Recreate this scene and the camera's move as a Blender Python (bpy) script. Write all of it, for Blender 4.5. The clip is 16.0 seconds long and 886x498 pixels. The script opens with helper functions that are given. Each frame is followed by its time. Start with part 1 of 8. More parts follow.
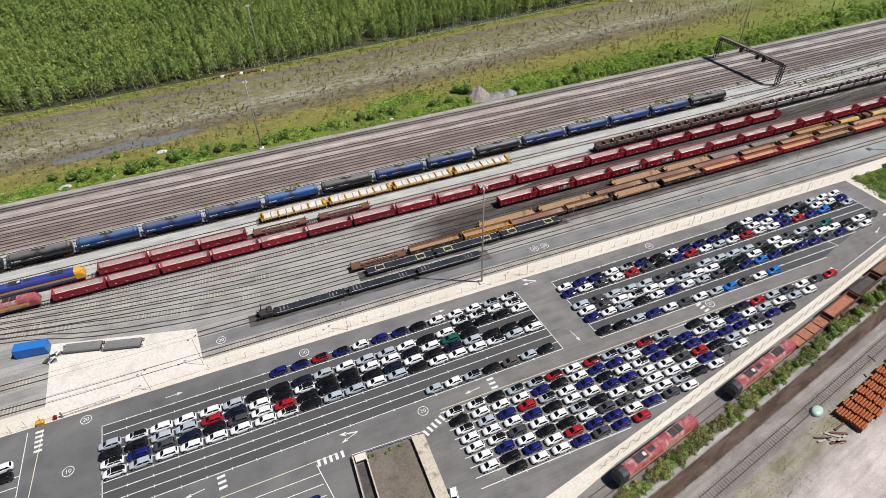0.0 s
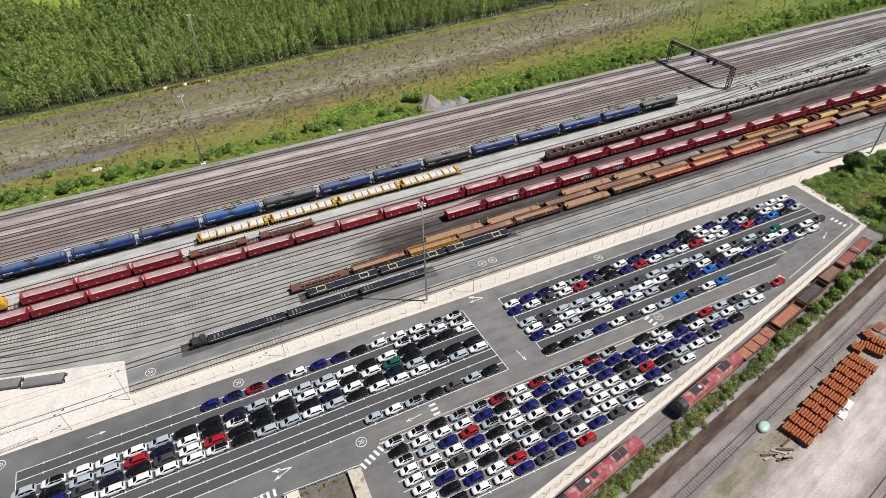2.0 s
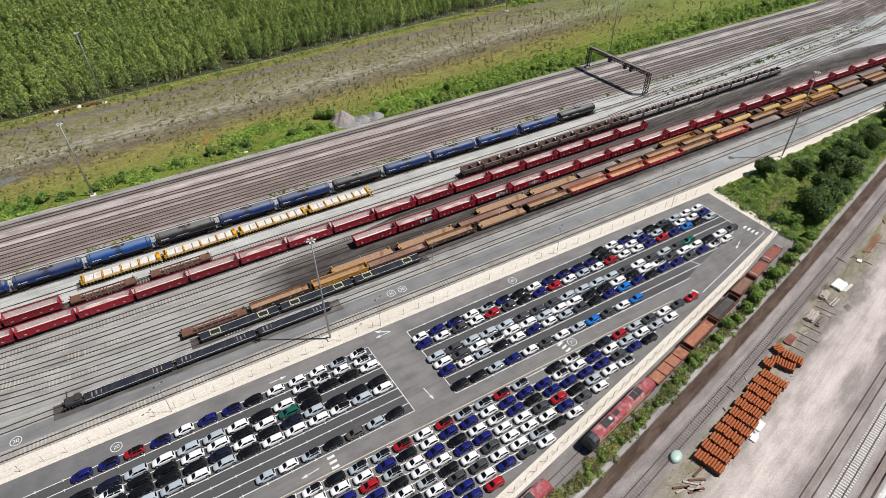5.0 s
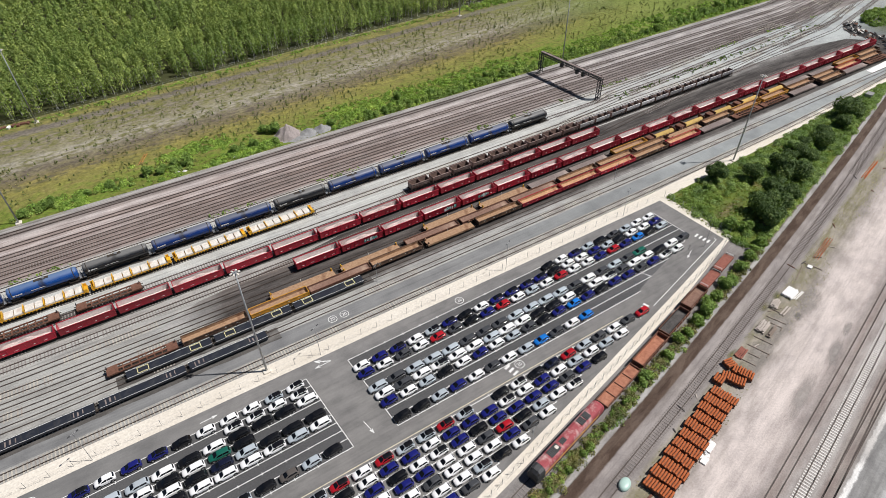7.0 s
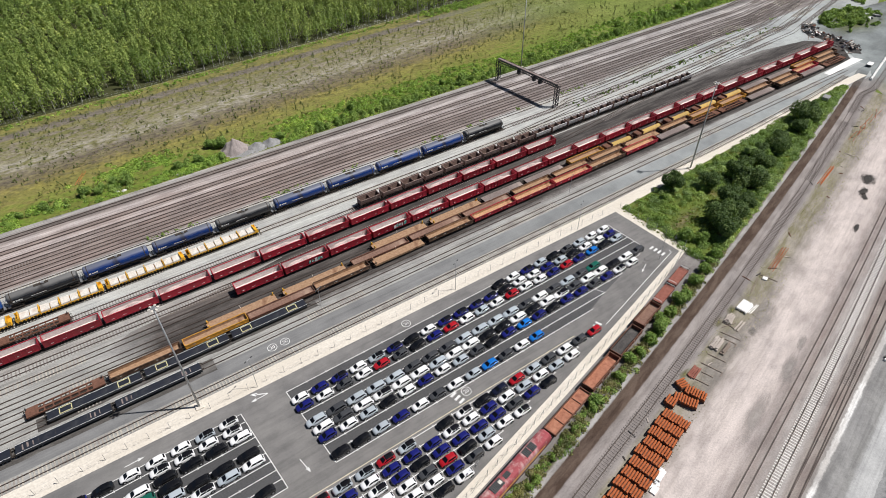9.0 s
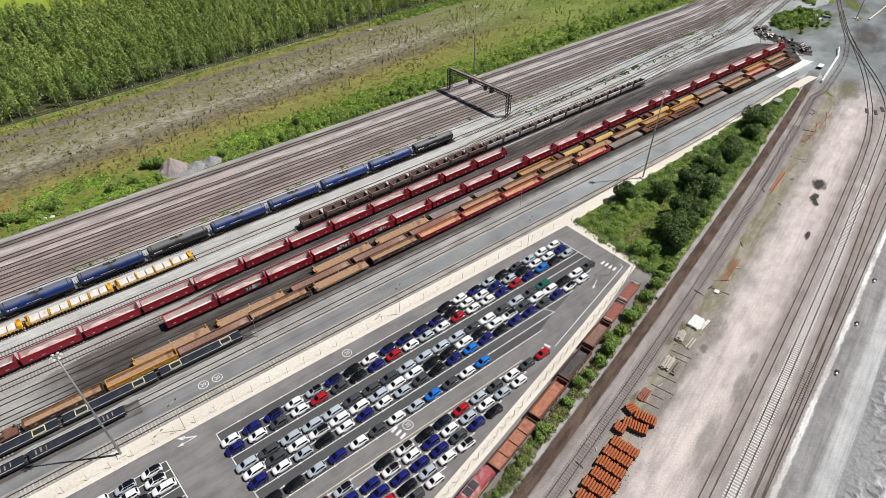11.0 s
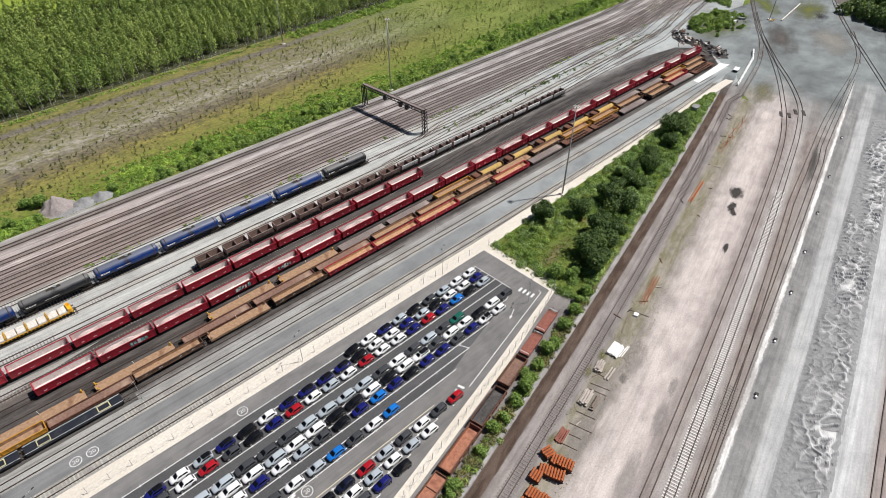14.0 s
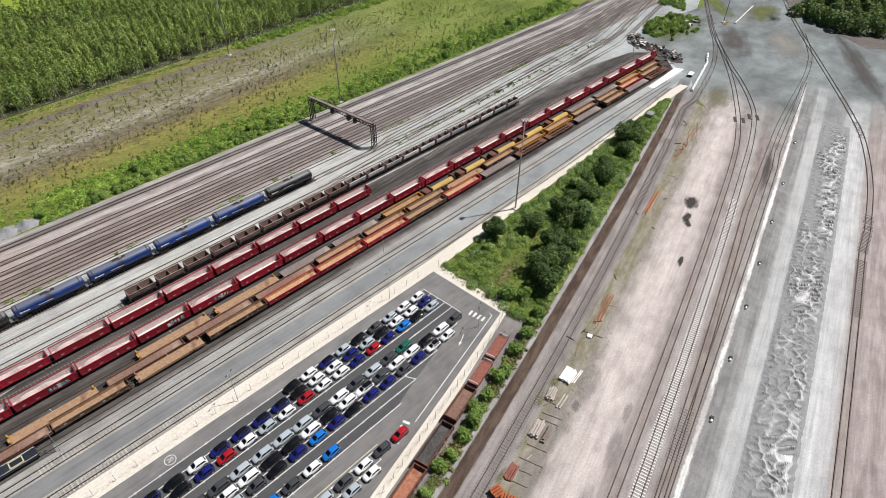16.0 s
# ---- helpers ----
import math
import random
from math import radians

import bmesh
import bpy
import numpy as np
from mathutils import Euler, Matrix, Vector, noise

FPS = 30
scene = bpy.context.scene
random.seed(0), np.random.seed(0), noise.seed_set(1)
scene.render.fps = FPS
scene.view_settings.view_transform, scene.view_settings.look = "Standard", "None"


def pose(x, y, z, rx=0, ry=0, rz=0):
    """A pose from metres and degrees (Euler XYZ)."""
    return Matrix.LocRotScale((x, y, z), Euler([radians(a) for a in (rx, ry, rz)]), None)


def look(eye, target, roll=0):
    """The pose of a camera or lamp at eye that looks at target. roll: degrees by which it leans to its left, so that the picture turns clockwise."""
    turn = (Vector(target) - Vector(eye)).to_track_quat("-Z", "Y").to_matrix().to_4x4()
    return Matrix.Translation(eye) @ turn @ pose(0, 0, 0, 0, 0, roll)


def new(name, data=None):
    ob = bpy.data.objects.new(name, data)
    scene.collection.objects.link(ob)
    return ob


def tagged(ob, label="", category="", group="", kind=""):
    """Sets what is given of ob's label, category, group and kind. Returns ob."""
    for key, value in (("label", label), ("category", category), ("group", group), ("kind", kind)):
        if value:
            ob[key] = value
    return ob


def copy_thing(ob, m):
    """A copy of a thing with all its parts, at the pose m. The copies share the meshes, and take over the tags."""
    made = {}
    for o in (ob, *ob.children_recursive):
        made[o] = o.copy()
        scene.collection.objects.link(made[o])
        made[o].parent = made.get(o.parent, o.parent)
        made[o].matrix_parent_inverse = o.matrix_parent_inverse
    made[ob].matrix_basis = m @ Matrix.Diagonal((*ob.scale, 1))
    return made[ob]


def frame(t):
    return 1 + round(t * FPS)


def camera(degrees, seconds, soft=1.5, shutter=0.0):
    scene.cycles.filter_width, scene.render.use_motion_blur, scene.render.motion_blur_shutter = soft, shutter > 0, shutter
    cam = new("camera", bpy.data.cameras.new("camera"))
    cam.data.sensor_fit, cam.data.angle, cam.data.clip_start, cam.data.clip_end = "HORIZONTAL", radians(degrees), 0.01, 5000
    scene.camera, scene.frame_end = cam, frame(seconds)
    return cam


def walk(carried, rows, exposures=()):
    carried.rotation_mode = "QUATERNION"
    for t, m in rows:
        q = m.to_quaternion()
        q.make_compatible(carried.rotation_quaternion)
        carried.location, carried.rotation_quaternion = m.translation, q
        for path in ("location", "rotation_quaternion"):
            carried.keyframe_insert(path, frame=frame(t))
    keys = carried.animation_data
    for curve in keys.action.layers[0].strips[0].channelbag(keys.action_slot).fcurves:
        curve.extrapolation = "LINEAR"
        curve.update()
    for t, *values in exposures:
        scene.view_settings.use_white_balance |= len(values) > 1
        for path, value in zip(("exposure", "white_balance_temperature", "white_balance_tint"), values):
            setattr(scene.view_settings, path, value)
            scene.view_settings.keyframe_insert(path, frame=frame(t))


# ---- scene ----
cam = camera(73.5, 16.0, soft=0.55)
PATH = [
    (0, (1.424, 0.634, 103.372), (1.946, 2.053, 102.063), -1.9),
    (0.5, (3.922, 1.41, 103.314), (4.467, 2.82, 102.004), -1.8),
    (1, (6.434, 2.155, 103.238), (6.995, 3.558, 101.927), -1.7),
    (1.5, (8.908, 2.804, 103.183), (9.488, 4.2, 101.873), -1.5),
    (2, (11.38, 3.407, 103.14), (11.975, 4.797, 101.831), -1.5),
    (2.5, (13.895, 4.088, 103.103), (14.503, 5.472, 101.794), -1.4),
    (3, (16.422, 4.782, 103.049), (17.049, 6.157, 101.74), -1.3),
    (3.5, (18.989, 5.457, 103.006), (19.647, 6.818, 101.697), -1.1),
    (4, (21.571, 6.076, 102.988), (22.259, 7.421, 101.678), -1.0),
    (4.2, (22.618, 6.323, 102.983), (23.315, 7.664, 101.673), -0.9),
    (6.5, (34.848, 9.126, 102.788), (35.627, 10.421, 101.479), -0.7),
    (7, (37.56, 9.581, 102.782), (38.355, 10.867, 101.473), -0.7),
    (7.5, (40.275, 9.989, 102.762), (41.086, 11.265, 101.452), -0.6),
    (8, (43.033, 10.329, 102.732), (43.855, 11.598, 101.423), -0.6),
    (8.5, (45.836, 10.664, 102.701), (46.67, 11.926, 101.393), -0.5),
    (9, (48.646, 11.026, 102.669), (49.493, 12.279, 101.36), -0.5),
    (11.5, (62.25, 12.923, 102.435), (63.18, 14.12, 101.131), -0.2),
    (12, (64.895, 13.283, 102.429), (65.842, 14.467, 101.125), -0.1),
    (12.5, (67.568, 13.645, 102.421), (68.531, 14.817, 101.117), -0.0),
    (13, (70.275, 13.998, 102.395), (71.262, 15.151, 101.092), 0.1),
    (13.5, (72.98, 14.348, 102.351), (73.993, 15.478, 101.048), 0.3),
    (14, (75.679, 14.709, 102.297), (76.711, 15.823, 100.995), 0.4),
    (14.5, (78.357, 15.055, 102.254), (79.406, 16.154, 100.953), 0.5),
    (15, (80.977, 15.356, 102.231), (82.043, 16.44, 100.931), 0.6),
    (15.5, (83.618, 15.655, 102.215), (84.7, 16.723, 100.916), 0.8),
    (16, (86.298, 15.981, 102.197), (87.393, 17.037, 100.898), 0.8),
]
walk(cam, [(t, look(eye, target, roll)) for t, eye, target, roll in PATH], exposures=((0.0, 0.03), (9.0, 0.04), (13.0, 0.08), (16.0, 0.1)))

# ---- world, sun ----
SUN_DIR = Vector((0.44, -0.235, 0.866)).normalized()
world = bpy.data.worlds.new("world")
scene.world = world
world.use_nodes = True
wn = world.node_tree.nodes
sky = wn.new("ShaderNodeTexSky")
sky.sky_type = "NISHITA"
sky.sun_disc = False
sky.sun_elevation = radians(60)
sky.air_density = 0.55
sky.dust_density = 0.4
sky.sun_rotation = math.atan2(SUN_DIR.x, SUN_DIR.y)
world.node_tree.links.new(sky.outputs["Color"], wn["Background"].inputs["Color"])
wn["Background"].inputs["Strength"].default_value = 0.05
sun_data = bpy.data.lights.new("sun", "SUN")
sun_data.energy = 5.0
sun_data.angle = radians(0.55)
sun_data.color = (1.0, 0.97, 0.942)
sun = new("sun", sun_data)
sun.matrix_world = look(tuple(SUN_DIR * 300), (0, 0, 0))


# ---- materials ----
def ramp_node(nt, stops, factor):
    node = nt.nodes.new("ShaderNodeValToRGB")
    el = node.color_ramp.elements
    while len(el) < len(stops):
        el.new(0.5)
    for e, (p, c) in zip(el, stops):
        e.position = p
        e.color = (*c, 1) if len(c) == 3 else c
    nt.links.new(factor, node.inputs["Fac"])
    return node.outputs["Color"]


def coords(nt, scale=(1, 1, 1), turn=0.0):
    tc = nt.nodes.new("ShaderNodeTexCoord")
    mp = nt.nodes.new("ShaderNodeMapping")
    mp.inputs["Scale"].default_value = scale
    mp.inputs["Rotation"].default_value = (0, 0, turn)
    nt.links.new(tc.outputs["Object"], mp.inputs["Vector"])
    return mp.outputs["Vector"]


def noise_node(nt, scale, detail=4.0, rough=0.55, vec=None):
    node = nt.nodes.new("ShaderNodeTexNoise")
    node.inputs["Scale"].default_value = scale
    node.inputs["Detail"].default_value = detail
    node.inputs["Roughness"].default_value = rough
    nt.links.new(vec if vec else coords(nt), node.inputs["Vector"])
    return node.outputs["Fac"]


def mix_node(nt, fac, a, b, how="MIX"):
    node = nt.nodes.new("ShaderNodeMix")
    node.data_type = "RGBA"
    node.blend_type = how
    for key, v in (("Factor", fac), ("A", a), ("B", b)):
        sock = next(s for s in node.inputs if s.name == key and s.enabled)
        if isinstance(v, (int, float)):
            sock.default_value = v
        elif isinstance(v, tuple):
            sock.default_value = (*v, 1)
        else:
            nt.links.new(v, sock)
    return next(s for s in node.outputs if s.enabled)


def blank(name, rough=0.9, metal=0.0):
    m = bpy.data.materials.new(name)
    m.use_nodes = True
    nt = m.node_tree
    b = nt.nodes["Principled BSDF"]
    b.inputs["Roughness"].default_value = rough
    b.inputs["Metallic"].default_value = metal
    if rough >= 0.6 and not metal:
        b.inputs["Specular IOR Level"].default_value = 0.12
    return m, nt, b


def bump(nt, b, height, strength=0.4, distance=0.05):
    node = nt.nodes.new("ShaderNodeBump")
    node.inputs["Strength"].default_value = strength
    node.inputs["Distance"].default_value = distance
    nt.links.new(height, node.inputs["Height"])
    nt.links.new(node.outputs["Normal"], b.inputs["Normal"])


def surface(name, dark, light, big=0.15, small=3.0, rough=0.9, metal=0.0, stain=None, stain_scale=0.06, stain_at=(0.55, 0.72), stretch=(1, 1, 1), relief=0.3, turn=0.0):
    """Two scales of noise between two colours, and stains of a third."""
    m, nt, b = blank(name, rough, metal)
    vec = coords(nt, stretch, turn)
    n1 = noise_node(nt, big, 5, 0.6, vec)
    n2 = noise_node(nt, small, 3, 0.6)
    c1 = ramp_node(nt, ((0.3, dark), (0.7, light)), n1)
    c2 = ramp_node(nt, ((0.3, tuple(v * 0.72 for v in dark)), (0.7, tuple(min(1, v * 1.15) for v in light))), n2)
    col = mix_node(nt, 0.45, c1, c2)
    if stain:
        n3 = noise_node(nt, stain_scale, 6, 0.6, vec)
        mask = ramp_node(nt, ((stain_at[0], (0, 0, 0)), (stain_at[1], (1, 1, 1))), n3)
        col = mix_node(nt, mask, col, stain)
    nt.links.new(col, b.inputs["Base Color"])
    if relief:
        bump(nt, b, n2, relief)
    return m


def paint(name, colour, rough=0.35, dirt=(0.16, 0.13, 0.11), amount=0.35, coat=0.0, metal=0.0, scale=0.8, vary=0.12, at=(0.5, 0.75)):
    """Painted metal with dirt in patches and streaks, a little different on every object."""
    m, nt, b = blank(name, rough, metal)
    info = nt.nodes.new("ShaderNodeObjectInfo")
    val = ramp_node(nt, ((0, tuple(v * (1 - vary) for v in colour)), (1, tuple(min(1, v * (1 + vary)) for v in colour))), info.outputs["Random"])
    n1 = noise_node(nt, scale, 6, 0.65, coords(nt, (1, 1, 0.35)))
    mask = ramp_node(nt, ((at[0], (0, 0, 0)), (at[1], (amount, amount, amount))), n1)
    nt.links.new(mix_node(nt, mask, val, dirt), b.inputs["Base Color"])
    b.inputs["Coat Weight"].default_value = coat
    b.inputs["Coat Roughness"].default_value = 0.06
    return m


def foliage(name, colours, rough=0.6):
    """Leaves: each clump its own green."""
    m, nt, b = blank(name, rough)
    geo = nt.nodes.new("ShaderNodeNewGeometry")
    stops = [(i / (len(colours) - 1), c) for i, c in enumerate(colours)]
    c1 = ramp_node(nt, stops, geo.outputs["Random Per Island"])
    n = noise_node(nt, 0.045, 3, 0.6)
    tone = ramp_node(nt, ((0.35, (0.72, 0.8, 0.65)), (0.65, (1.12, 1.08, 0.95))), n)
    crown = ramp_node(nt, ((0.34, (0.52, 0.58, 0.58)), (0.52, (0.98, 0.98, 0.98)), (0.68, (1.4, 1.3, 1.2))), noise_node(nt, 0.27, 3, 0.6))
    tone = mix_node(nt, 1.0, tone, crown, "MULTIPLY")
    nt.links.new(mix_node(nt, 1.0, c1, tone, "MULTIPLY"), b.inputs["Base Color"])
    b.inputs["Specular IOR Level"].default_value = 0.25
    tr = nt.nodes.new("ShaderNodeBsdfTranslucent")
    mixs = nt.nodes.new("ShaderNodeMixShader")
    mixs.inputs[0].default_value = 0.22
    nt.links.new(mix_node(nt, 1.0, c1, (1.2, 1.3, 0.5), "MULTIPLY"), tr.inputs["Color"])
    nt.links.new(b.outputs[0], mixs.inputs[1])
    nt.links.new(tr.outputs[0], mixs.inputs[2])
    nt.links.new(mixs.outputs[0], nt.nodes["Material Output"].inputs["Surface"])
    return m


def line_ground(name, k1, k2, x0, stops, jitter=1.0, fine=2.2, relief=0.4, wear=0.35, fade=None, grain=1.0, along_scale=0.16, grey=None):
    """Ground that changes in uneven bands along a line: stops are (c, colour, blotch colour), c counted across it."""
    m, nt, b = blank(name, 0.93)
    tc = nt.nodes.new("ShaderNodeTexCoord")
    sep = nt.nodes.new("ShaderNodeSeparateXYZ")
    nt.links.new(tc.outputs["Object"], sep.inputs[0])

    def calc(op, a, c, d=None):
        node = nt.nodes.new("ShaderNodeMath")
        node.operation = op
        for i, v in enumerate((a, c) if d is None else (a, c, d)):
            if isinstance(v, (int, float)):
                node.inputs[i].default_value = v
            else:
                nt.links.new(v, node.inputs[i])
        return node.outputs[0]

    u = calc("SUBTRACT", sep.outputs["X"], x0)
    c = calc("SUBTRACT", sep.outputs["Y"], calc("MULTIPLY", u, calc("MULTIPLY_ADD", u, k2, k1)))
    vec = nt.nodes.new("ShaderNodeCombineXYZ")
    nt.links.new(calc("MULTIPLY", u, along_scale), vec.inputs[0])
    nt.links.new(c, vec.inputs[1])
    along = nt.nodes.new("ShaderNodeCombineXYZ")
    nt.links.new(calc("MULTIPLY", u, 0.025), along.inputs[0])
    nt.links.new(c, along.inputs[1])
    n_edge = noise_node(nt, 0.5, 8, 0.7)
    n_blot = noise_node(nt, 0.45, 7, 0.62, vec.outputs[0])
    n_wear = noise_node(nt, 1.6, 4, 0.6, along.outputs[0])
    n_fine = noise_node(nt, fine, 6, 0.75, coords(nt, (1, 1, 1), 0.7))
    c2 = calc("MULTIPLY_ADD", calc("SUBTRACT", n_edge, 0.5), 2.0 * jitter, c)
    lo, hi = stops[0][0], stops[-1][0]
    f = calc("DIVIDE", calc("SUBTRACT", c2, lo), hi - lo)
    pos = [(s[0] - lo) / (hi - lo) for s in stops]
    col = mix_node(nt, ramp_node(nt, ((0.42, (0, 0, 0)), (0.6, (1, 1, 1))), n_blot), ramp_node(nt, [(p, s[1]) for p, s in zip(pos, stops)], f), ramp_node(nt, [(p, s[2]) for p, s in zip(pos, stops)], f))
    col = mix_node(nt, 1.0, col, ramp_node(nt, ((0.3, (1 - wear,) * 3), (0.5, (1, 1, 1)), (0.72, (1 + 0.5 * wear,) * 3)), n_wear), "MULTIPLY")
    if grey:
        away = calc("DIVIDE", calc("SUBTRACT", calc("MULTIPLY_ADD", calc("SUBTRACT", noise_node(nt, 0.05, 4, 0.6, vec.outputs[0]), 0.5), 60.0, sep.outputs["X"]), grey[0]), grey[1] - grey[0])
        bw = nt.nodes.new("ShaderNodeRGBToBW")
        nt.links.new(col, bw.inputs[0])
        bare = mix_node(nt, 1.0, bw.outputs[0], grey[3], "MULTIPLY")
        col = mix_node(nt, ramp_node(nt, ((0.0, (0, 0, 0)), (1.0, (grey[2],) * 3)), away), col, bare)
    if fade:
        n_far = noise_node(nt, 0.045, 6, 0.62)
        far = calc("DIVIDE", calc("SUBTRACT", calc("MULTIPLY_ADD", calc("SUBTRACT", n_far, 0.5), fade[2] if len(fade) > 2 else 70.0, sep.outputs["X"]), fade[0]), fade[1] - fade[0])
        dust = ramp_node(nt, fade[3] if len(fade) > 3 else ((0.3, (0.14, 0.134, 0.126)), (0.45, (0.21, 0.214, 0.212)), (0.57, (0.265, 0.273, 0.27)), (0.72, (0.35, 0.358, 0.352))), noise_node(nt, 0.06, 6, 0.62, coords(nt, (0.55, 1, 1), -0.45)))
        col = mix_node(nt, ramp_node(nt, ((0.0, (0, 0, 0)), (1.0, (1, 1, 1))), far), col, dust)
    soft = ramp_node(nt, ((0.3, (0.82, 0.82, 0.83)), (0.5, (1, 1, 1)), (0.7, (1.12, 1.12, 1.11))), noise_node(nt, 0.16, 5, 0.6))
    col = mix_node(nt, 1.0, col, soft, "MULTIPLY")
    col = mix_node(nt, 1.0, col, ramp_node(nt, ((0.25, (1 - 0.38 * grain,) * 3), (0.5, (1, 1, 1)), (0.75, (1 + 0.3 * grain,) * 3)), n_fine), "MULTIPLY")
    nt.links.new(col, b.inputs["Base Color"])
    bump(nt, b, n_fine, relief, 0.08)
    return m


def fit_range(nt, value, lo, hi):
    node = nt.nodes.new("ShaderNodeMapRange")
    node.inputs[1].default_value, node.inputs[2].default_value = lo, hi
    nt.links.new(value, node.inputs[0])
    return node.outputs[0]


def patch_material(name, dark, light, rx, ry, rough=0.93, ragged=1.1, soft=False):
    """A ground patch that thins out unevenly towards its rim."""
    m, nt, b = blank(name, rough)
    v = coords(nt, (1.0 / rx, 1.0 / ry, 1.0))
    ln = nt.nodes.new("ShaderNodeVectorMath")
    ln.operation = "LENGTH"
    nt.links.new(v, ln.inputs[0])
    add = nt.nodes.new("ShaderNodeMath")
    add.operation = "MULTIPLY_ADD"
    add.inputs[1].default_value = ragged
    off = nt.nodes.new("ShaderNodeVectorMath")
    off.operation = "ADD"
    off.inputs[1].default_value = (rx * 3.7, ry * 5.1, 0.0)
    nt.links.new(v, off.inputs[0])
    nt.links.new(noise_node(nt, 1.9, 9, 0.6, off.outputs[0]), add.inputs[0])
    nt.links.new(ln.outputs["Value"], add.inputs[2])
    cover = ramp_node(nt, ((0.0, (1, 1, 1)), (1.0, (0, 0, 0))), fit_range(nt, add.outputs[0], 0.45 if soft else 0.88, 1.3 if soft else 1.26))
    nt.links.new(ramp_node(nt, ((0.3, dark), (0.7, light)), noise_node(nt, 1.3, 6, 0.65)), b.inputs["Base Color"])
    tr = nt.nodes.new("ShaderNodeBsdfTransparent")
    mix = nt.nodes.new("ShaderNodeMixShader")
    nt.links.new(cover, mix.inputs[0])
    nt.links.new(tr.outputs[0], mix.inputs[1])
    nt.links.new(b.outputs[0], mix.inputs[2])
    nt.links.new(mix.outputs[0], nt.nodes["Material Output"].inputs["Surface"])
    return m


def ground_patch(name, x, y, rx, ry, turn, dark, light, z, label, soft=False):
    """A thin oval of other ground lying on the yard."""
    rx, ry = 1.3 * rx, 1.3 * ry
    s = Shape().quad(*[(rx * math.cos(a), ry * math.sin(a), 0) for a in np.linspace(0, math.tau, 40, endpoint=False)])
    return solid(name, s, patch_material("soft_" + label.replace(" ", "_"), dark, light, rx, ry, soft=soft), label, "ground", kind="structure", at=pose(x, y, z, 0, 0, math.degrees(turn)))


M_MEADOW = line_ground("meadow_ground", 0.05, 0.0, 0.0, (
    (150, (0.13, 0.12, 0.06), (0.12, 0.16, 0.03)), (186, (0.12, 0.185, 0.025), (0.15, 0.16, 0.04)), (196, (0.167, 0.188, 0.043), (0.206, 0.179, 0.061)),
    (202, (0.235, 0.207, 0.061), (0.147, 0.141, 0.049)), (206, (0.216, 0.183, 0.067), (0.118, 0.099, 0.067)), (209.5, (0.118, 0.10, 0.074), (0.185, 0.16, 0.085)),
    (213, (0.122, 0.10, 0.076), (0.195, 0.175, 0.11)), (216, (0.275, 0.25, 0.20), (0.15, 0.138, 0.068))) + (
    (220.5, (0.31, 0.285, 0.235), (0.155, 0.152, 0.062)),
    (225, (0.162, 0.155, 0.067), (0.235, 0.207, 0.159)), (234, (0.147, 0.146, 0.055), (0.216, 0.188, 0.146)), (237.6, (0.196, 0.174, 0.073), (0.137, 0.141, 0.049)),
    (239.2, (0.152, 0.135, 0.113), (0.185, 0.163, 0.132)), (242, (0.148, 0.13, 0.108), (0.13, 0.115, 0.092)), (243.6, (0.206, 0.183, 0.061), (0.127, 0.132, 0.049)), (262, (0.12, 0.14, 0.03), (0.17, 0.15, 0.07))), 3.6, 0.8, 0.8, 0.15, (200, 290, 50.0, ((0.3, (0.10, 0.135, 0.03)), (0.5, (0.15, 0.19, 0.045)), (0.7, (0.21, 0.235, 0.07)))), 1.6, 0.55)
THROAT_DUST = ((0.3, (0.115, 0.117, 0.113)), (0.45, (0.168, 0.182, 0.182)), (0.57, (0.218, 0.238, 0.237)), (0.72, (0.295, 0.318, 0.315)))
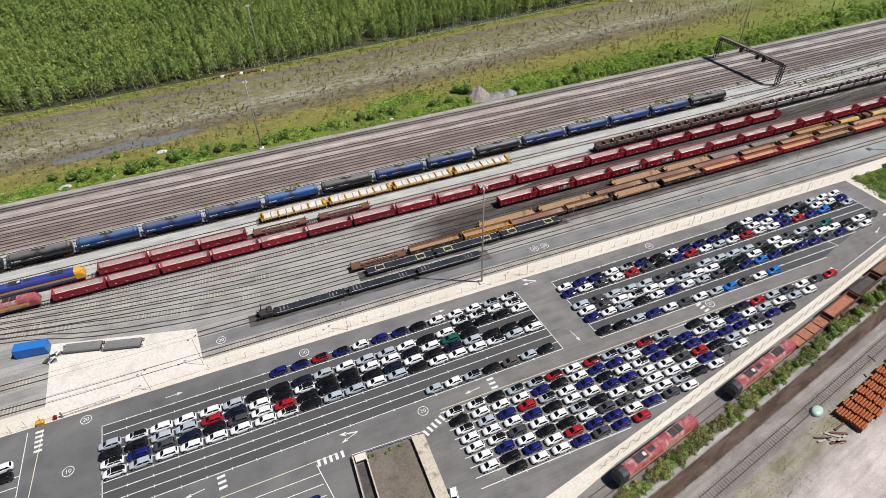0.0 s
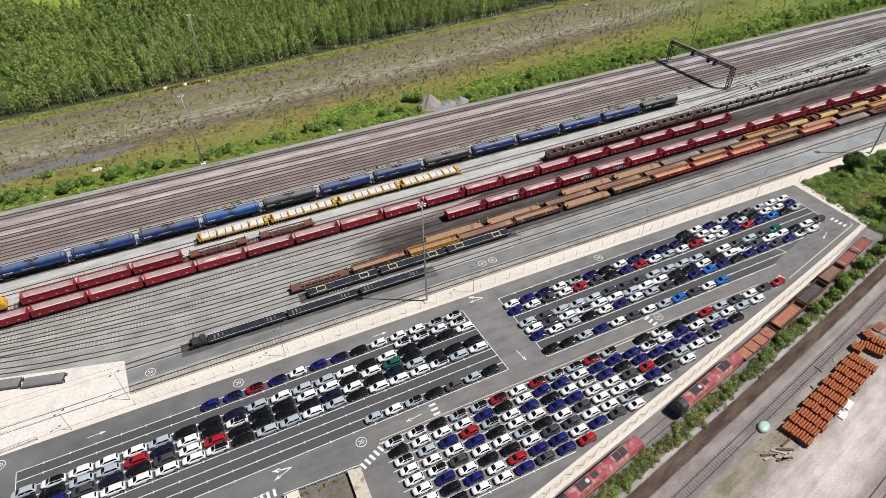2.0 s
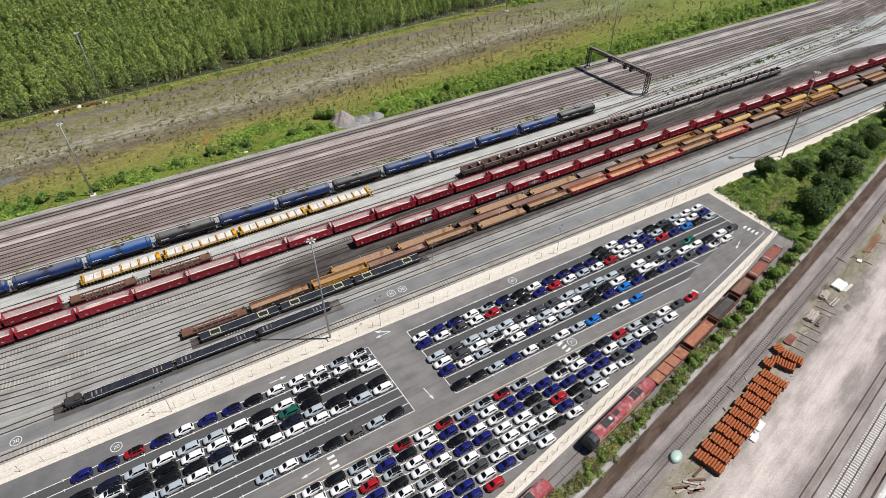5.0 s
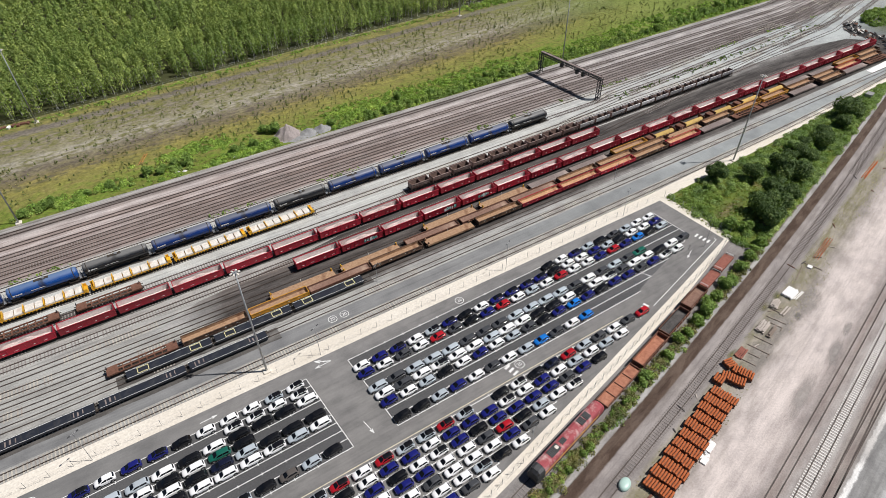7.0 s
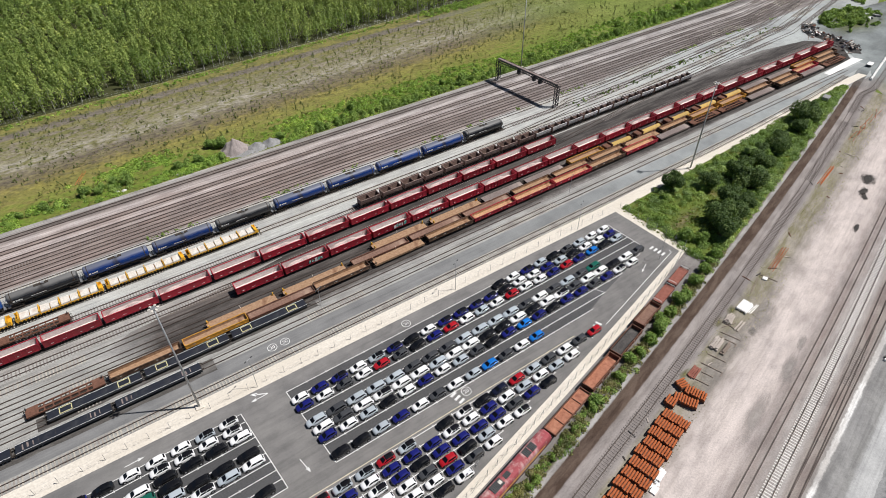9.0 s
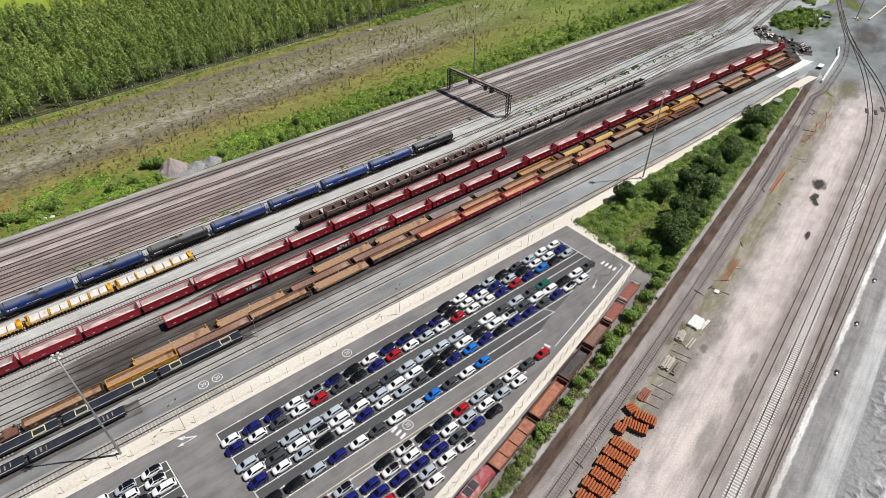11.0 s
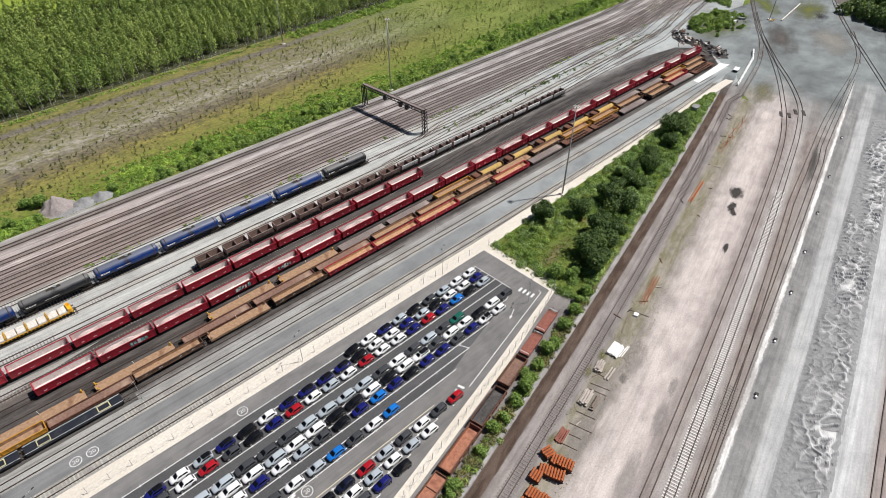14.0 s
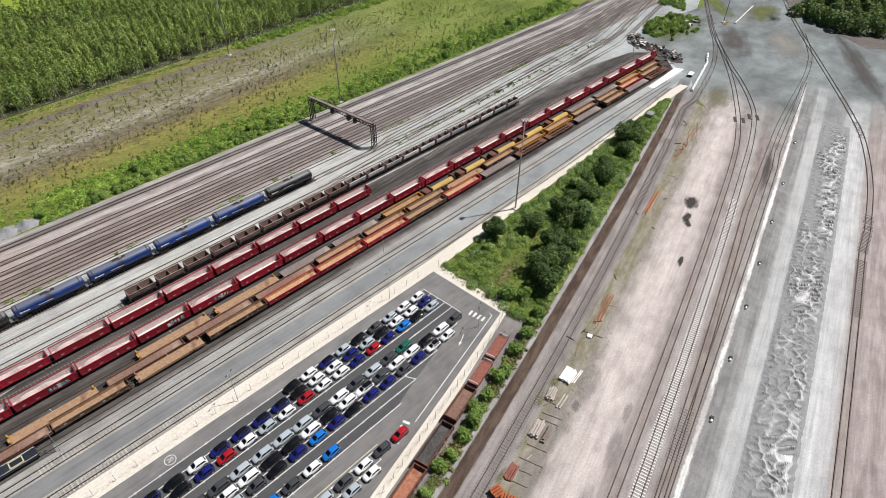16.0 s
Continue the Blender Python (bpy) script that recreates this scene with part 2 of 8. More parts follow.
M_EASTLAND = line_ground("eastern_yard_ground", 0.235, 0.00015, 100.0, (
    (-30, (0.318, 0.297, 0.281), (0.254, 0.233, 0.217)), (8.5, (0.307, 0.286, 0.27), (0.244, 0.217, 0.201)), (10.4, (0.223, 0.185, 0.17), (0.265, 0.233, 0.212)), (12.6, (0.223, 0.185, 0.17), (0.286, 0.254, 0.233)),
    (13.6, (0.36, 0.339, 0.323), (0.307, 0.281, 0.265)), (17.0, (0.35, 0.323, 0.307), (0.286, 0.254, 0.239)), (18.9, (0.276, 0.239, 0.223), (0.233, 0.191, 0.175)), (20.6, (0.318, 0.281, 0.265), (0.265, 0.228, 0.212)),
    (22.2, (0.46, 0.405, 0.38), (0.38, 0.33, 0.31)), (26.5, (0.555, 0.49, 0.46), (0.46, 0.405, 0.38)), (30.5, (0.48, 0.425, 0.40), (0.38, 0.335, 0.31))) + (
    (33.0, (0.318, 0.284, 0.258), (0.232, 0.206, 0.181)),
    (34.6, (0.30, 0.27, 0.225), (0.21, 0.19, 0.13)), (37.6, (0.285, 0.256, 0.212), (0.195, 0.178, 0.115)), (38.6, (0.265, 0.242, 0.23), (0.211, 0.191, 0.179)), (40.4, (0.205, 0.182, 0.172), (0.17, 0.148, 0.14)), (42.0, (0.30, 0.27, 0.257), (0.24, 0.213, 0.2)), (43.7, (0.29, 0.262, 0.248), (0.22, 0.195, 0.182)), (43.85, (0.07, 0.047, 0.036), (0.115, 0.083, 0.066)), (46.5, (0.068, 0.046, 0.035), (0.11, 0.08, 0.063)), (46.6, (0.36, 0.347, 0.336), (0.27, 0.257, 0.247)),
    (47.45, (0.35, 0.337, 0.326), (0.26, 0.247, 0.237)), (47.7, (0.18, 0.166, 0.14), (0.12, 0.115, 0.062)), (49.6, (0.19, 0.176, 0.16), (0.13, 0.122, 0.085)), (50.4, (0.21, 0.196, 0.186), (0.165, 0.15, 0.142)), (55.0, (0.235, 0.22, 0.21), (0.19, 0.172, 0.164))), 0.28, 3.0, 0.3, 0.12, (296, 326, 60.0, THROAT_DUST), 0.85, 0.3)
M_HAULLAND = line_ground("quarry_side_ground", 0.23, 0.00006, 188.0, (
    (-40, (0.37, 0.319, 0.297), (0.246, 0.202, 0.185)), (2.6, (0.381, 0.33, 0.314), (0.28, 0.235, 0.218)), (3.8, (0.269, 0.224, 0.207), (0.325, 0.28, 0.263)), (5.6, (0.28, 0.241, 0.224), (0.358, 0.319, 0.302)), (6.6, (0.456, 0.45, 0.444), (0.384, 0.378, 0.372)),
    (10.5, (0.54, 0.54, 0.538), (0.444, 0.444, 0.444)), (13.2, (0.432, 0.432, 0.432), (0.348, 0.348, 0.348)), (15, (0.275, 0.275, 0.275), (0.22, 0.22, 0.22)), (19.8, (0.275, 0.275, 0.273), (0.22, 0.22, 0.218))) + (
    (20.8, (0.337, 0.337, 0.332), (0.287, 0.287, 0.283)), (21.6, (0.446, 0.446, 0.441), (0.396, 0.396, 0.392)), (24.4, (0.426, 0.426, 0.421), (0.376, 0.376, 0.372)),
    (25.2, (0.27, 0.265, 0.258), (0.21, 0.207, 0.2)), (29.05, (0.26, 0.255, 0.25), (0.21, 0.205, 0.2)), (29.3, (0.74, 0.73, 0.71), (0.46, 0.44, 0.42)), (30.0, (0.76, 0.75, 0.73), (0.44, 0.42, 0.4)), (30.3, (0.31, 0.29, 0.275), (0.25, 0.23, 0.215)), (40, (0.31, 0.29, 0.275), (0.25, 0.23, 0.215))), 0.6, 2.4, 0.5, 0.2, (322, 352, 60.0, THROAT_DUST), 0.6)
M_SOIL = surface("woodland_floor", (0.03, 0.04, 0.015), (0.07, 0.07, 0.03), 0.3, 2.0)
M_BALLAST = line_ground("light_ballast", 0.0, 0.0, 0.0, (
    (90, (0.335, 0.332, 0.312), (0.27, 0.262, 0.247)), (104, (0.33, 0.327, 0.31), (0.27, 0.262, 0.247)), (118, (0.335, 0.332, 0.314), (0.28, 0.272, 0.255)), (128, (0.35, 0.346, 0.326), (0.29, 0.282, 0.264)), (132, (0.349, 0.337, 0.32), (0.291, 0.272, 0.256)), (141, (0.464, 0.469, 0.449), (0.398, 0.397, 0.376)), (150, (0.442, 0.442, 0.421), (0.376, 0.373, 0.353)), (160, (0.431, 0.434, 0.415), (0.365, 0.361, 0.342))), 1.5, 3.5, 0.6, 0.3, (185, 330, 70.0, ((0.3, (0.265, 0.272, 0.266)), (0.5, (0.355, 0.374, 0.368)), (0.7, (0.435, 0.462, 0.455)))))
M_BROWN = line_ground("rust_stained_ballast", 0.0, 0.0, 0.0, (
    (150, (0.385, 0.373, 0.356), (0.335, 0.319, 0.304)), (157.6, (0.34, 0.315, 0.295), (0.28, 0.25, 0.232)), (158.8, (0.20, 0.152, 0.135), (0.265, 0.21, 0.192)), (160.7, (0.31, 0.262, 0.244), (0.21, 0.162, 0.146)), (162.4, (0.165, 0.122, 0.106), (0.225, 0.175, 0.158)),
    (164.5, (0.28, 0.232, 0.214), (0.19, 0.146, 0.13)), (166.2, (0.16, 0.12, 0.105), (0.23, 0.18, 0.163)), (168.0, (0.37, 0.318, 0.298), (0.26, 0.21, 0.192)), (169.7, (0.185, 0.144, 0.129), (0.25, 0.20, 0.185))) + (
    (171.5, (0.47, 0.41, 0.39), (0.34, 0.283, 0.263)), (172.7, (0.37, 0.315, 0.295), (0.28, 0.228, 0.21)),
    (174, (0.165, 0.126, 0.111), (0.25, 0.20, 0.182)), (175.8, (0.41, 0.358, 0.338), (0.29, 0.24, 0.221)), (177.7, (0.46, 0.41, 0.39), (0.33, 0.283, 0.263)), (179.4, (0.145, 0.122, 0.112), (0.21, 0.175, 0.16)), (181.1, (0.135, 0.116, 0.107), (0.20, 0.172, 0.158)), (182.3, (0.36, 0.342, 0.326), (0.28, 0.262, 0.247)), (185, (0.33, 0.315, 0.295), (0.24, 0.225, 0.18))), 0.45, 3.2, 0.6, 0.5, grey=(90, 240, 0.6, (1.0, 0.97, 0.94)))
M_BLACK = line_ground("oily_cinder_ground", 0.0, 0.0, 0.0, (
    (106, (0.36, 0.35, 0.335), (0.30, 0.285, 0.27)), (109.6, (0.30, 0.285, 0.275), (0.22, 0.205, 0.195)), (111.8, (0.05, 0.045, 0.042), (0.10, 0.09, 0.084)), (117, (0.042, 0.037, 0.034), (0.08, 0.072, 0.068)), (124.4, (0.06, 0.053, 0.049), (0.12, 0.106, 0.099)), (127, (0.17, 0.142, 0.125), (0.095, 0.083, 0.076)), (130, (0.05, 0.045, 0.043), (0.09, 0.081, 0.076)), (135, (0.055, 0.05, 0.048), (0.10, 0.092, 0.087)), (138.2, (0.17, 0.16, 0.152), (0.24, 0.23, 0.22)), (142, (0.30, 0.29, 0.28), (0.25, 0.24, 0.23))), 1.3, 3.0, 0.6, 0.35, (46, 33, 14.0, ((0.3, (0.29, 0.275, 0.26)), (0.5, (0.355, 0.345, 0.33)), (0.7, (0.41, 0.40, 0.385)))))
# dark ballast colour that holds the shade under wagons as well as oil
M_UNDERTRAIN = surface("oil_and_shade_ballast", (0.05, 0.046, 0.043), (0.115, 0.107, 0.10), 0.25, 3.0, rough=0.92, stain=(0.19, 0.18, 0.17), stain_scale=0.22, stain_at=(0.52, 0.68), stretch=(0.4, 1, 1), relief=0.4)
M_ASPHALT = line_ground("car_park_asphalt", 0.015, 0.0, 0.0, (
    (-80, (0.175, 0.168, 0.163), (0.155, 0.15, 0.146)), (60, (0.185, 0.178, 0.172), (0.16, 0.155, 0.15)), (92, (0.205, 0.198, 0.192), (0.17, 0.165, 0.16)), (97, (0.19, 0.185, 0.18), (0.165, 0.16, 0.156))), 1.5, 4.5, 0.1, 0.12, (42, -28, 50.0, ((0.3, (0.105, 0.105, 0.106)), (0.5, (0.13, 0.13, 0.13)), (0.7, (0.165, 0.163, 0.16)))), 0.4, 0.4)
M_ROAD = line_ground("service_road_asphalt", 0.0, 0.0, 0.0, (
    (98, (0.21, 0.21, 0.208), (0.18, 0.18, 0.179)), (101.8, (0.20, 0.20, 0.199), (0.175, 0.175, 0.175)), (105.4, (0.205, 0.205, 0.204), (0.18, 0.18, 0.18)), (110, (0.23, 0.228, 0.225), (0.20, 0.198, 0.195))), 0.4, 4.0, 0.15, 0.18, (95, 190, 60.0, ((0.3, (0.215, 0.225, 0.226)), (0.5, (0.268, 0.283, 0.282)), (0.7, (0.33, 0.348, 0.346)))), 0.5)
M_CREAM = surface("pale_concrete_strip", (0.60, 0.545, 0.465), (0.70, 0.65, 0.57), 0.16, 2.0, stain=(0.58, 0.525, 0.44), stain_scale=0.09, stain_at=(0.5, 0.7), stretch=(0.35, 1, 1), relief=0.08)
M_PAD = surface("pale_concrete_pad", (0.62, 0.575, 0.52), (0.72, 0.675, 0.62), 0.12, 2.0, stain=(0.52, 0.48, 0.43), stain_scale=0.12, relief=0.1)
M_DISC = surface("tree_shade_brown", (0.09, 0.08, 0.072), (0.17, 0.152, 0.138), 0.2, 1.6, stain=(0.23, 0.215, 0.20), stain_scale=0.12)
M_ASPHALT_DARK = surface("dark_bay_asphalt", (0.065, 0.065, 0.067), (0.099, 0.098, 0.099), 0.09, 5.0, rough=0.88, stain=(0.120, 0.120, 0.122), stain_scale=0.06, stain_at=(0.55, 0.7), stretch=(0.4, 1, 1), relief=0.1)
M_OLDBALLAST = surface("weathered_ballast", (0.20, 0.183, 0.175), (0.36, 0.335, 0.325), 0.22, 2.5, stain=(0.15, 0.135, 0.125), stain_scale=0.16, stretch=(0.15, 1, 1), turn=-0.26, relief=0.5)
M_LINE = surface("white_road_paint", (0.55, 0.55, 0.54), (0.78, 0.78, 0.76), 0.5, 4.0, rough=0.7, relief=0)
M_YLINE = surface("worn_cream_road_paint", (0.55, 0.50, 0.36), (0.68, 0.62, 0.46), 0.5, 4.0, rough=0.7, relief=0)
M_RAIL = surface("rusty_rail_steel", (0.055, 0.042, 0.036), (0.11, 0.085, 0.072), 0.4, 3.0, rough=0.6, metal=0.3, relief=0)
M_SLEEPER = surface("weathered_concrete_sleeper", (0.37, 0.34, 0.29), (0.52, 0.485, 0.42), 0.12, 3.0, stain=(0.26, 0.23, 0.21), stain_scale=0.2, stain_at=(0.45, 0.6), relief=0)
M_SLEEPER_BROWN = surface("oil_stained_sleeper", (0.17, 0.14, 0.128), (0.27, 0.235, 0.22), 0.12, 3.0, relief=0)
M_SLEEPER_OLD = surface("half_buried_brown_sleeper", (0.19, 0.168, 0.157), (0.255, 0.229, 0.216), 0.4, 3.0, relief=0)
M_SLEEPER_DULL = surface("dusty_brown_sleeper", (0.20, 0.178, 0.167), (0.27, 0.243, 0.23), 0.2, 3.0, relief=0)
M_SLEEPER_WHITE = surface("new_concrete_sleeper", (0.58, 0.555, 0.525), (0.70, 0.675, 0.645), 0.3, 3.0, relief=0)
M_STEEL = surface("galvanised_steel", (0.33, 0.34, 0.35), (0.45, 0.46, 0.47), 0.5, 4.0, rough=0.5, metal=0.6, relief=0)
M_DARKSTEEL = surface("dark_painted_steel", (0.025, 0.027, 0.03), (0.06, 0.06, 0.062), 0.6, 4.0, rough=0.6, metal=0.2, relief=0)
M_UNDER = surface("grimy_running_gear", (0.028, 0.024, 0.021), (0.075, 0.062, 0.052), 0.8, 5.0, rough=0.8, relief=0)
M_RED = paint("wagon_maroon_red", (0.33, 0.014, 0.03), 0.45, (0.13, 0.045, 0.04), 0.55, vary=0.25)
M_REDLOAD = surface("pink_grey_stone_dust_lining", (0.55, 0.47, 0.45), (0.72, 0.66, 0.63), 0.5, 3.0, stain=(0.42, 0.30, 0.28), stain_scale=0.4, stain_at=(0.58, 0.75), relief=0.3)
M_LOAD = surface("pale_stone_load", (0.45, 0.33, 0.30), (0.64, 0.54, 0.51), 0.8, 4.0, relief=0.8)


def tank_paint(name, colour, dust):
    """Glossy tank paint; dust and the sky's sheen are painted pale on its top."""
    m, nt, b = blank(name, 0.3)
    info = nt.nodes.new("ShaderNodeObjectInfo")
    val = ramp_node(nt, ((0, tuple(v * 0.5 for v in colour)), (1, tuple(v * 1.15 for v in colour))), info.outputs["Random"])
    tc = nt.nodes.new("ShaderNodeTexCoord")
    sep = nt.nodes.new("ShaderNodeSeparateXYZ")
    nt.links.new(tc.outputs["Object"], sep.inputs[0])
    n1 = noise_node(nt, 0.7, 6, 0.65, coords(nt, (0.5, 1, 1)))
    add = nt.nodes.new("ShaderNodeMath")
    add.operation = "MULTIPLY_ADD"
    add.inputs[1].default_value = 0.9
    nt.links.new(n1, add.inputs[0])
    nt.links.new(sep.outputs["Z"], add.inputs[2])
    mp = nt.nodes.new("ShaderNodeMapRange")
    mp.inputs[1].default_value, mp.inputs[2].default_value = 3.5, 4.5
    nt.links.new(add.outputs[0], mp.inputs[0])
    # the dust colour also carries the sheen of the sky on the top
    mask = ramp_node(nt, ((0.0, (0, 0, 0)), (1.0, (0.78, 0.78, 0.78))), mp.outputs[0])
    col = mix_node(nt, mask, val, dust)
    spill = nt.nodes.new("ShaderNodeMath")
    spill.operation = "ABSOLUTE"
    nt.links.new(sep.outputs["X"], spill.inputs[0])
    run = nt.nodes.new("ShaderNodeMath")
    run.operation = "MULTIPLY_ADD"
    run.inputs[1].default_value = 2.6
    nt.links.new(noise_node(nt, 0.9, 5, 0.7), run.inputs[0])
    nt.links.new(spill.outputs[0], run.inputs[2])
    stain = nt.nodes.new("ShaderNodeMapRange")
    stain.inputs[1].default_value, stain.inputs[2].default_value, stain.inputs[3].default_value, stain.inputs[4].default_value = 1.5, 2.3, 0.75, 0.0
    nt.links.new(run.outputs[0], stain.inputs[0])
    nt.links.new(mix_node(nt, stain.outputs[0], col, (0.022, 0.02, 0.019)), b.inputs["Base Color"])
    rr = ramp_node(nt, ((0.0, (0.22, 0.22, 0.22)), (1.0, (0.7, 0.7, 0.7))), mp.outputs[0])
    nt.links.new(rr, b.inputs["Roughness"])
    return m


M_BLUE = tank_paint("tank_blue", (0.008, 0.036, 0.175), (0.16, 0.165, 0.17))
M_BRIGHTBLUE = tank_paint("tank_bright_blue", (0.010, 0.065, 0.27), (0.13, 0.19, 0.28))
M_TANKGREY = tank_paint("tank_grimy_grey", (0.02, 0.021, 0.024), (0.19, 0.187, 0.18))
M_YELLOW = paint("wagon_yellow", (0.68, 0.36, 0.02), 0.5, (0.30, 0.17, 0.05), 0.6)
M_PANEL = surface("dusty_pale_panel", (0.56, 0.52, 0.46), (0.72, 0.68, 0.62), 0.4, 2.0, stain=(0.45, 0.34, 0.27), stain_scale=0.5, relief=0.1)
M_TROUGH = paint("faded_yellow_trough", (0.50, 0.34, 0.11), 0.7, (0.26, 0.16, 0.09), 0.8)
M_ORANGEIN = surface("rusty_sandy_wagon_floor", (0.36, 0.19, 0.10), (0.58, 0.37, 0.22), 0.35, 2.0, stain=(0.26, 0.12, 0.07), stain_scale=0.3, relief=0.3)
M_BARNBROWN = paint("sooty_brown_side", (0.10, 0.062, 0.045), 0.7, (0.30, 0.20, 0.13), 0.6, vary=0.3)
M_AMBER = paint("amber_wagon_paint", (0.52, 0.25, 0.03), 0.55, (0.30, 0.17, 0.06), 0.6)
M_TANDECK = surface("sandy_orange_deck", (0.26, 0.155, 0.09), (0.42, 0.275, 0.175), 0.3, 2.2, stain=(0.19, 0.10, 0.06), stain_scale=0.3, relief=0.2)
M_GRAFFITI = surface("teal_spray_paint", (0.03, 0.22, 0.2), (0.1, 0.42, 0.37), 1.2, 5.0, stain=(0.7, 0.7, 0.68), stain_scale=1.4, stain_at=(0.5, 0.56), rough=0.5, relief=0)
M_BROWNFLAT = surface("rust_brown_deck", (0.15, 0.085, 0.065), (0.27, 0.17, 0.13), 0.35, 2.5, stain=(0.34, 0.24, 0.18), stain_scale=0.25, relief=0.2)
M_GREYDECK = surface("grey_brown_deck", (0.15, 0.12, 0.11), (0.26, 0.215, 0.20), 0.35, 2.5, stain=(0.33, 0.27, 0.24), stain_scale=0.25, relief=0.2)
M_NAVY = paint("dark_blue_black_deck", (0.016, 0.019, 0.028), 0.5, (0.07, 0.07, 0.07), 0.6)
M_WHITEEDGE = paint("white_edge_paint", (0.68, 0.68, 0.66), 0.5, (0.3, 0.28, 0.26), 0.5)
M_HOPPER = paint("rust_brown_hopper", (0.25, 0.17, 0.145), 0.75, (0.42, 0.36, 0.32), 0.8, vary=0.3, at=(0.54, 0.66))
M_HOPPERPALE = paint("flaking_white_hopper", (0.68, 0.65, 0.625), 0.7, (0.15, 0.05, 0.042), 0.95, vary=0.3, at=(0.58, 0.68))
M_HOPIN = surface("sooty_hopper_inside", (0.07, 0.045, 0.037), (0.17, 0.115, 0.095), 0.5, 3.0)
M_MAROON = paint("faded_loco_maroon", (0.32, 0.075, 0.085), 0.65, (0.50, 0.35, 0.33), 0.9, vary=0.06, scale=0.55, at=(0.46, 0.66))
M_GOLD = paint("faded_loco_gold_band", (0.62, 0.33, 0.07), 0.5, (0.45, 0.2, 0.12), 0.6)
M_LOCOBLUE = paint("loco_blue", (0.035, 0.05, 0.26), 0.4, (0.12, 0.12, 0.14), 0.5)
M_RUSTORANGE = surface("bright_rust", (0.30, 0.075, 0.026), (0.47, 0.15, 0.06), 0.6, 3.0, stain=(0.20, 0.06, 0.03), stain_scale=0.5, relief=0.3)
M_RUSTRAIL = surface("dull_orange_rust", (0.26, 0.085, 0.045), (0.40, 0.155, 0.085), 0.5, 3.0)
M_RUSTRED = surface("dull_red_rust", (0.20, 0.072, 0.055), (0.30, 0.125, 0.095), 0.5, 2.0, stain=(0.13, 0.055, 0.045), stain_scale=0.5)
M_RUSTFLOOR = surface("orange_rust_floor", (0.27, 0.105, 0.065), (0.42, 0.20, 0.13), 0.5, 2.0, stain=(0.23, 0.09, 0.06), stain_scale=0.4)
M_RUSTDARK = surface("dark_rust", (0.10, 0.05, 0.035), (0.2, 0.10, 0.07), 0.6, 3.0, relief=0.3)
M_TIMBER = surface("grey_timber", (0.33, 0.285, 0.25), (0.52, 0.46, 0.415), 0.8, 3.0, relief=0.2)
M_TIMBERDARK = surface("brown_weathered_timber", (0.15, 0.118, 0.098), (0.27, 0.22, 0.185), 0.8, 3.0, relief=0.2)
M_SHEET = surface("white_sheeting", (0.74, 0.73, 0.71), (0.86, 0.85, 0.83), 0.5, 2.0, relief=0.3)
M_TEAL = paint("pale_green_shell", (0.42, 0.58, 0.52), 0.4, (0.3, 0.35, 0.3), 0.4)
M_BLUEBOX = paint("container_blue", (0.02, 0.16, 0.52), 0.5, (0.05, 0.10, 0.2), 0.4)
M_WEAR = surface("stained_flat_roof", (0.118, 0.099, 0.078), (0.198, 0.171, 0.145), 0.25, 2.5, stain=(0.081, 0.066, 0.046), stain_scale=0.2)
M_COPING = surface("stained_cream_coping", (0.42, 0.37, 0.29), (0.62, 0.56, 0.46), 0.5, 2.5, stain=(0.2, 0.17, 0.12), stain_scale=0.5)
M_LIMERUBBLE = surface("whitish_rubble", (0.40, 0.39, 0.36), (0.66, 0.645, 0.61), 0.6, 3.0, relief=0.8)
M_CRUSH = surface("grey_crushed_stone", (0.19, 0.188, 0.185), (0.32, 0.318, 0.315), 0.3, 3.0, relief=0.8)
M_PINKSTONE = surface("pinkish_stone_heap", (0.25, 0.215, 0.20), (0.36, 0.315, 0.30), 0.3, 3.0, relief=0.8)
M_SLATE = surface("dark_slate_gravel", (0.10, 0.10, 0.10), (0.20, 0.20, 0.20), 0.3, 2.0)
M_THICKETGRASS = surface("rough_thicket_grass", (0.075, 0.115, 0.022), (0.155, 0.20, 0.045), 0.5, 4.0, stain=(0.17, 0.145, 0.06), stain_scale=0.12)
M_LUSH = surface("lush_clearing_grass", (0.15, 0.23, 0.025), (0.30, 0.36, 0.05), 0.15, 1.2, relief=0.5)
def spoil_material():
    """Grey stone, mixed to a paler grey with height, so along its crests."""
    m, nt, b = blank("pale_grey_spoil", 0.95)
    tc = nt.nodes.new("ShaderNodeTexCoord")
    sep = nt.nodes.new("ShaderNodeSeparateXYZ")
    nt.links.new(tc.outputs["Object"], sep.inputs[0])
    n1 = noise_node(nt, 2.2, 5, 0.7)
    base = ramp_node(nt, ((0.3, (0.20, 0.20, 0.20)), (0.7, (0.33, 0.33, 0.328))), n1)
    # dry is just the mix by height: low stays grey, high turns pale
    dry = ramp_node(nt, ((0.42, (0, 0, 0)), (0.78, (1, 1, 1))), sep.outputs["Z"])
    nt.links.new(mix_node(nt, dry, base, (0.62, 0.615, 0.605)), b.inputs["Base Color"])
    bump(nt, b, n1, 0.6, 0.08)
    return m


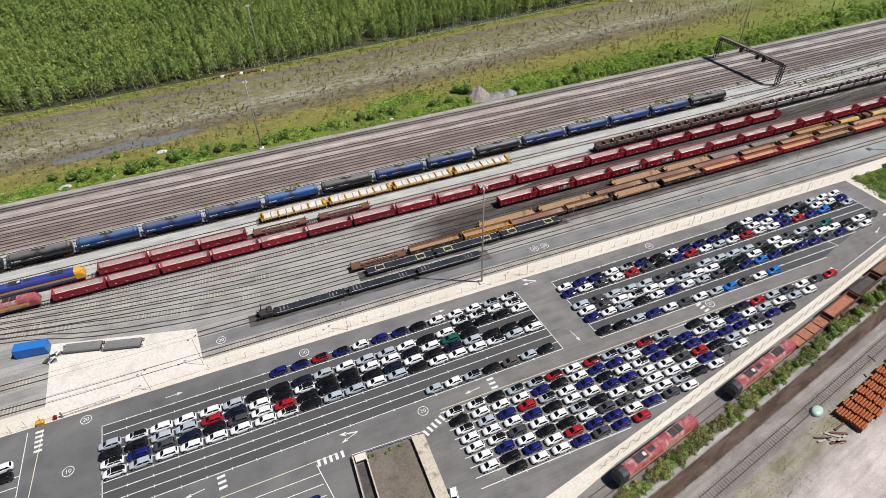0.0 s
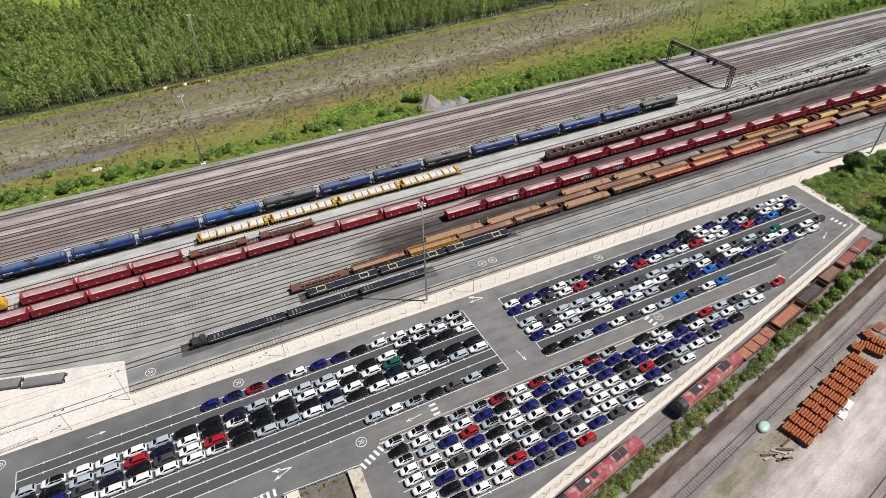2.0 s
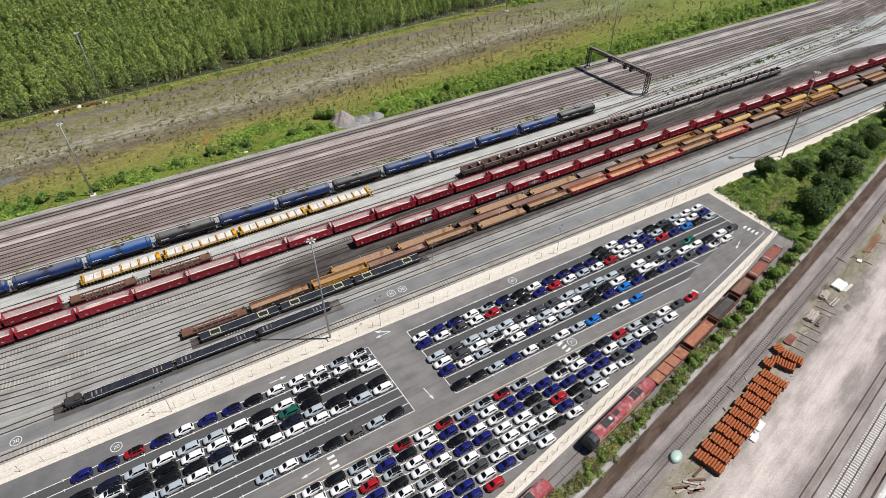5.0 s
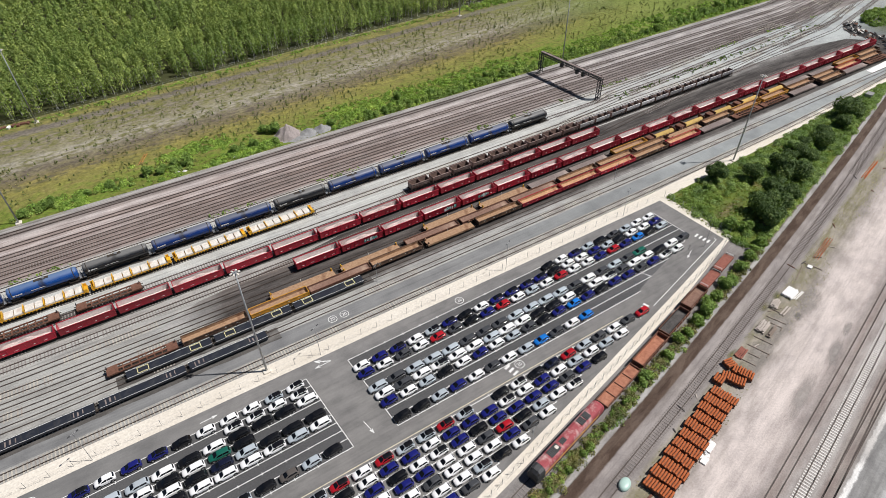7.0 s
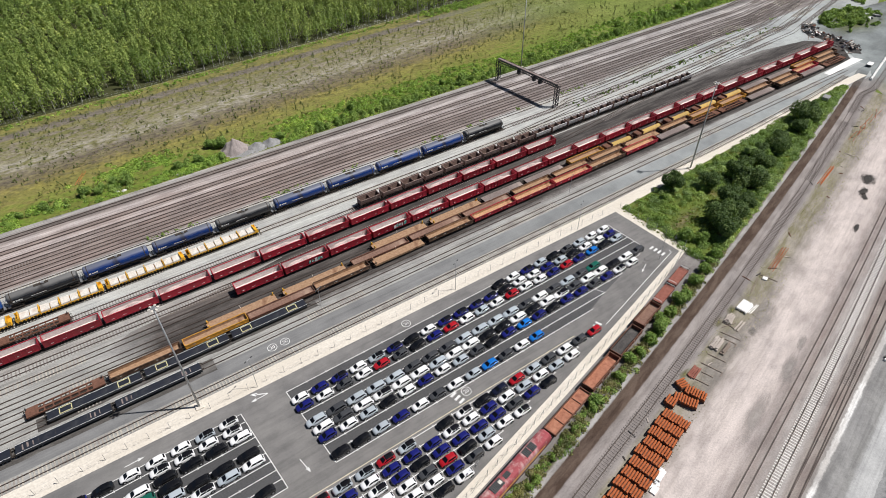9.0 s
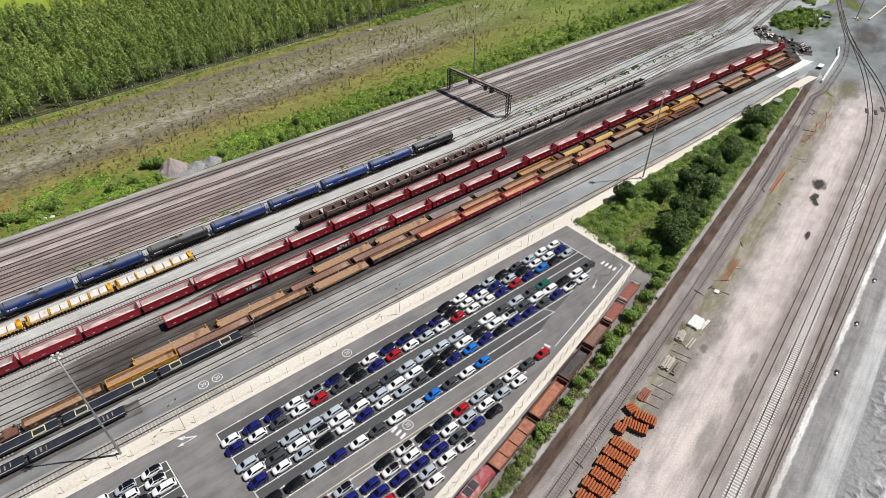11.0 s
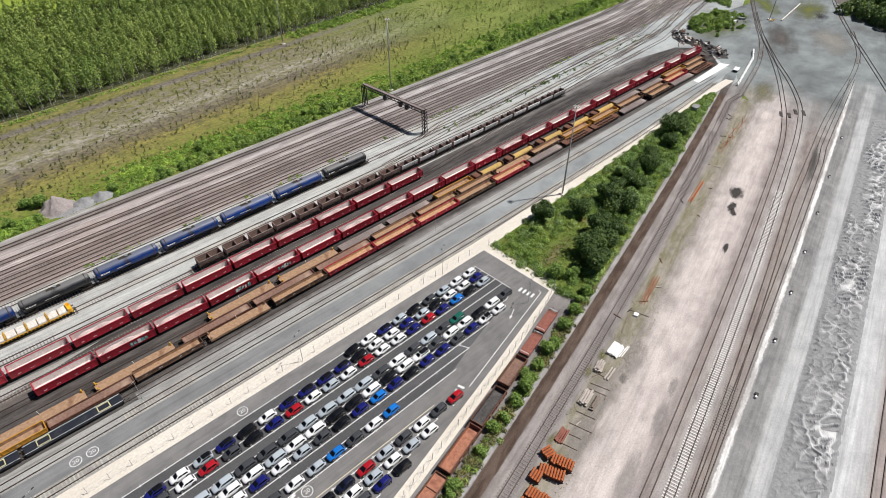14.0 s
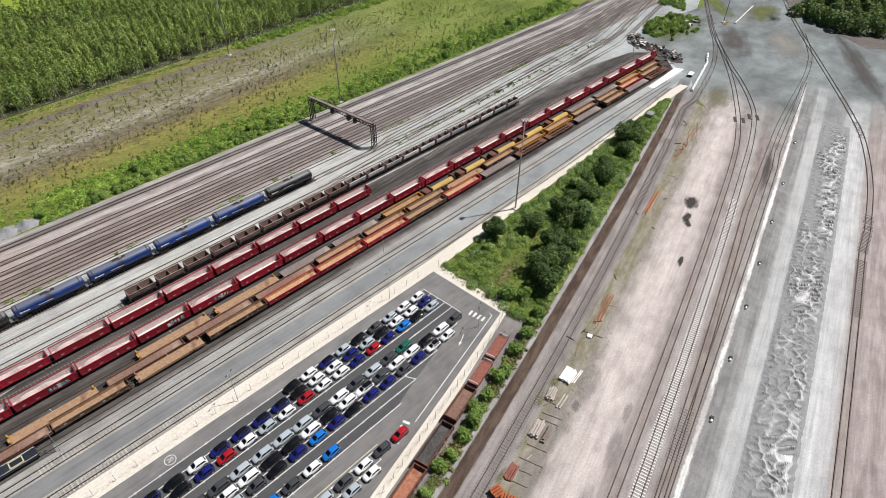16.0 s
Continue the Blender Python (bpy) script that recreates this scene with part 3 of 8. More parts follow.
M_SPOIL = spoil_material()
M_WHITESLAB = surface("white_concrete", (0.74, 0.73, 0.71), (0.84, 0.83, 0.81), 0.3, 2.0, relief=0)
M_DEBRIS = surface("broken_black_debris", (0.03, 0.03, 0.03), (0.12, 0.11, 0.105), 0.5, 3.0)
M_BARK = surface("pale_birch_bark", (0.38, 0.36, 0.32), (0.55, 0.53, 0.5), 0.5, 3.0, stain=(0.08, 0.07, 0.06), stain_scale=1.5)
M_BARKDARK = surface("brown_bark", (0.07, 0.055, 0.04), (0.14, 0.11, 0.085), 0.8, 3.0)
M_BIRCH = foliage("birch_leaves", ((0.155, 0.222, 0.062), (0.24, 0.32, 0.09), (0.37, 0.44, 0.15), (0.195, 0.272, 0.076)))
M_SCRUB = foliage("young_scrub_leaves", ((0.17, 0.29, 0.052), (0.265, 0.41, 0.08), (0.40, 0.51, 0.13), (0.22, 0.35, 0.067)))
M_BUSH = foliage("scrub_leaves", ((0.135, 0.22, 0.052), (0.21, 0.32, 0.078), (0.32, 0.42, 0.122), (0.23, 0.33, 0.088)))
M_DARKBUSH = foliage("willow_leaves", ((0.075, 0.125, 0.042), (0.12, 0.18, 0.06), (0.18, 0.24, 0.088)))
M_SALLOW = foliage("grey_green_sallow_leaves", ((0.21, 0.30, 0.12), (0.30, 0.41, 0.17), (0.42, 0.52, 0.23)))
M_GRASS = foliage("coarse_grass", ((0.15, 0.19, 0.025), (0.23, 0.26, 0.04), (0.32, 0.30, 0.09)))
M_SAPLING = foliage("olive_sapling_leaves", ((0.115, 0.145, 0.055), (0.17, 0.205, 0.075), (0.25, 0.265, 0.11)))
M_STRAW = foliage("dry_straw_weeds", ((0.26, 0.25, 0.10), (0.36, 0.33, 0.17), (0.46, 0.41, 0.25), (0.22, 0.25, 0.08)))
M_DRYSCRUB = foliage("dry_olive_scrub_leaves", ((0.13, 0.135, 0.05), (0.21, 0.205, 0.085), (0.33, 0.29, 0.16), (0.14, 0.17, 0.05)))
M_TYRE = surface("tyre_rubber", (0.015, 0.015, 0.015), (0.03, 0.03, 0.03), 2.0, 8.0, rough=0.85, relief=0)
M_RIM = surface("alloy_rim", (0.25, 0.25, 0.26), (0.4, 0.4, 0.41), 2.0, 8.0, rough=0.35, metal=0.8, relief=0)
m_, nt_, b_ = blank("tinted_car_glass", 0.06)
b_.inputs["Base Color"].default_value = (0.006, 0.007, 0.009, 1)
b_.inputs["Coat Weight"].default_value = 0.0
M_GLASS = m_
m_, nt_, b_ = blank("red_tail_lamp", 0.2)
b_.inputs["Base Color"].default_value = (0.30, 0.01, 0.012, 1)
M_TAIL = m_
m_, nt_, b_ = blank("clear_head_lamp", 0.12)
b_.inputs["Base Color"].default_value = (0.55, 0.57, 0.6, 1)


# ---- mesh helpers ----
class Shape:
    """A growing mesh of boxes, prisms, tubes and quads."""

    def __init__(self):
        self.v, self.f = [], []

    def add(self, verts, faces):
        n = len(self.v)
        self.v += [tuple(p) for p in verts]
        self.f += [tuple(n + i for i in q) for q in faces]
        return self

    def box(self, x0, x1, y0, y1, z0, z1, c=0.0):
        """A box; c chamfers its upright and top edges."""
        if c <= 0:
            v = [(x, y, z) for z in (z0, z1) for x, y in ((x0, y0), (x1, y0), (x1, y1), (x0, y1))]
            return self.add(v, [(3, 2, 1, 0), (4, 5, 6, 7), (0, 1, 5, 4), (1, 2, 6, 5), (2, 3, 7, 6), (3, 0, 4, 7)])
        ring = lambda i, z: [(x0 + i + c, y0 + i, z), (x1 - i - c, y0 + i, z), (x1 - i, y0 + i + c, z), (x1 - i, y1 - i - c, z), (x1 - i - c, y1 - i, z), (x0 + i + c, y1 - i, z), (x0 + i, y1 - i - c, z), (x0 + i, y0 + i + c, z)]
        return self.loft([ring(0, z0), ring(0, z1 - c), ring(c, z1)])

    def loft(self, rings, caps=True):
        n = len(rings[0])
        v = [p for r in rings for p in r]
        f = [(k * n + i, k * n + (i + 1) % n, (k + 1) * n + (i + 1) % n, (k + 1) * n + i) for k in range(len(rings) - 1) for i in range(n)]
        if caps:
            f += [tuple(reversed(range(n))), tuple((len(rings) - 1) * n + i for i in range(n))]
        return self.add(v, f)

    def tube(self, a, b, r0, r1=None, n=8):
        a, b = Vector(a), Vector(b)
        r1 = r0 if r1 is None else r1
        q = (b - a).to_track_quat("Z", "Y")
        ring = lambda c, r: [c + q @ Vector((r * math.cos(t * math.tau / n), r * math.sin(t * math.tau / n), 0)) for t in range(n)]
        return self.loft([ring(a, r0), ring(b, r1)])

    def bar(self, a, b, w, h=None):
        """A straight square bar between two points."""
        return self.tube(a, b, (w + (h or w)) * 0.3536, n=4)

    def quad(self, *p):
        return self.add(p, [tuple(range(len(p)))])

    def mesh(self, name, smooth=False):
        me = bpy.data.meshes.new(name)
        me.from_pydata(self.v, [], self.f)
        if smooth:
            me.polygons.foreach_set("use_smooth", [True] * len(me.polygons))
        me.update()
        return me


def part(name, shape, material, parent, label="", smooth=False):
    me = shape if isinstance(shape, bpy.types.Mesh) else shape.mesh(name, smooth)
    if not me.materials:
        me.materials.append(material)
    ob = new(name, me)
    ob.parent = parent
    if label:
        ob["label"] = label
    return ob


def thing(name, label, category, group="", at=None, kind=""):
    ob = new(name)
    ob.empty_display_size = 0.3
    if at is not None:
        ob.matrix_basis = at
    return tagged(ob, label, category, group, kind)


def solid(name, shape, material, label, category, group="", kind="", at=None, smooth=False):
    me = shape if isinstance(shape, bpy.types.Mesh) else shape.mesh(name, smooth)
    me.materials.append(material)
    ob = new(name, me)
    if at is not None:
        ob.matrix_basis = at
    return tagged(ob, label, category, group, kind)


def quads(name, p, u, w):
    """A mesh of loose quads: centres p and half sides u, w, as arrays."""
    n = len(p)
    co = np.stack([p - u - w, p + u - w, p + u + w, p - u + w], axis=1).reshape(-1, 3)
    me = bpy.data.meshes.new(name)
    me.vertices.add(4 * n)
    me.vertices.foreach_set("co", co.astype(np.float32).ravel())
    me.loops.add(4 * n)
    me.loops.foreach_set("vertex_index", np.arange(4 * n, dtype=np.int32))
    me.polygons.add(n)
    me.polygons.foreach_set("loop_start", np.arange(0, 4 * n, 4, dtype=np.int32))
    me.update(calc_edges=True)
    return me


def leaf_quads(rng, p, size, droop=0.5):
    """Half sides for leaf clumps at p: turned at random, rather upright than flat."""
    n = len(p)
    a = rng.normal(size=(n, 3))
    a[:, 2] *= droop
    a /= np.linalg.norm(a, axis=1)[:, None]
    b = np.cross(a, rng.normal(size=(n, 3)))
    b /= np.linalg.norm(b, axis=1)[:, None]
    s = size * rng.uniform(0.6, 1.3, n)[:, None]
    return a * s, b * s * 0.75


def crown_quads(rng, p, out, size, jitter=0.55):
    """Half sides for leaf clumps that face outwards, along out, as the skin of a crown does."""
    n = len(p)
    nrm = out / (np.linalg.norm(out, axis=1)[:, None] + 1e-6) + rng.normal(size=(n, 3)) * jitter
    nrm /= np.linalg.norm(nrm, axis=1)[:, None]
    a = np.cross(nrm, rng.normal(size=(n, 3)))
    a /= np.linalg.norm(a, axis=1)[:, None]
    b = np.cross(nrm, a)
    s = size * rng.uniform(0.6, 1.3, n)[:, None]
    return a * s, b * s * 0.75


# ---- the lie of the land ----
def east_line(c, x):
    """The lines beside the car park's slanting side, c being their y at x = 100."""
    u = x - 100
    return c + 0.235 * u + 0.00015 * u * u


def siding_c(x):
    """The old siding drifts towards the fence at its far end."""
    return 51.8 + 1.1 * min(1.0, max(0.0, (x - 122) / 32))


def haul_line(c, x):
    """The lines of the haul road and the white verge, c being their y at x = 188."""
    u = x - 188
    return c + 0.23 * u + 0.00006 * u * u


def sheet(name, material, pts, z, label, category, thick=0.0, parent=None):
    """A flat piece of ground with an outline, raised by z."""
    s = Shape()
    n = len(pts)
    s.v = [(x, y, z) for x, y in pts] + [(x, y, z - 0.3) for x, y in pts]
    s.f = [tuple(range(n))] + [(i, n + i, n + (i + 1) % n, (i + 1) % n) for i in range(n)]
    return solid(name, s, material, label, category, kind="structure")


def ribbon(line, c0, c1, x0, x1, step=5.0, rough=0.0):
    """A strip along one of the slanting lines, with uneven edges."""
    xs = list(np.arange(x0, x1, step)) + [x1]
    edge = lambda c, x: line(c, x) + rough * (noise.noise(Vector((x * 0.12, c, 3.0))) + 0.6 * noise.noise(Vector((x * 0.5, c, 8.0))))
    return [(x, edge(c0, x)) for x in xs] + [(x, edge(c1, x)) for x in reversed(xs)]


def ccw(pts):
    a = sum(p[0] * q[1] - q[0] * p[1] for p, q in zip(pts, pts[1:] + pts[:1]))
    return pts if a > 0 else pts[::-1]


# ---- ground ----
s = Shape()
s.v = [(-2500, -2500, -0.02), (2500, -2500, -0.02), (2500, 2500, -0.02), (-2500, 2500, -0.02)]
s.f = [(0, 1, 2, 3)]
solid("ground", s, M_MEADOW, "rough grassland with dry and bare streaks beside the railway", "ground", kind="structure")


def woods_edge(x):
    return 247.5 + 0.055 * (x + 60)


sheet("woodland_floor", M_SOIL, [(-900, woods_edge(-60)), (-60, woods_edge(-60)), (300, woods_edge(300)), (1200, 330), (1200, 1200), (-900, 1200)], 0.0, "dark leaf-littered soil under the birch wood", "ground")
sheet("main_line_ballast", M_BROWN, [(-900, 157.5), (900, 157.5), (900, 184.2), (250, 183.6), (-900, 184.6)], 0.02, "rust-stained brown ballast under the running lines", "ballast")
sheet("yard_ballast", M_BALLAST, [(-900, 96.0), (330, 99.0), (360, 125), (900, 330), (900, 400), (395, 157.5), (-900, 157.5)], 0.03, "pale grey ballast spread over the sidings", "ballast")
sheet("oily_ground", M_BLACK, [(70, 111.5), (90, 109.6), (200, 110.2), (322, 112), (335, 124), (325, 134), (300, 138.5), (262, 140), (225, 136.2), (178, 136.2), (172, 136.4), (120, 136.2), (100, 134.6), (84, 131.4), (66, 128.6), (40, 126), (30, 121.5), (40, 117), (58, 113)], 0.04, "black oily cinders around the stored wagons", "ground")
sheet("service_road", M_ROAD, [(-21, 101.6), (150, 101.4), (230, 102.0), (290, 104.6), (322, 105.4), (322, 108.0), (300, 107.9), (150, 105.4), (-21, 105.4)], 0.05, "grey asphalt service road beside the sidings", "road")
sheet("concrete_strip", M_CREAM, [(-420, 90.8), (-20, 94.2), (165, 94.6), (265, 99.2), (312, 100.2), (311, 103.1), (293, 103.4), (267, 102.0), (165, 98.4), (-20, 98.6), (-420, 98)], 0.055, "pale concrete verge along the fence", "verge")
sheet("concrete_pad", M_PAD, [(-51.5, 95.0), (-19.8, 95.5), (-20.8, 108.6), (-52.2, 116.6)], 0.245, "pale concrete loading pad over the rails", "pavement")
sheet("car_park", M_ASPHALT, ccw([(-420, 92.6), (-20, 94.2), (164.6, 94.8), (165.5, 73.2)] + [(x, east_line(57.0, x)) for x in (140, 110, 80, 50, 20, -10)] + [(-10, -60), (-420, -60)]), 0.045, "grey asphalt car storage park", "car park")
sheet("kerb_strip", M_CREAM, ccw([(164.4, 94.8), (167.2, 95.4), (168.4, 72.8)] + [(x, east_line(54.6 - max(0.0, (46 - x) * 0.12), x)) for x in (140, 110, 80, 50, 40, 20, 0)] + [(x, east_line(57.0, x)) for x in (0, 20, 50, 80, 110, 140)] + [(165.5, 73.2)]), 0.06, "pale concrete edge strip under the slanting fence", "verge")
sheet("siding_ballast", M_EASTLAND, ccw(ribbon(east_line, 47.0, 56.9, -60, 168)), 0.02, "weathered ballast of the overgrown siding", "ballast")
sheet("path_edge", M_EASTLAND, ccw(ribbon(east_line, 46.6, 47.9, -60, 330)), 0.04, "grey stone edging beside the ditch", "verge")
sheet("thicket_ground", M_THICKETGRASS, ccw([(168.0, 72.9)] + [(x, east_line(47.9, x)) for x in range(168, 309, 10)] + [(308, 100.6), (265, 99.0), (166.8, 94.8)]), 0.012, "rough green grass under the thicket", "ground")
sheet("ditch", M_EASTLAND, ccw(ribbon(east_line, 43.6, 46.8, -60, 325)), 0.034, "dark brown strip of wet cinders", "ground")
sheet("branch_ballast", M_EASTLAND, ccw(ribbon(east_line, 38.0, 44.4, -60, 385)), 0.02, "weathered ballast of the single branch line", "ballast")
sheet("waste_strip", M_EASTLAND, ccw(ribbon(east_line, 31.0, 39.2, -60, 300)), 0.01, "weedy waste ground with scattered scrap", "ground")
sheet("dirt_yard", M_EASTLAND, ccw(ribbon(east_line, 20.0, 33.0, -60, 330)), 0.015, "dry pale pinkish dirt yard with wheel marks", "ground")
sheet("stone_dust_area", M_EASTLAND, [(292, 56.2), (320, 63.0), (351, 70.4), (352, 40), (600, 40), (600, 110), (440, 135), (385, 142), (345, 142), (318, 102), (305, 94), (292, 78)], 0.036, "grey stone dust at the throat of the yard", "ground")
sheet("eastern_ballast", M_EASTLAND, ccw([(x, east_line(20.8, x)) for x in range(-60, 291, 10)] + [(300, 74.5), (352, 100), (352, haul_line(29.8, 352))] + [(x, haul_line(29.8, x)) for x in range(340, -61, -10)]), 0.018, "weathered ballast of the eastern lines", "ballast")
sheet("white_verge", M_HAULLAND, ccw(ribbon(haul_line, 28.6, 30.7, -60, 352)), 0.03, "white limestone verge", "verge")
sheet("grey_bank", M_HAULLAND, ccw(ribbon(haul_line, 24.9, 29.0, -60, 352)), 0.02, "grey stone bank beside the haul road", "ground")
sheet("haul_road", M_HAULLAND, ccw(ribbon(haul_line, 20.6, 25.2, -60, 352)), 0.03, "pale grey stone haul road", "road")
sheet("spoil_ground", M_HAULLAND, ccw(ribbon(haul_line, 13.0, 20.9, -60, 352)), 0.026, "grey crushed stone ground", "ground")
sheet("spoil_flat", M_HAULLAND, ccw(ribbon(haul_line, 6.6, 13.4, -60, 352)), 0.022, "smooth pale stone dust", "ground")
sheet("red_ground", M_HAULLAND, ccw(ribbon(haul_line, -160, 6.9, -60, 420)), 0.006, "pale reddish bare ground", "ground")
sheet("slate_patch", M_SLATE, [(-60, 201.6), (-48, 201.4), (-39.6, 202.4), (-28.4, 201.9), (-20, 203.4), (-12.5, 206.8), (-16, 208.4), (-26, 207.2), (-36, 208.6), (-46, 206.8), (-60, 205.5)], 0.03, "dark slate-grey gravel hollow in the grassland", "ground")
sheet("clearing", M_LUSH, [(64, 380), (80, 364), (120, 360), (150, 361), (185, 358), (230, 364), (260, 420), (60, 430)], 0.02, "lush bright grass field behind the wood", "ground")
sheet("clearing", M_LUSH, [(-140, 400), (-84, 396), (-62, 378), (-46, 363), (-33, 348), (-25, 350), (-26, 372), (-38, 396), (-48, 424), (-140, 440)], 0.024, "lush bright grass field behind the wood", "ground")
# the shade of the far trees is put into this sheet's dark colour
sheet("dark_waste", M_DISC, [(405, 62), (425, 40), (560, 40), (560, 118), (450, 118), (425, 95)], 0.04, "waste ground beyond the yard, coloured dark for tree shade", "ground")


# strips that paint the shade beneath the trains, with some oil
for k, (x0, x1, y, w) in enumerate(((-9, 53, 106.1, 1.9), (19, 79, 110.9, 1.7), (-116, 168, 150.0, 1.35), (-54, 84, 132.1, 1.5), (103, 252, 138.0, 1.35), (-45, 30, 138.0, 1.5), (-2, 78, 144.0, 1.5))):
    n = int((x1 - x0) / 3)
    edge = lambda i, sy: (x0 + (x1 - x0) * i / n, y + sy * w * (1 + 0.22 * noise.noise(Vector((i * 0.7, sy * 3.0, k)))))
    sheet("oily_strip", M_UNDERTRAIN, [edge(i, -1) for i in range(n + 1)] + [edge(i, 1) for i in range(n, -1, -1)], 0.052 + 0.001 * k, "ballast coloured dark for oil and shade beneath stored wagons", "ground")


pad_lines = Shape()
for xa, ya, xb, yb in ((-51.8, 107.15, -20.3, 106.7), (-51.6, 100.2, -20.0, 99.9)):
    for d in (-0.75, 0.75):
        pad_lines.quad((xa, ya + d - 0.04, 0.249), (xb, yb + d - 0.04, 0.249), (xb, yb + d + 0.04, 0.249), (xa, ya + d + 0.04, 0.249))
solid("pad_grooves", pad_lines, M_GREYDECK, "thin dark rail grooves across the concrete pad", "groove", kind="structure")


def on_pad(x, y):
    """Where the concrete pad covers the sleepers."""
    return -53 < x < -20 and y < 116.6 - (x + 52) * 0.25


def oily(x, y):
    """Where black cinders have buried the sleepers."""
    return 109.4 < y < 136.0 and x > 34 + 4 * math.sin(y)


# ---- railway tracks ----
def line_shape(s, pts, w, z0, z1):
    """A bar that follows a line of points on the ground."""
    n = len(pts)
    out = []
    for i, (x, y) in enumerate(pts):
        a, b = pts[max(i - 1, 0)], pts[min(i + 1, n - 1)]
        d = math.hypot(b[0] - a[0], b[1] - a[1])
        nx, ny = -(b[1] - a[1]) / d * w / 2, (b[0] - a[0]) / d * w / 2
        out.append([(x - nx, y - ny, z0), (x - nx, y - ny, z1), (x + nx, y + ny, z1), (x + nx, y + ny, z0)])
    return s.loft(out)


def offset(pts, d):
    n = len(pts)
    out = []
    for i, (x, y) in enumerate(pts):
        a, b = pts[max(i - 1, 0)], pts[min(i + 1, n - 1)]
        r = math.hypot(b[0] - a[0], b[1] - a[1])
        out.append((x - (b[1] - a[1]) / r * d, y + (b[0] - a[0]) / r * d))
    return out


def track(pts, sleeper_material, label, z=0.03, spacing=0.68, only=None):
    """Two rails on sleepers along a line of points."""
    t = thing("railway_track", label, "railway track", "tracks of the yard", kind="structure")
    for d in (-0.75, 0.75):
        part("rail", line_shape(Shape(), offset(pts, d), 0.15, z + 0.03, z + 0.2), M_RAIL, t)
    if sleeper_material:
        sl = Shape()
        for (xa, ya), (xb, yb) in zip(pts, pts[1:]):
            r = math.hypot(xb - xa, yb - ya)
            ux, uy = (xb - xa) / r, (yb - ya) / r
            for k in range(int(r / spacing)):
                cx, cy = xa + ux * (k + 0.5) * spacing, ya + uy * (k + 0.5) * spacing
                if only and not only(cx, cy):
                    continue
                q = [(cx + ux * i - uy * j, cy + uy * i + ux * j) for i, j in ((-0.13, -1.28), (0.13, -1.28), (0.13, 1.28), (-0.13, 1.28))]
                sl.add([(x, y, z - 0.02) for x, y in q] + [(x, y, z + 0.055) for x, y in q], [(4, 5, 6, 7), (0, 1, 5, 4), (1, 2, 6, 5), (2, 3, 7, 6), (3, 0, 4, 7)])
        tagged(part("sleepers", sl, sleeper_material, t, "row of worn sleepers"), kind="stuff")
    return t


def bend(*key):
    """A smooth line through a few points, as a fine polyline."""
    out = []
    p = [key[0]] + list(key) + [key[-1]]
    for a, b, c, d in zip(p, p[1:], p[2:], p[3:]):
        for i in range(10):
            u = i / 10
            out.append(tuple(0.5 * (2 * b[k] + (c[k] - a[k]) * u + (2 * a[k] - 5 * b[k] + 4 * c[k] - d[k]) * u * u + (3 * b[k] - a[k] - 3 * c[k] + d[k]) * u ** 3) for k in (0, 1)))
    return out + [key[-1]]


def patchy(seed, level):
    return lambda x, y: noise.noise(Vector((x * 0.045, y * 0.12, seed))) > level


# sidings: their y in the yard, and the points of their curves at the western ladder
SIDINGS = (
    (106.6, ((-420, 118), (-140, 110), (-60, 107.2), (-20, 106.7), (20, 106.6)), ((310, 107.6),)),
    (110.9, ((-420, 168), (-160, 141), (-100, 130), (-60, 121.6), (-47, 117.4), (-34.7, 114.5), (-15, 111.7), (5, 110.9)), ((150, 110.9),)),
    (113.9, ((-420, 169), (-160, 142), (-100, 131), (-60, 123.0), (-47, 120.7), (-34.7, 118.2), (-12, 114.9), (10, 113.9)), ((318, 113.8),)),
    (117.0, ((-420, 170), (-160, 143), (-100, 132.2), (-60, 124.8), (-47, 122.6), (-34.7, 120.9), (-8, 117.8), (14, 117.0)), ((96, 116.5), (318, 116.5))),
    (120.0, ((-420, 171), (-160, 144), (-100, 133.5), (-60, 126.9), (-34.7, 123.2), (-5, 120.6), (18, 120.0)), ((96, 119.3), (318, 119.3))),
    (123.9, ((-420, 172), (-160, 145), (-100, 135.0), (-60, 129.0), (-34.7, 126.0), (-5, 124.2), (20, 123.9)), ((327, 123.9),)),
    (127.9, ((-420, 173), (-160, 146), (-100, 137.0), (-60, 131.6), (-34.7, 129.2), (-5, 128.0), (20, 127.9)), ((175, 127.9), (325, 129.5))),
    (132.1, ((-420, 132.1), (40, 132.1)), ((178, 132.1), (345, 150), (420, 172), (620, 262))),
)
for k, (y, curve, rest) in enumerate(SIDINGS):
    track((bend(*curve) if len(curve) > 2 else list(curve)) + list(rest), M_SLEEPER_DULL if k in (6, 7) else M_SLEEPER, "rusty rails of a storage siding on pale ballast", only=lambda x, y, k=k, p=patchy(k * 3.1, (0.0, 0.2, 0.15, 0.1, 0.0, -0.25, -0.4, -0.1)[k]): p(x, y) and (k in (6, 7) or not oily(x, y)) and not on_pad(x, y))
for k, y in enumerate((138.0, 144.0, 150.0, 156.2)):
    track([(-420, y), (230, y), (330, y + 4.5 + k), (420, y + 24 + k), (640, y + 112 + k)], M_SLEEPER_DULL if k in (0, 2) else M_SLEEPER, "rusty rails of a yard line on pale ballast", only=patchy(k * 5.7 + 40, 0.0))
for k, y in enumerate((141.2, 147.1, 152.6)):
    track([(150 + 20 * k, y - 2.6), (200, y), (330, y + 6 + k), (420, y + 26 + k), (640, y + 114 + k)], M_SLEEPER, "rusty rails of a yard line on pale ballast", only=patchy(k * 4.7 + 60, 0.1))
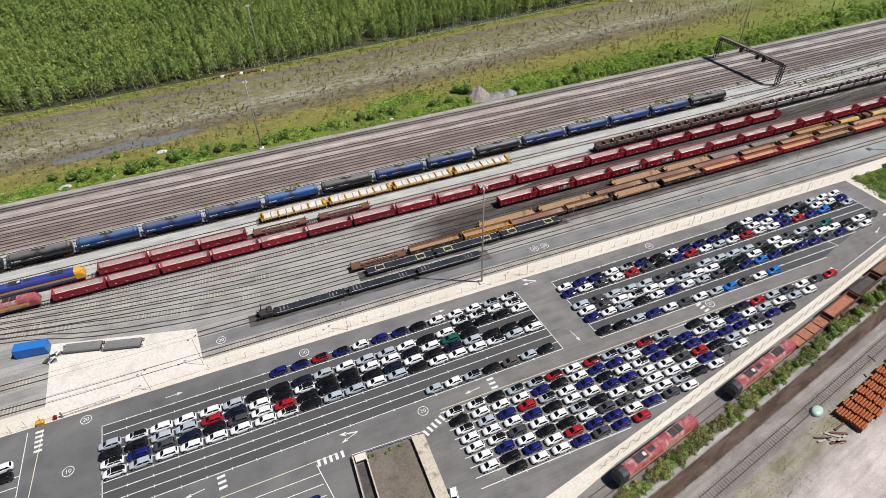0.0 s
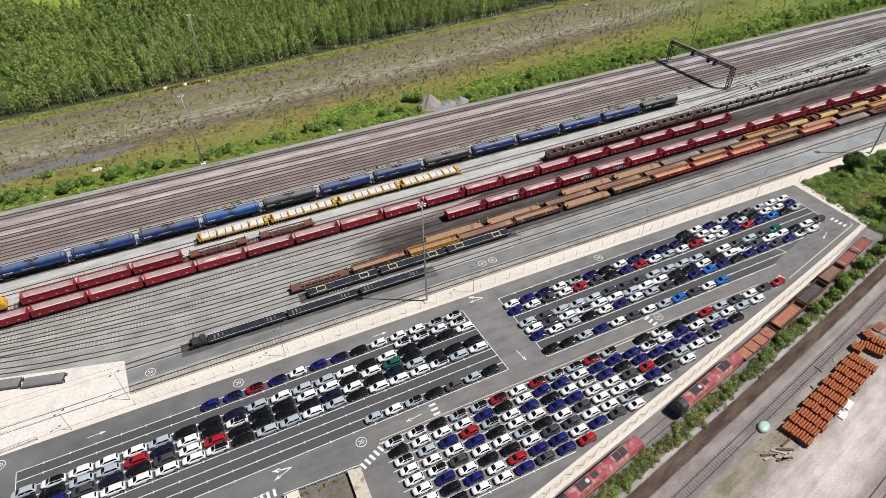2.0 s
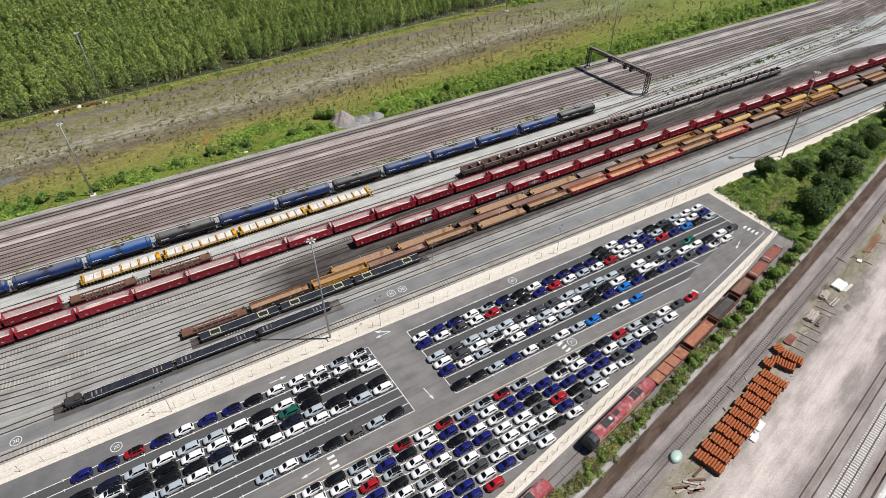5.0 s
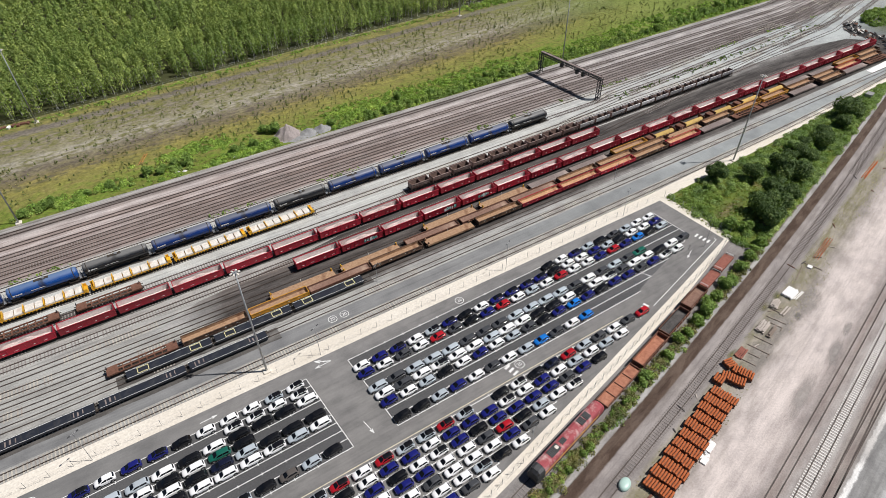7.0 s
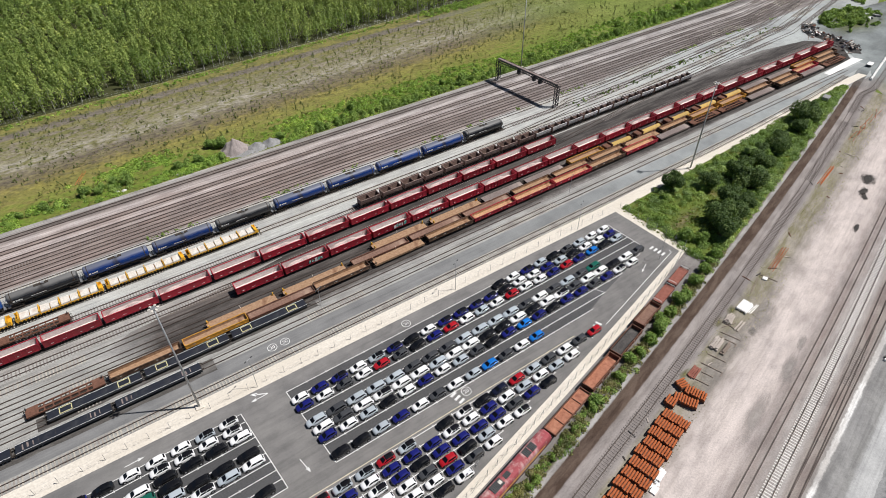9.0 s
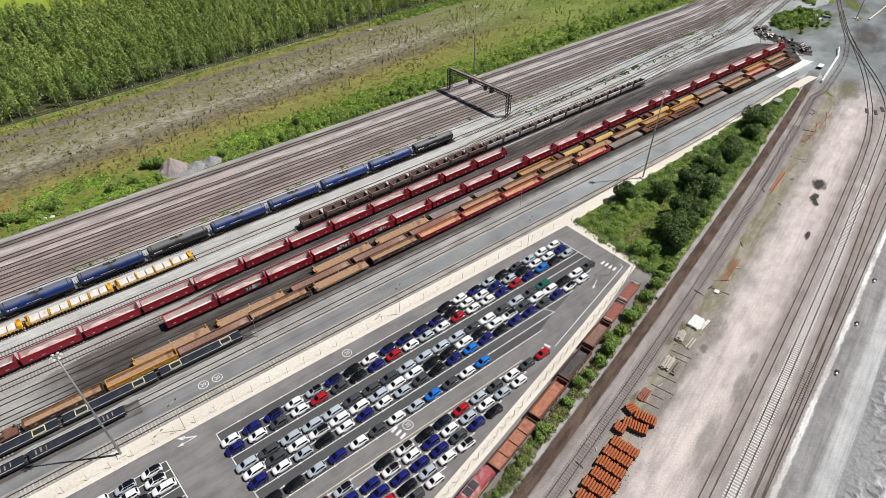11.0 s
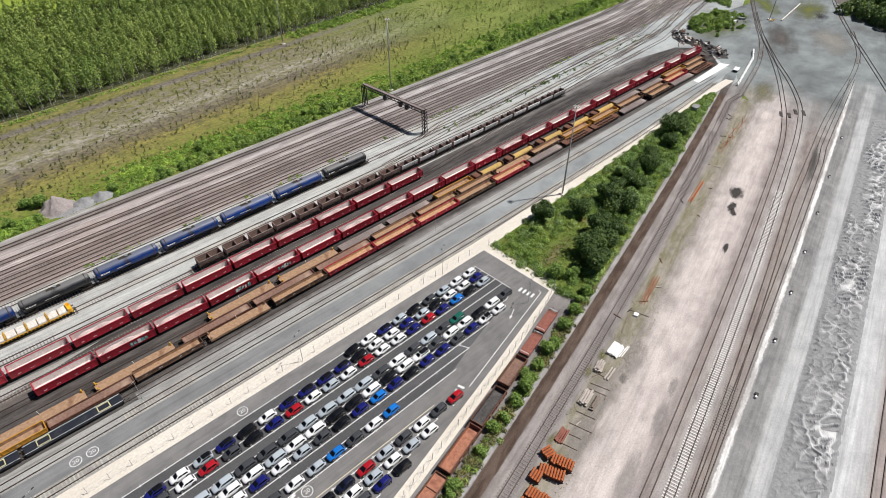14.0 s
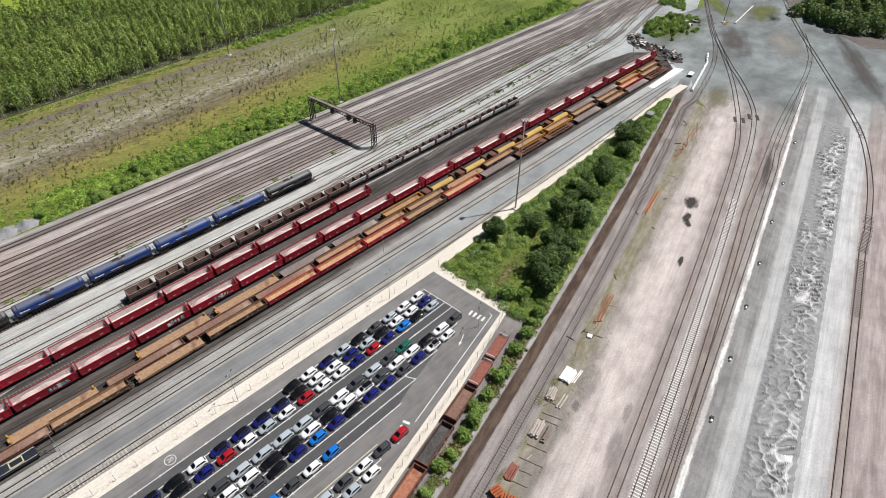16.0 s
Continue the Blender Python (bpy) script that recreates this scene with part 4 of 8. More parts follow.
for k, y in enumerate((159.7, 162.9, 166.2, 169.7, 174.0, 180.2)):
    track([(-420, y), (330, y), (440, y + 14), (640, y + 75)], M_SLEEPER_BROWN, "running line with rust-brown rails and sleepers", only=patchy(k * 2.3 + 80, -0.1 if k in (1, 2) else 0.15))
track(bend((-420, 112), (-140, 104.0), (-60, 100.2), (-20, 99.9), (60, 100.0), (160, 100.0), (240, 100.9), (305, 104.6)), M_SLEEPER, "single line between the service road and the concrete verge", z=0.05, only=lambda x, y, p=patchy(9.0, -0.45): p(x, y) and not on_pad(x, y))
track([(x, east_line(siding_c(x), x)) for x in np.arange(-60, 166, 6.0)], M_SLEEPER_DULL, "overgrown siding with brown rails", only=patchy(7.3, 0.25))
track([(x, east_line(40.5 + min(1.0, max(0.0, (x - 190) / 100)), x)) for x in np.arange(-60, 300, 6.0)] + bend((302, 92.6), (318, 96.6), (336.1, 101.6), (350, 107.0), (363.1, 113.3), (384.7, 125.8), (413, 141.4), (450, 161), (520, 198)), M_SLEEPER_OLD, "single branch line on old ballast", only=patchy(3.3, -0.55))
track([(x, east_line(18.9, x)) for x in np.arange(-60, 262, 6.0)] + bend((264, 61.5), (282, 67.3), (299, 74.3), (312, 80.8), (325.5, 88.0), (340, 96.6), (355.3, 106.4), (372.4, 117.8), (396, 131.6)), M_SLEEPER_DULL, "eastern line with worn brown sleepers", only=patchy(4.3, 0.55))
track([(x, east_line(15.2, x)) for x in np.arange(-60, 262, 6.0)] + bend((264, 57.8), (286, 64.2), (305.4, 71.2), (318, 78.2), (330.3, 86.8), (342, 96.1), (354.6, 105.4), (366, 113.4)), M_SLEEPER_WHITE, "eastern line on new white concrete sleepers", only=lambda x, y: x < 250)
track([(x, east_line(11.4, x)) for x in np.arange(-60, 250, 6.0)] + bend((256, 51.2), (280, 56.6), (303.7, 61.9), (330, 66.6), (352, 70.2), (370, 74.4), (384, 79.3), (404, 89.0)), M_SLEEPER_DULL, "eastern line with dusty half-buried sleepers", only=patchy(5.3, 0.55))
track([(x, haul_line(31.6, x)) for x in np.arange(-60, 282, 6.0)] + bend((286, 55.3), (306, 59.6), (326, 63.8), (349, 68.9)), None, "rails beside the white limestone verge")
track([(x, haul_line(4.6, x)) for x in np.arange(-60, 256, 6.0)] + bend((262, 21.2), (284, 26.6), (303, 32.8), (320, 39.8), (336, 48.6), (352.3, 58.4), (378.7, 74.6), (406.2, 91.6), (438.6, 109.6), (480, 130), (560, 168)), M_SLEEPER_BROWN, "outer line with rusty rails", only=patchy(6.3, 0.1))


# darker asphalt under the parking bays
sheet("bay_surface_a", M_ASPHALT_DARK, [(-40.4, 88.8), (-39.8, 69.0), (54.9, 70.8), (53.2, 90.6)], 0.049, "dark asphalt under marked parking lanes", "car park")
sheet("bay_surface_b", M_ASPHALT_DARK, [(62.8, 90.4), (64.2, 70.4), (131, 71.3), (138.3, 73.5), (147, 75.8), (155.5, 78.1), (159, 80.5), (158.2, 91.5)], 0.049, "dark asphalt under marked parking lanes", "car park")
sheet("bay_surface_c", M_ASPHALT, [(23.6, 65.7), (24.8, 48.4), (58, 48.6), (76, 53.0), (94, 57.4), (112, 61.8), (124, 64.4), (124, 66.9)], 0.049, "grey asphalt under marked parking lanes", "car park")

# ---- car park markings ----
LINES = Shape()


def stripe(x0, y0, x1, y1, w=0.16, s=None, z=0.06):
    d = math.hypot(x1 - x0, y1 - y0)
    nx, ny = -(y1 - y0) / d * w / 2, (x1 - x0) / d * w / 2
    (s or LINES).quad((x0 - nx, y0 - ny, z), (x1 - nx, y1 - ny, z), (x1 + nx, y1 + ny, z), (x0 + nx, y0 + ny, z))


def lane_block(x_left, x_right, y_top, slope, lanes, pitch, ticks=4.6):
    """Parking lanes: lanes + 1 lines with small ticks; x_left and x_right are functions of the line's number."""
    for k in range(lanes + 1):
        a, b = x_left(k), x_right(k)
        ya, yb = y_top - k * pitch + slope * a, y_top - k * pitch + slope * b
        stripe(a, ya, b, yb)
        for i in range(1, int((b - a) / ticks)):
            x = a + i * ticks
            y = y_top - k * pitch + slope * x
            stripe(x, y - 0.32, x, y + 0.32, 0.13, z=0.064)


A_TOP, A_SLOPE = 89.6, 0.0193
B_TOP, B_SLOPE = 89.65, 0.012
C_TOP, C_SLOPE = 65.45, 0.012
lane_block(lambda k: -40.4 + 0.05 * k, lambda k: 53.2 + 0.17 * k, A_TOP, A_SLOPE, 9, 2.2)
b_right = (158.2, 158.3, 158.4, 158.5, 158.8, 159.0, 155.5, 147.0, 138.3, 132)
lane_block(lambda k: 62.8 + 0.15 * k, lambda k: b_right[k], B_TOP, B_SLOPE, 9, 2.23)
c_right = (124, 122.0, 113, 104.0, 95.2, 86.4, 77.4, 68.2, 58)
lane_block(lambda k: 23.6 + 0.15 * k, lambda k: c_right[k] - 1, C_TOP, C_SLOPE, 8, 2.2)
for k in range(1, 8):
    y = C_TOP - k * 2.2 + C_SLOPE * c_right[k]
    stripe(c_right[k] - 1, y, c_right[k] - 1.6, y + 1.0)
for pts in (((-40.4, A_TOP + A_SLOPE * -40.4), (-39.6, A_TOP - 19.8 + A_SLOPE * -40)), ((53.2, A_TOP + 1.03), (54.8, A_TOP - 19.8 + 1.05)), ((62.8, B_TOP + 0.75), (64.2, B_TOP - 20.1 + 0.77)), ((158.2, B_TOP + 1.9), (159, B_TOP - 11.2 + 1.9)), ((159, B_TOP - 11.2 + 1.9), (155.5, B_TOP - 13.4 + 1.87)), ((147, B_TOP - 15.6 + 1.76), (145.6, B_TOP - 13.4 + 1.75)), ((138.3, B_TOP - 17.9 + 1.66), (137, B_TOP - 15.6 + 1.64))):
    stripe(*pts[0], *pts[1])
# the left block
for k in range(7):
    stripe(-120, 82.0 - 2.25 * k, -54.5, 82.0 - 2.25 * k + 1.2)
stripe(-54.3, 93.0, -55.0, 60)
# lanes beside the enclosure
for y in (62.2, 59.9, 57.6):
    stripe(-30, y - 0.5, -1.6, y)
stripe(-2.0, 64.2, -0.4, 56.4)
# edge lines along the slanting side
stripe(131, east_line(58.6, 131), 163.4, east_line(58.6, 163.4))
stripe(163.4, east_line(58.6, 163.4), 163.6, 75.0)
solid("lane_markings", LINES, M_LINE, "white painted parking lane lines with ticks", "road marking", kind="structure")
ys = Shape()
stripe(24, 66.5, 122.5, 67.6, 0.16, ys)
stripe(-51.5, 92.6, -53.5, 60, 0.16, ys)
stripe(-26, 64.2, 2.0, 65.0, 0.16, ys)
solid("edge_line", ys, M_YLINE, "faded cream lane edge line", "road marking", kind="structure")


def crossing(x, y, turn, n=5, w=0.55, l=1.5, gap=1.15):
    """A row of short thick bars across a lane."""
    s = Shape()
    for i in range(n):
        cx = (i - (n - 1) / 2) * gap
        s.quad((cx - w / 2, -l / 2, 0.068), (cx + w / 2, -l / 2, 0.068), (cx + w / 2, l / 2, 0.068), (cx - w / 2, l / 2, 0.068))
    return solid("crossing_marking", s, M_LINE, "short white painted bars across the lane", "road marking", "crossing markings", "structure", pose(x, y, 0, 0, 0, turn))


def arrow(x, y, turn, forked=False):
    s = Shape()
    z = 0.068
    s.quad((-1.8, -0.08, z), (0.8, -0.08, z), (0.8, 0.08, z), (-1.8, 0.08, z))
    s.quad((0.6, -0.38, z), (1.8, 0, z), (0.6, 0.38, z))
    if forked:
        s.quad((-2.1, -0.1, z + 0.004), (0.2, -1.35, z + 0.004), (0.35, -1.15, z + 0.004), (-1.9, 0.1, z + 0.004))
        s.quad((-0.3, -1.5, z + 0.004), (1.3, -1.9, z + 0.004), (0.3, -0.75, z + 0.004))
    return solid("arrow_marking", s, M_LINE, "white painted direction arrow on asphalt", "road marking", "arrow markings", "structure", pose(x, y, 0, 0, 0, turn))


def roundel(x, y, turn, digits="20"):
    """A painted speed roundel: a ring and its number."""
    s = Shape()
    n = 28
    for i in range(n):
        a, b = i * math.tau / n, (i + 1) * math.tau / n
        s.quad(*[(r * math.cos(t), r * math.sin(t), 0.07) for r, t in ((0.96, a), (0.96, b), (1.1, b), (1.1, a))][::-1])
    o = solid("speed_roundel", s, M_LINE, "white painted speed roundel with the number " + digits, "road marking", "speed roundels", "structure", pose(x, y, 0, 0, 0, turn))
    c = bpy.data.curves.new("numerals", "FONT")
    c.body, c.size, c.align_x, c.align_y, c.extrude, c.offset = digits, 1.2, "CENTER", "CENTER", 0.002, 0.0
    t = new("numerals", c)
    t.data.materials.append(M_LINE)
    t.parent = o
    t.location = (0, 0, 0.072)
    return o


# ---- cars ----
def car_parts(L, H, W, tail):
    """Shapes of one car, nose towards -x: body, roof and panes."""
    h = L / 2
    sec = lambda x, w, z0, zb, zt: [(x, -w * 0.90, z0), (x, -w * 0.985, z0 + 0.10), (x, -w, z0 + 0.26), (x, -w * 0.985, zb - 0.12), (x, -w * 0.94, zb), (x, -w * 0.80, zt - 0.015), (x, -w * 0.4, zt + 0.015), (x, w * 0.4, zt + 0.015), (x, w * 0.80, zt - 0.015), (x, w * 0.94, zb), (x, w * 0.985, zb - 0.12), (x, w, z0 + 0.26), (x, w * 0.985, z0 + 0.10), (x, w * 0.90, z0)]
    st = ((0.0, 0.50, 0.34, 0.52, 0.56), (0.012, 0.66, 0.26, 0.60, 0.66), (0.045, 0.80, 0.22, 0.69, 0.78), (0.10, 0.90, 0.2, 0.77, 0.87), (0.18, 0.97, 0.2, 0.84, 0.94), (0.28, 1.0, 0.2, 0.89, 0.98), (0.5, 1.0, 0.2, 0.92, 1.0), (0.74, 1.0, 0.2, 0.95, 1.03), (0.86, 0.97, 0.2, 0.97, 1.04), (0.94, 0.90, 0.24, 0.96, 1.03), (0.98, 0.80, 0.28, 0.88, 0.95), (1.0, 0.64, 0.36, 0.74, 0.80))
    body = Shape().loft([sec(-h + f * L, w * W, z0, zb, zt) for f, w, z0, zb, zt in st])
    xa, xb = -h + 0.235 * L, h - 0.05
    ta, tb = xa + 0.80, xb - tail
    w0, w1 = 0.87 * W, 0.66 * W
    gr = lambda x0, x1, w, z, c: [(x0 + c, -w, z), (x1 - c, -w, z), (x1 - 0.3 * c, -w + 0.4 * c, z), (x1, -w + 1.3 * c, z), (x1, w - 1.3 * c, z), (x1 - 0.3 * c, w - 0.4 * c, z), (x1 - c, w, z), (x0 + c, w, z), (x0 + 0.3 * c, w - 0.4 * c, z), (x0, w - 1.3 * c, z), (x0, -w + 1.3 * c, z), (x0 + 0.3 * c, -w + 0.4 * c, z)]
    body.loft([gr(xa, xb, w0, 0.95, 0.16), gr(ta - 0.06, tb + 0.06, w1 + 0.02, H - 0.07, 0.2)])
    roof = Shape().loft([gr(ta - 0.05, tb + 0.10, w1 + 0.025, H - 0.085, 0.2), gr(ta + 0.03, tb + 0.03, w1 - 0.03, H - 0.02, 0.2), gr(ta + 0.25, tb - 0.16, w1 - 0.2, H + 0.015, 0.2)])
    lerp = lambda a, b, t: a + (b - a) * t
    out = 0.02
    zz = lambda t: lerp(0.95, H - 0.07, t)
    ws = Shape().quad(*[(lerp(xa, ta - 0.06, t) - out, y * lerp(w0 - 0.13, w1 - 0.09, t), zz(t) + out) for t, y in ((0.04, -1), (0.04, 1), (0.97, 1), (0.97, -1))])
    rw = Shape().quad(*[(lerp(xb, tb + 0.06, t) + out, y * lerp(w0 - 0.18, w1 - 0.12, t), zz(t) + out) for t, y in ((0.3, 1), (0.3, -1), (0.94, -1), (0.94, 1))])
    side = []
    for sgn in (-1, 1):
        w = Shape()
        y = lambda t: sgn * (lerp(w0, w1 + 0.02, t) + out)
        x = lambda f, t: lerp(lerp(xa + 0.16, ta + 0.12, t), lerp(xb - 0.26, tb - 0.1, t), f)
        for f0, f1 in ((0.0, 0.46), (0.49, 1.0)):
            q = [(x(f0, 0.12), y(0.12), zz(0.12)), (x(f1, 0.12), y(0.12), zz(0.12)), (x(f1, 0.92), y(0.92), zz(0.92)), (x(f0, 0.92), y(0.92), zz(0.92))]
            w.quad(*(q if sgn < 0 else q[::-1]))
        side.append(w)
    return body, roof, ws, rw, side


def wheel_mesh():
    s = Shape().tube((0, -0.1, 0), (0, 0.1, 0), 0.33, n=12)
    s.tube((0, -0.085, 0.02), (0, 0.085, 0.02), 0.42, n=12)
    n0 = len(s.f)
    s.tube((0, -0.108, 0), (0, 0.108, 0), 0.2, n=8)
    me = s.mesh("wheel")
    me.materials.append(M_TYRE)
    me.materials.append(M_RIM)
    for i in range(n0, len(me.polygons)):
        me.polygons[i].material_index = 1
    return me


CAR_COLOURS = {
    "w": ("white", (0.80, 0.80, 0.80)), "k": ("black", (0.006, 0.006, 0.007)), "n": ("very dark blue", (0.010, 0.013, 0.033)), "b": ("deep blue", (0.012, 0.015, 0.15)),
    "r": ("red", (0.42, 0.012, 0.02)), "s": ("silver blue", (0.46, 0.51, 0.55)), "g": ("dark grey", (0.065, 0.067, 0.072)), "e": ("emerald green", (0.012, 0.12, 0.085)),
    "u": ("bright azure", (0.012, 0.17, 0.58)), "t": ("bronze grey", (0.12, 0.105, 0.095)),
}
CAR_PAINT = {}
for key, (name, c) in CAR_COLOURS.items():
    CAR_PAINT[key] = paint("car_paint_" + name.replace(" ", "_"), c, 0.28 if key == "w" else 0.22, (0.2, 0.19, 0.17), 0.08, coat=0.35, metal=0.0 if key in "wk" else 0.15, vary=0.06)
WHEEL = wheel_mesh()
CAR_MESH = {}
for shape_key, (L, H, W, tail) in {"hatch": (3.72, 1.45, 0.82, 0.46), "estate": (4.26, 1.44, 0.845, 0.40)}.items():
    CAR_MESH[shape_key] = (L, W, car_parts(L, H, W, tail))
CAR_SHARED = {}
CARS = {}


def car(shape_key, code, m):
    """A parked car; a capital code has a black roof."""
    key = (shape_key, code)
    if key in CARS:
        return copy_thing(CARS[key], m)
    L, W, (body, roof, ws, rw, side) = CAR_MESH[shape_key]
    c = code.lower()
    kind = "hatchback" if shape_key == "hatch" else "estate car"
    label = f"{CAR_COLOURS[c][0]} {kind}" + (" with a black roof" if code.isupper() else "") + " parked in a marked lane"
    ob = thing("car", label, "car", "stored cars", m)
    shell = body.mesh("body", True)
    shell.set_sharp_from_angle(angle=radians(42))
    shell.materials.append(CAR_PAINT[c])
    shell.materials.append(M_TYRE)
    for p in shell.polygons:
        p.material_index = 1 if p.center.z < 0.28 else 0
    part("body", shell, CAR_PAINT[c], ob)
    part("roof", roof, CAR_PAINT["k" if code.isupper() else c], ob, "black roof" if code.isupper() else "")
    if shape_key not in CAR_SHARED:
        CAR_SHARED[shape_key] = [x.mesh(n) for x, n in ((ws, "windscreen"), (rw, "rear_window"), (side[0], "side_window"), (side[1], "side_window"))]
    for me, n in zip(CAR_SHARED[shape_key], ("windscreen", "rear_window", "side_window", "side_window")):
        part(n, me, M_GLASS, ob, "dark tinted glass")
    for sx in (-1, 1):
        for sy in (-1, 1):
            wob = part("wheel", WHEEL, M_TYRE, ob)
            wob.location = (sx * (L / 2 - 0.72) + 0.02, sy * (W - 0.085), 0.33)
    CARS[key] = ob
    return ob


rng_cars = random.Random(11)


def fill_lane(codes, x0, pitch, y_of, shape_key):
    for i, code in enumerate(codes):
        if code != ".":
            x = x0 + i * pitch + rng_cars.uniform(-0.12, 0.12)
            car(shape_key, code, pose(x, y_of(x) + rng_cars.uniform(-0.08, 0.08), 0.06, 0, 0, rng_cars.uniform(-1.2, 1.2) + 0.9))


def lane_y(top, slope, pitch, k):
    return lambda x: top - (k + 0.5) * pitch + slope * x


for k, codes, x0, pitch, shape_key in (
    (0, "bBRBwbBkwwwSW", -4.9, 4.6, "hatch"), (1, "WWwW", 36.6, 4.57, "hatch"),
    (2, "sWwwwskknswsswkwkkkw", -38.5, 4.72, "estate"), (3, "kkssrnwkWkkwwkwek", -38.4, 4.73, "estate"),
    (4, "WbgnkgwrkkkknwknskkK", -38.0, 4.69, "estate"), (5, "WswwwwwWksswskwwwWsw", -37.6, 4.68, "estate"), (8, "swSktsk", 24.4, 4.45, "hatch"),
):
    fill_lane(codes, x0, pitch, lane_y(A_TOP, A_SLOPE, 2.2, k), shape_key)
for k, codes, x0, pitch, shape_key in (
    (0, "kwBskgsww", 118.4, 4.55, "hatch"), (1, "wbBwSBkwBBBBkwwbskwwb", 64.4, 4.53, "hatch"), (2, "bwgwrgkbrwswrwwbrbuks", 64.5, 4.53, "hatch"),
    (4, "sgsssgggssssgwgsge", 65.0, 4.53, "estate"), (5, "wgwWwwswwkkwkwWgwwkwg", 65.4, 4.53, "estate"), (6, "bwskwbwsgkbubkbbgbWw", 65.3, 4.53, "hatch"), (8, "kksbwgwsugwu", 65.8, 4.48, "hatch"),
):
    fill_lane(codes, x0, pitch, lane_y(B_TOP, B_SLOPE, 2.23, k), shape_key)
for k, (codes, x0) in enumerate((("WWkSSRwRSSRS.kWknrsgwgr", 26.4), ("kwwwbkwbbwbbbWwbwswsw", 26.4), ("WsbrSwbkwWbkbbbbgbk", 26.8), ("wwwbkwwbbwwgrkswW", 26.9), ("wWgwwSkwgwwwbgw", 27.0), ("wbwkkwggwwSkw", 27.6), ("wkbwrbbwbgw", 27.9), (".kwwbgbr", 28.2))):
    fill_lane(codes, x0, 4.56, lane_y(C_TOP, C_SLOPE, 2.2, k), "hatch")
for x, y, code, turn in ((-57.5, 85.6, "w", 4), (-57.2, 83.2, "k", 4), (-62.5, 84.6, "e", 4), (-4.5, 57.0, "b", 2), (-9.6, 56.2, "k", 2), (19.5, 48.3, "w", 78)):
    car("hatch", code, pose(x, y, 0.06, 0, 0, turn))
for x, y, turn, d in ((-15.7, 102.9, 2, "20"), (1.2, 91.9, 2, "20"), (65.0, 103.3, 2, "20"), (68.0, 103.3, 2, "20"), (-43.5, 91.8, 2, "20"), (-46.0, 80.7, 2, "10"), (93.2, 92.4, 2, "20"), (20.6, 67.6, 2, "20"), (93.6, 69.4, 2, "20")):
    roundel(x, y, turn, d)
for x, y, turn, n in ((-52.0, 90.0, 92, 5), (0.8, 64.4, 2, 5), (22.0, 63.9, 26, 6), (36.4, 68.4, 92, 3), (91.2, 69.1, 105, 3), (160.8, 76.5, 100, 4), (127.5, 66.4, 20, 5), (-19, 67.4, 95, 3)):
    crossing(x, y, turn, n)
for x, y, turn, f in ((-26.5, 91.2, 2, False), (33.1, 91.9, 2, False), (57.6, 92.2, 182, True), (59.2, 73.0, -80, False), (31.8, 68.3, 186, False), (103.0, 71.5, 190, False), (152.8, 74.0, 205, False), (5.2, 67.4, 200, True), (-23.9, 67.0, 188, False)):
    arrow(x, y, turn, f)


# ---- rolling stock ----
def wheelset(parent, x, r=0.42):
    s = Shape()
    for y in (-0.75, 0.75):
        s.tube((0, y - 0.06, 0), (0, y + 0.06, 0), r, n=10)
    s.tube((0, -0.95, 0), (0, 0.95, 0), 0.09, n=6)
    o = part("wheelset", s, M_UNDER, parent)
    o.location = (x, 0, r)
    return o


def bogie(parent, x, base=1.9):
    s = Shape()
    for y in (-0.98, 0.98):
        s.box(-base / 2 - 0.35, base / 2 + 0.35, y - 0.09, y + 0.09, 0.36, 0.62)
    s.box(-0.25, 0.25, -0.98, 0.98, 0.4, 0.7)
    o = part("bogie", s, M_UNDER, parent)
    o.location = (x, 0, 0)
    for sx in (-1, 1):
        wheelset(o, sx * base / 2)
    return o


def frame_and_gear(ob, L, z=0.95, two_axle=False, width=1.15):
    u = Shape()
    for y in (-0.5, 0.5):
        u.box(-L / 2 + 0.35, L / 2 - 0.35, y - 0.12, y + 0.12, z - 0.38, z - 0.02)
    for k in range(7):
        x = -L / 2 + 0.5 + k * (L - 1.0) / 6
        u.box(x - 0.09, x + 0.09, -width, width, z - 0.26, z - 0.01)
    part("underframe", u, M_UNDER, ob)
    for sx in (-1, 1):
        part("headstock", Shape().box(*sorted((sx * (L / 2 - 0.42), sx * (L / 2 - 0.24))), -1.15, 1.15, z - 0.35, z + 0.02), M_UNDER, ob)
        for y in (-0.87, 0.87):
            rings = [[(sx * (L / 2 + d), y + r * math.cos(t * math.tau / 8), z - 0.12 + r * math.sin(t * math.tau / 8)) for t in range(8)] for d, r in ((-0.26, 0.1), (0.06, 0.1), (0.07, 0.22), (0.14, 0.22))]
            part("buffer", Shape().loft(rings), M_UNDER, ob)
        if two_axle:
            wheelset(ob, sx * (L / 2 - 1.9), 0.46)
        else:
            bogie(ob, sx * (L / 2 - 2.0))
    return ob


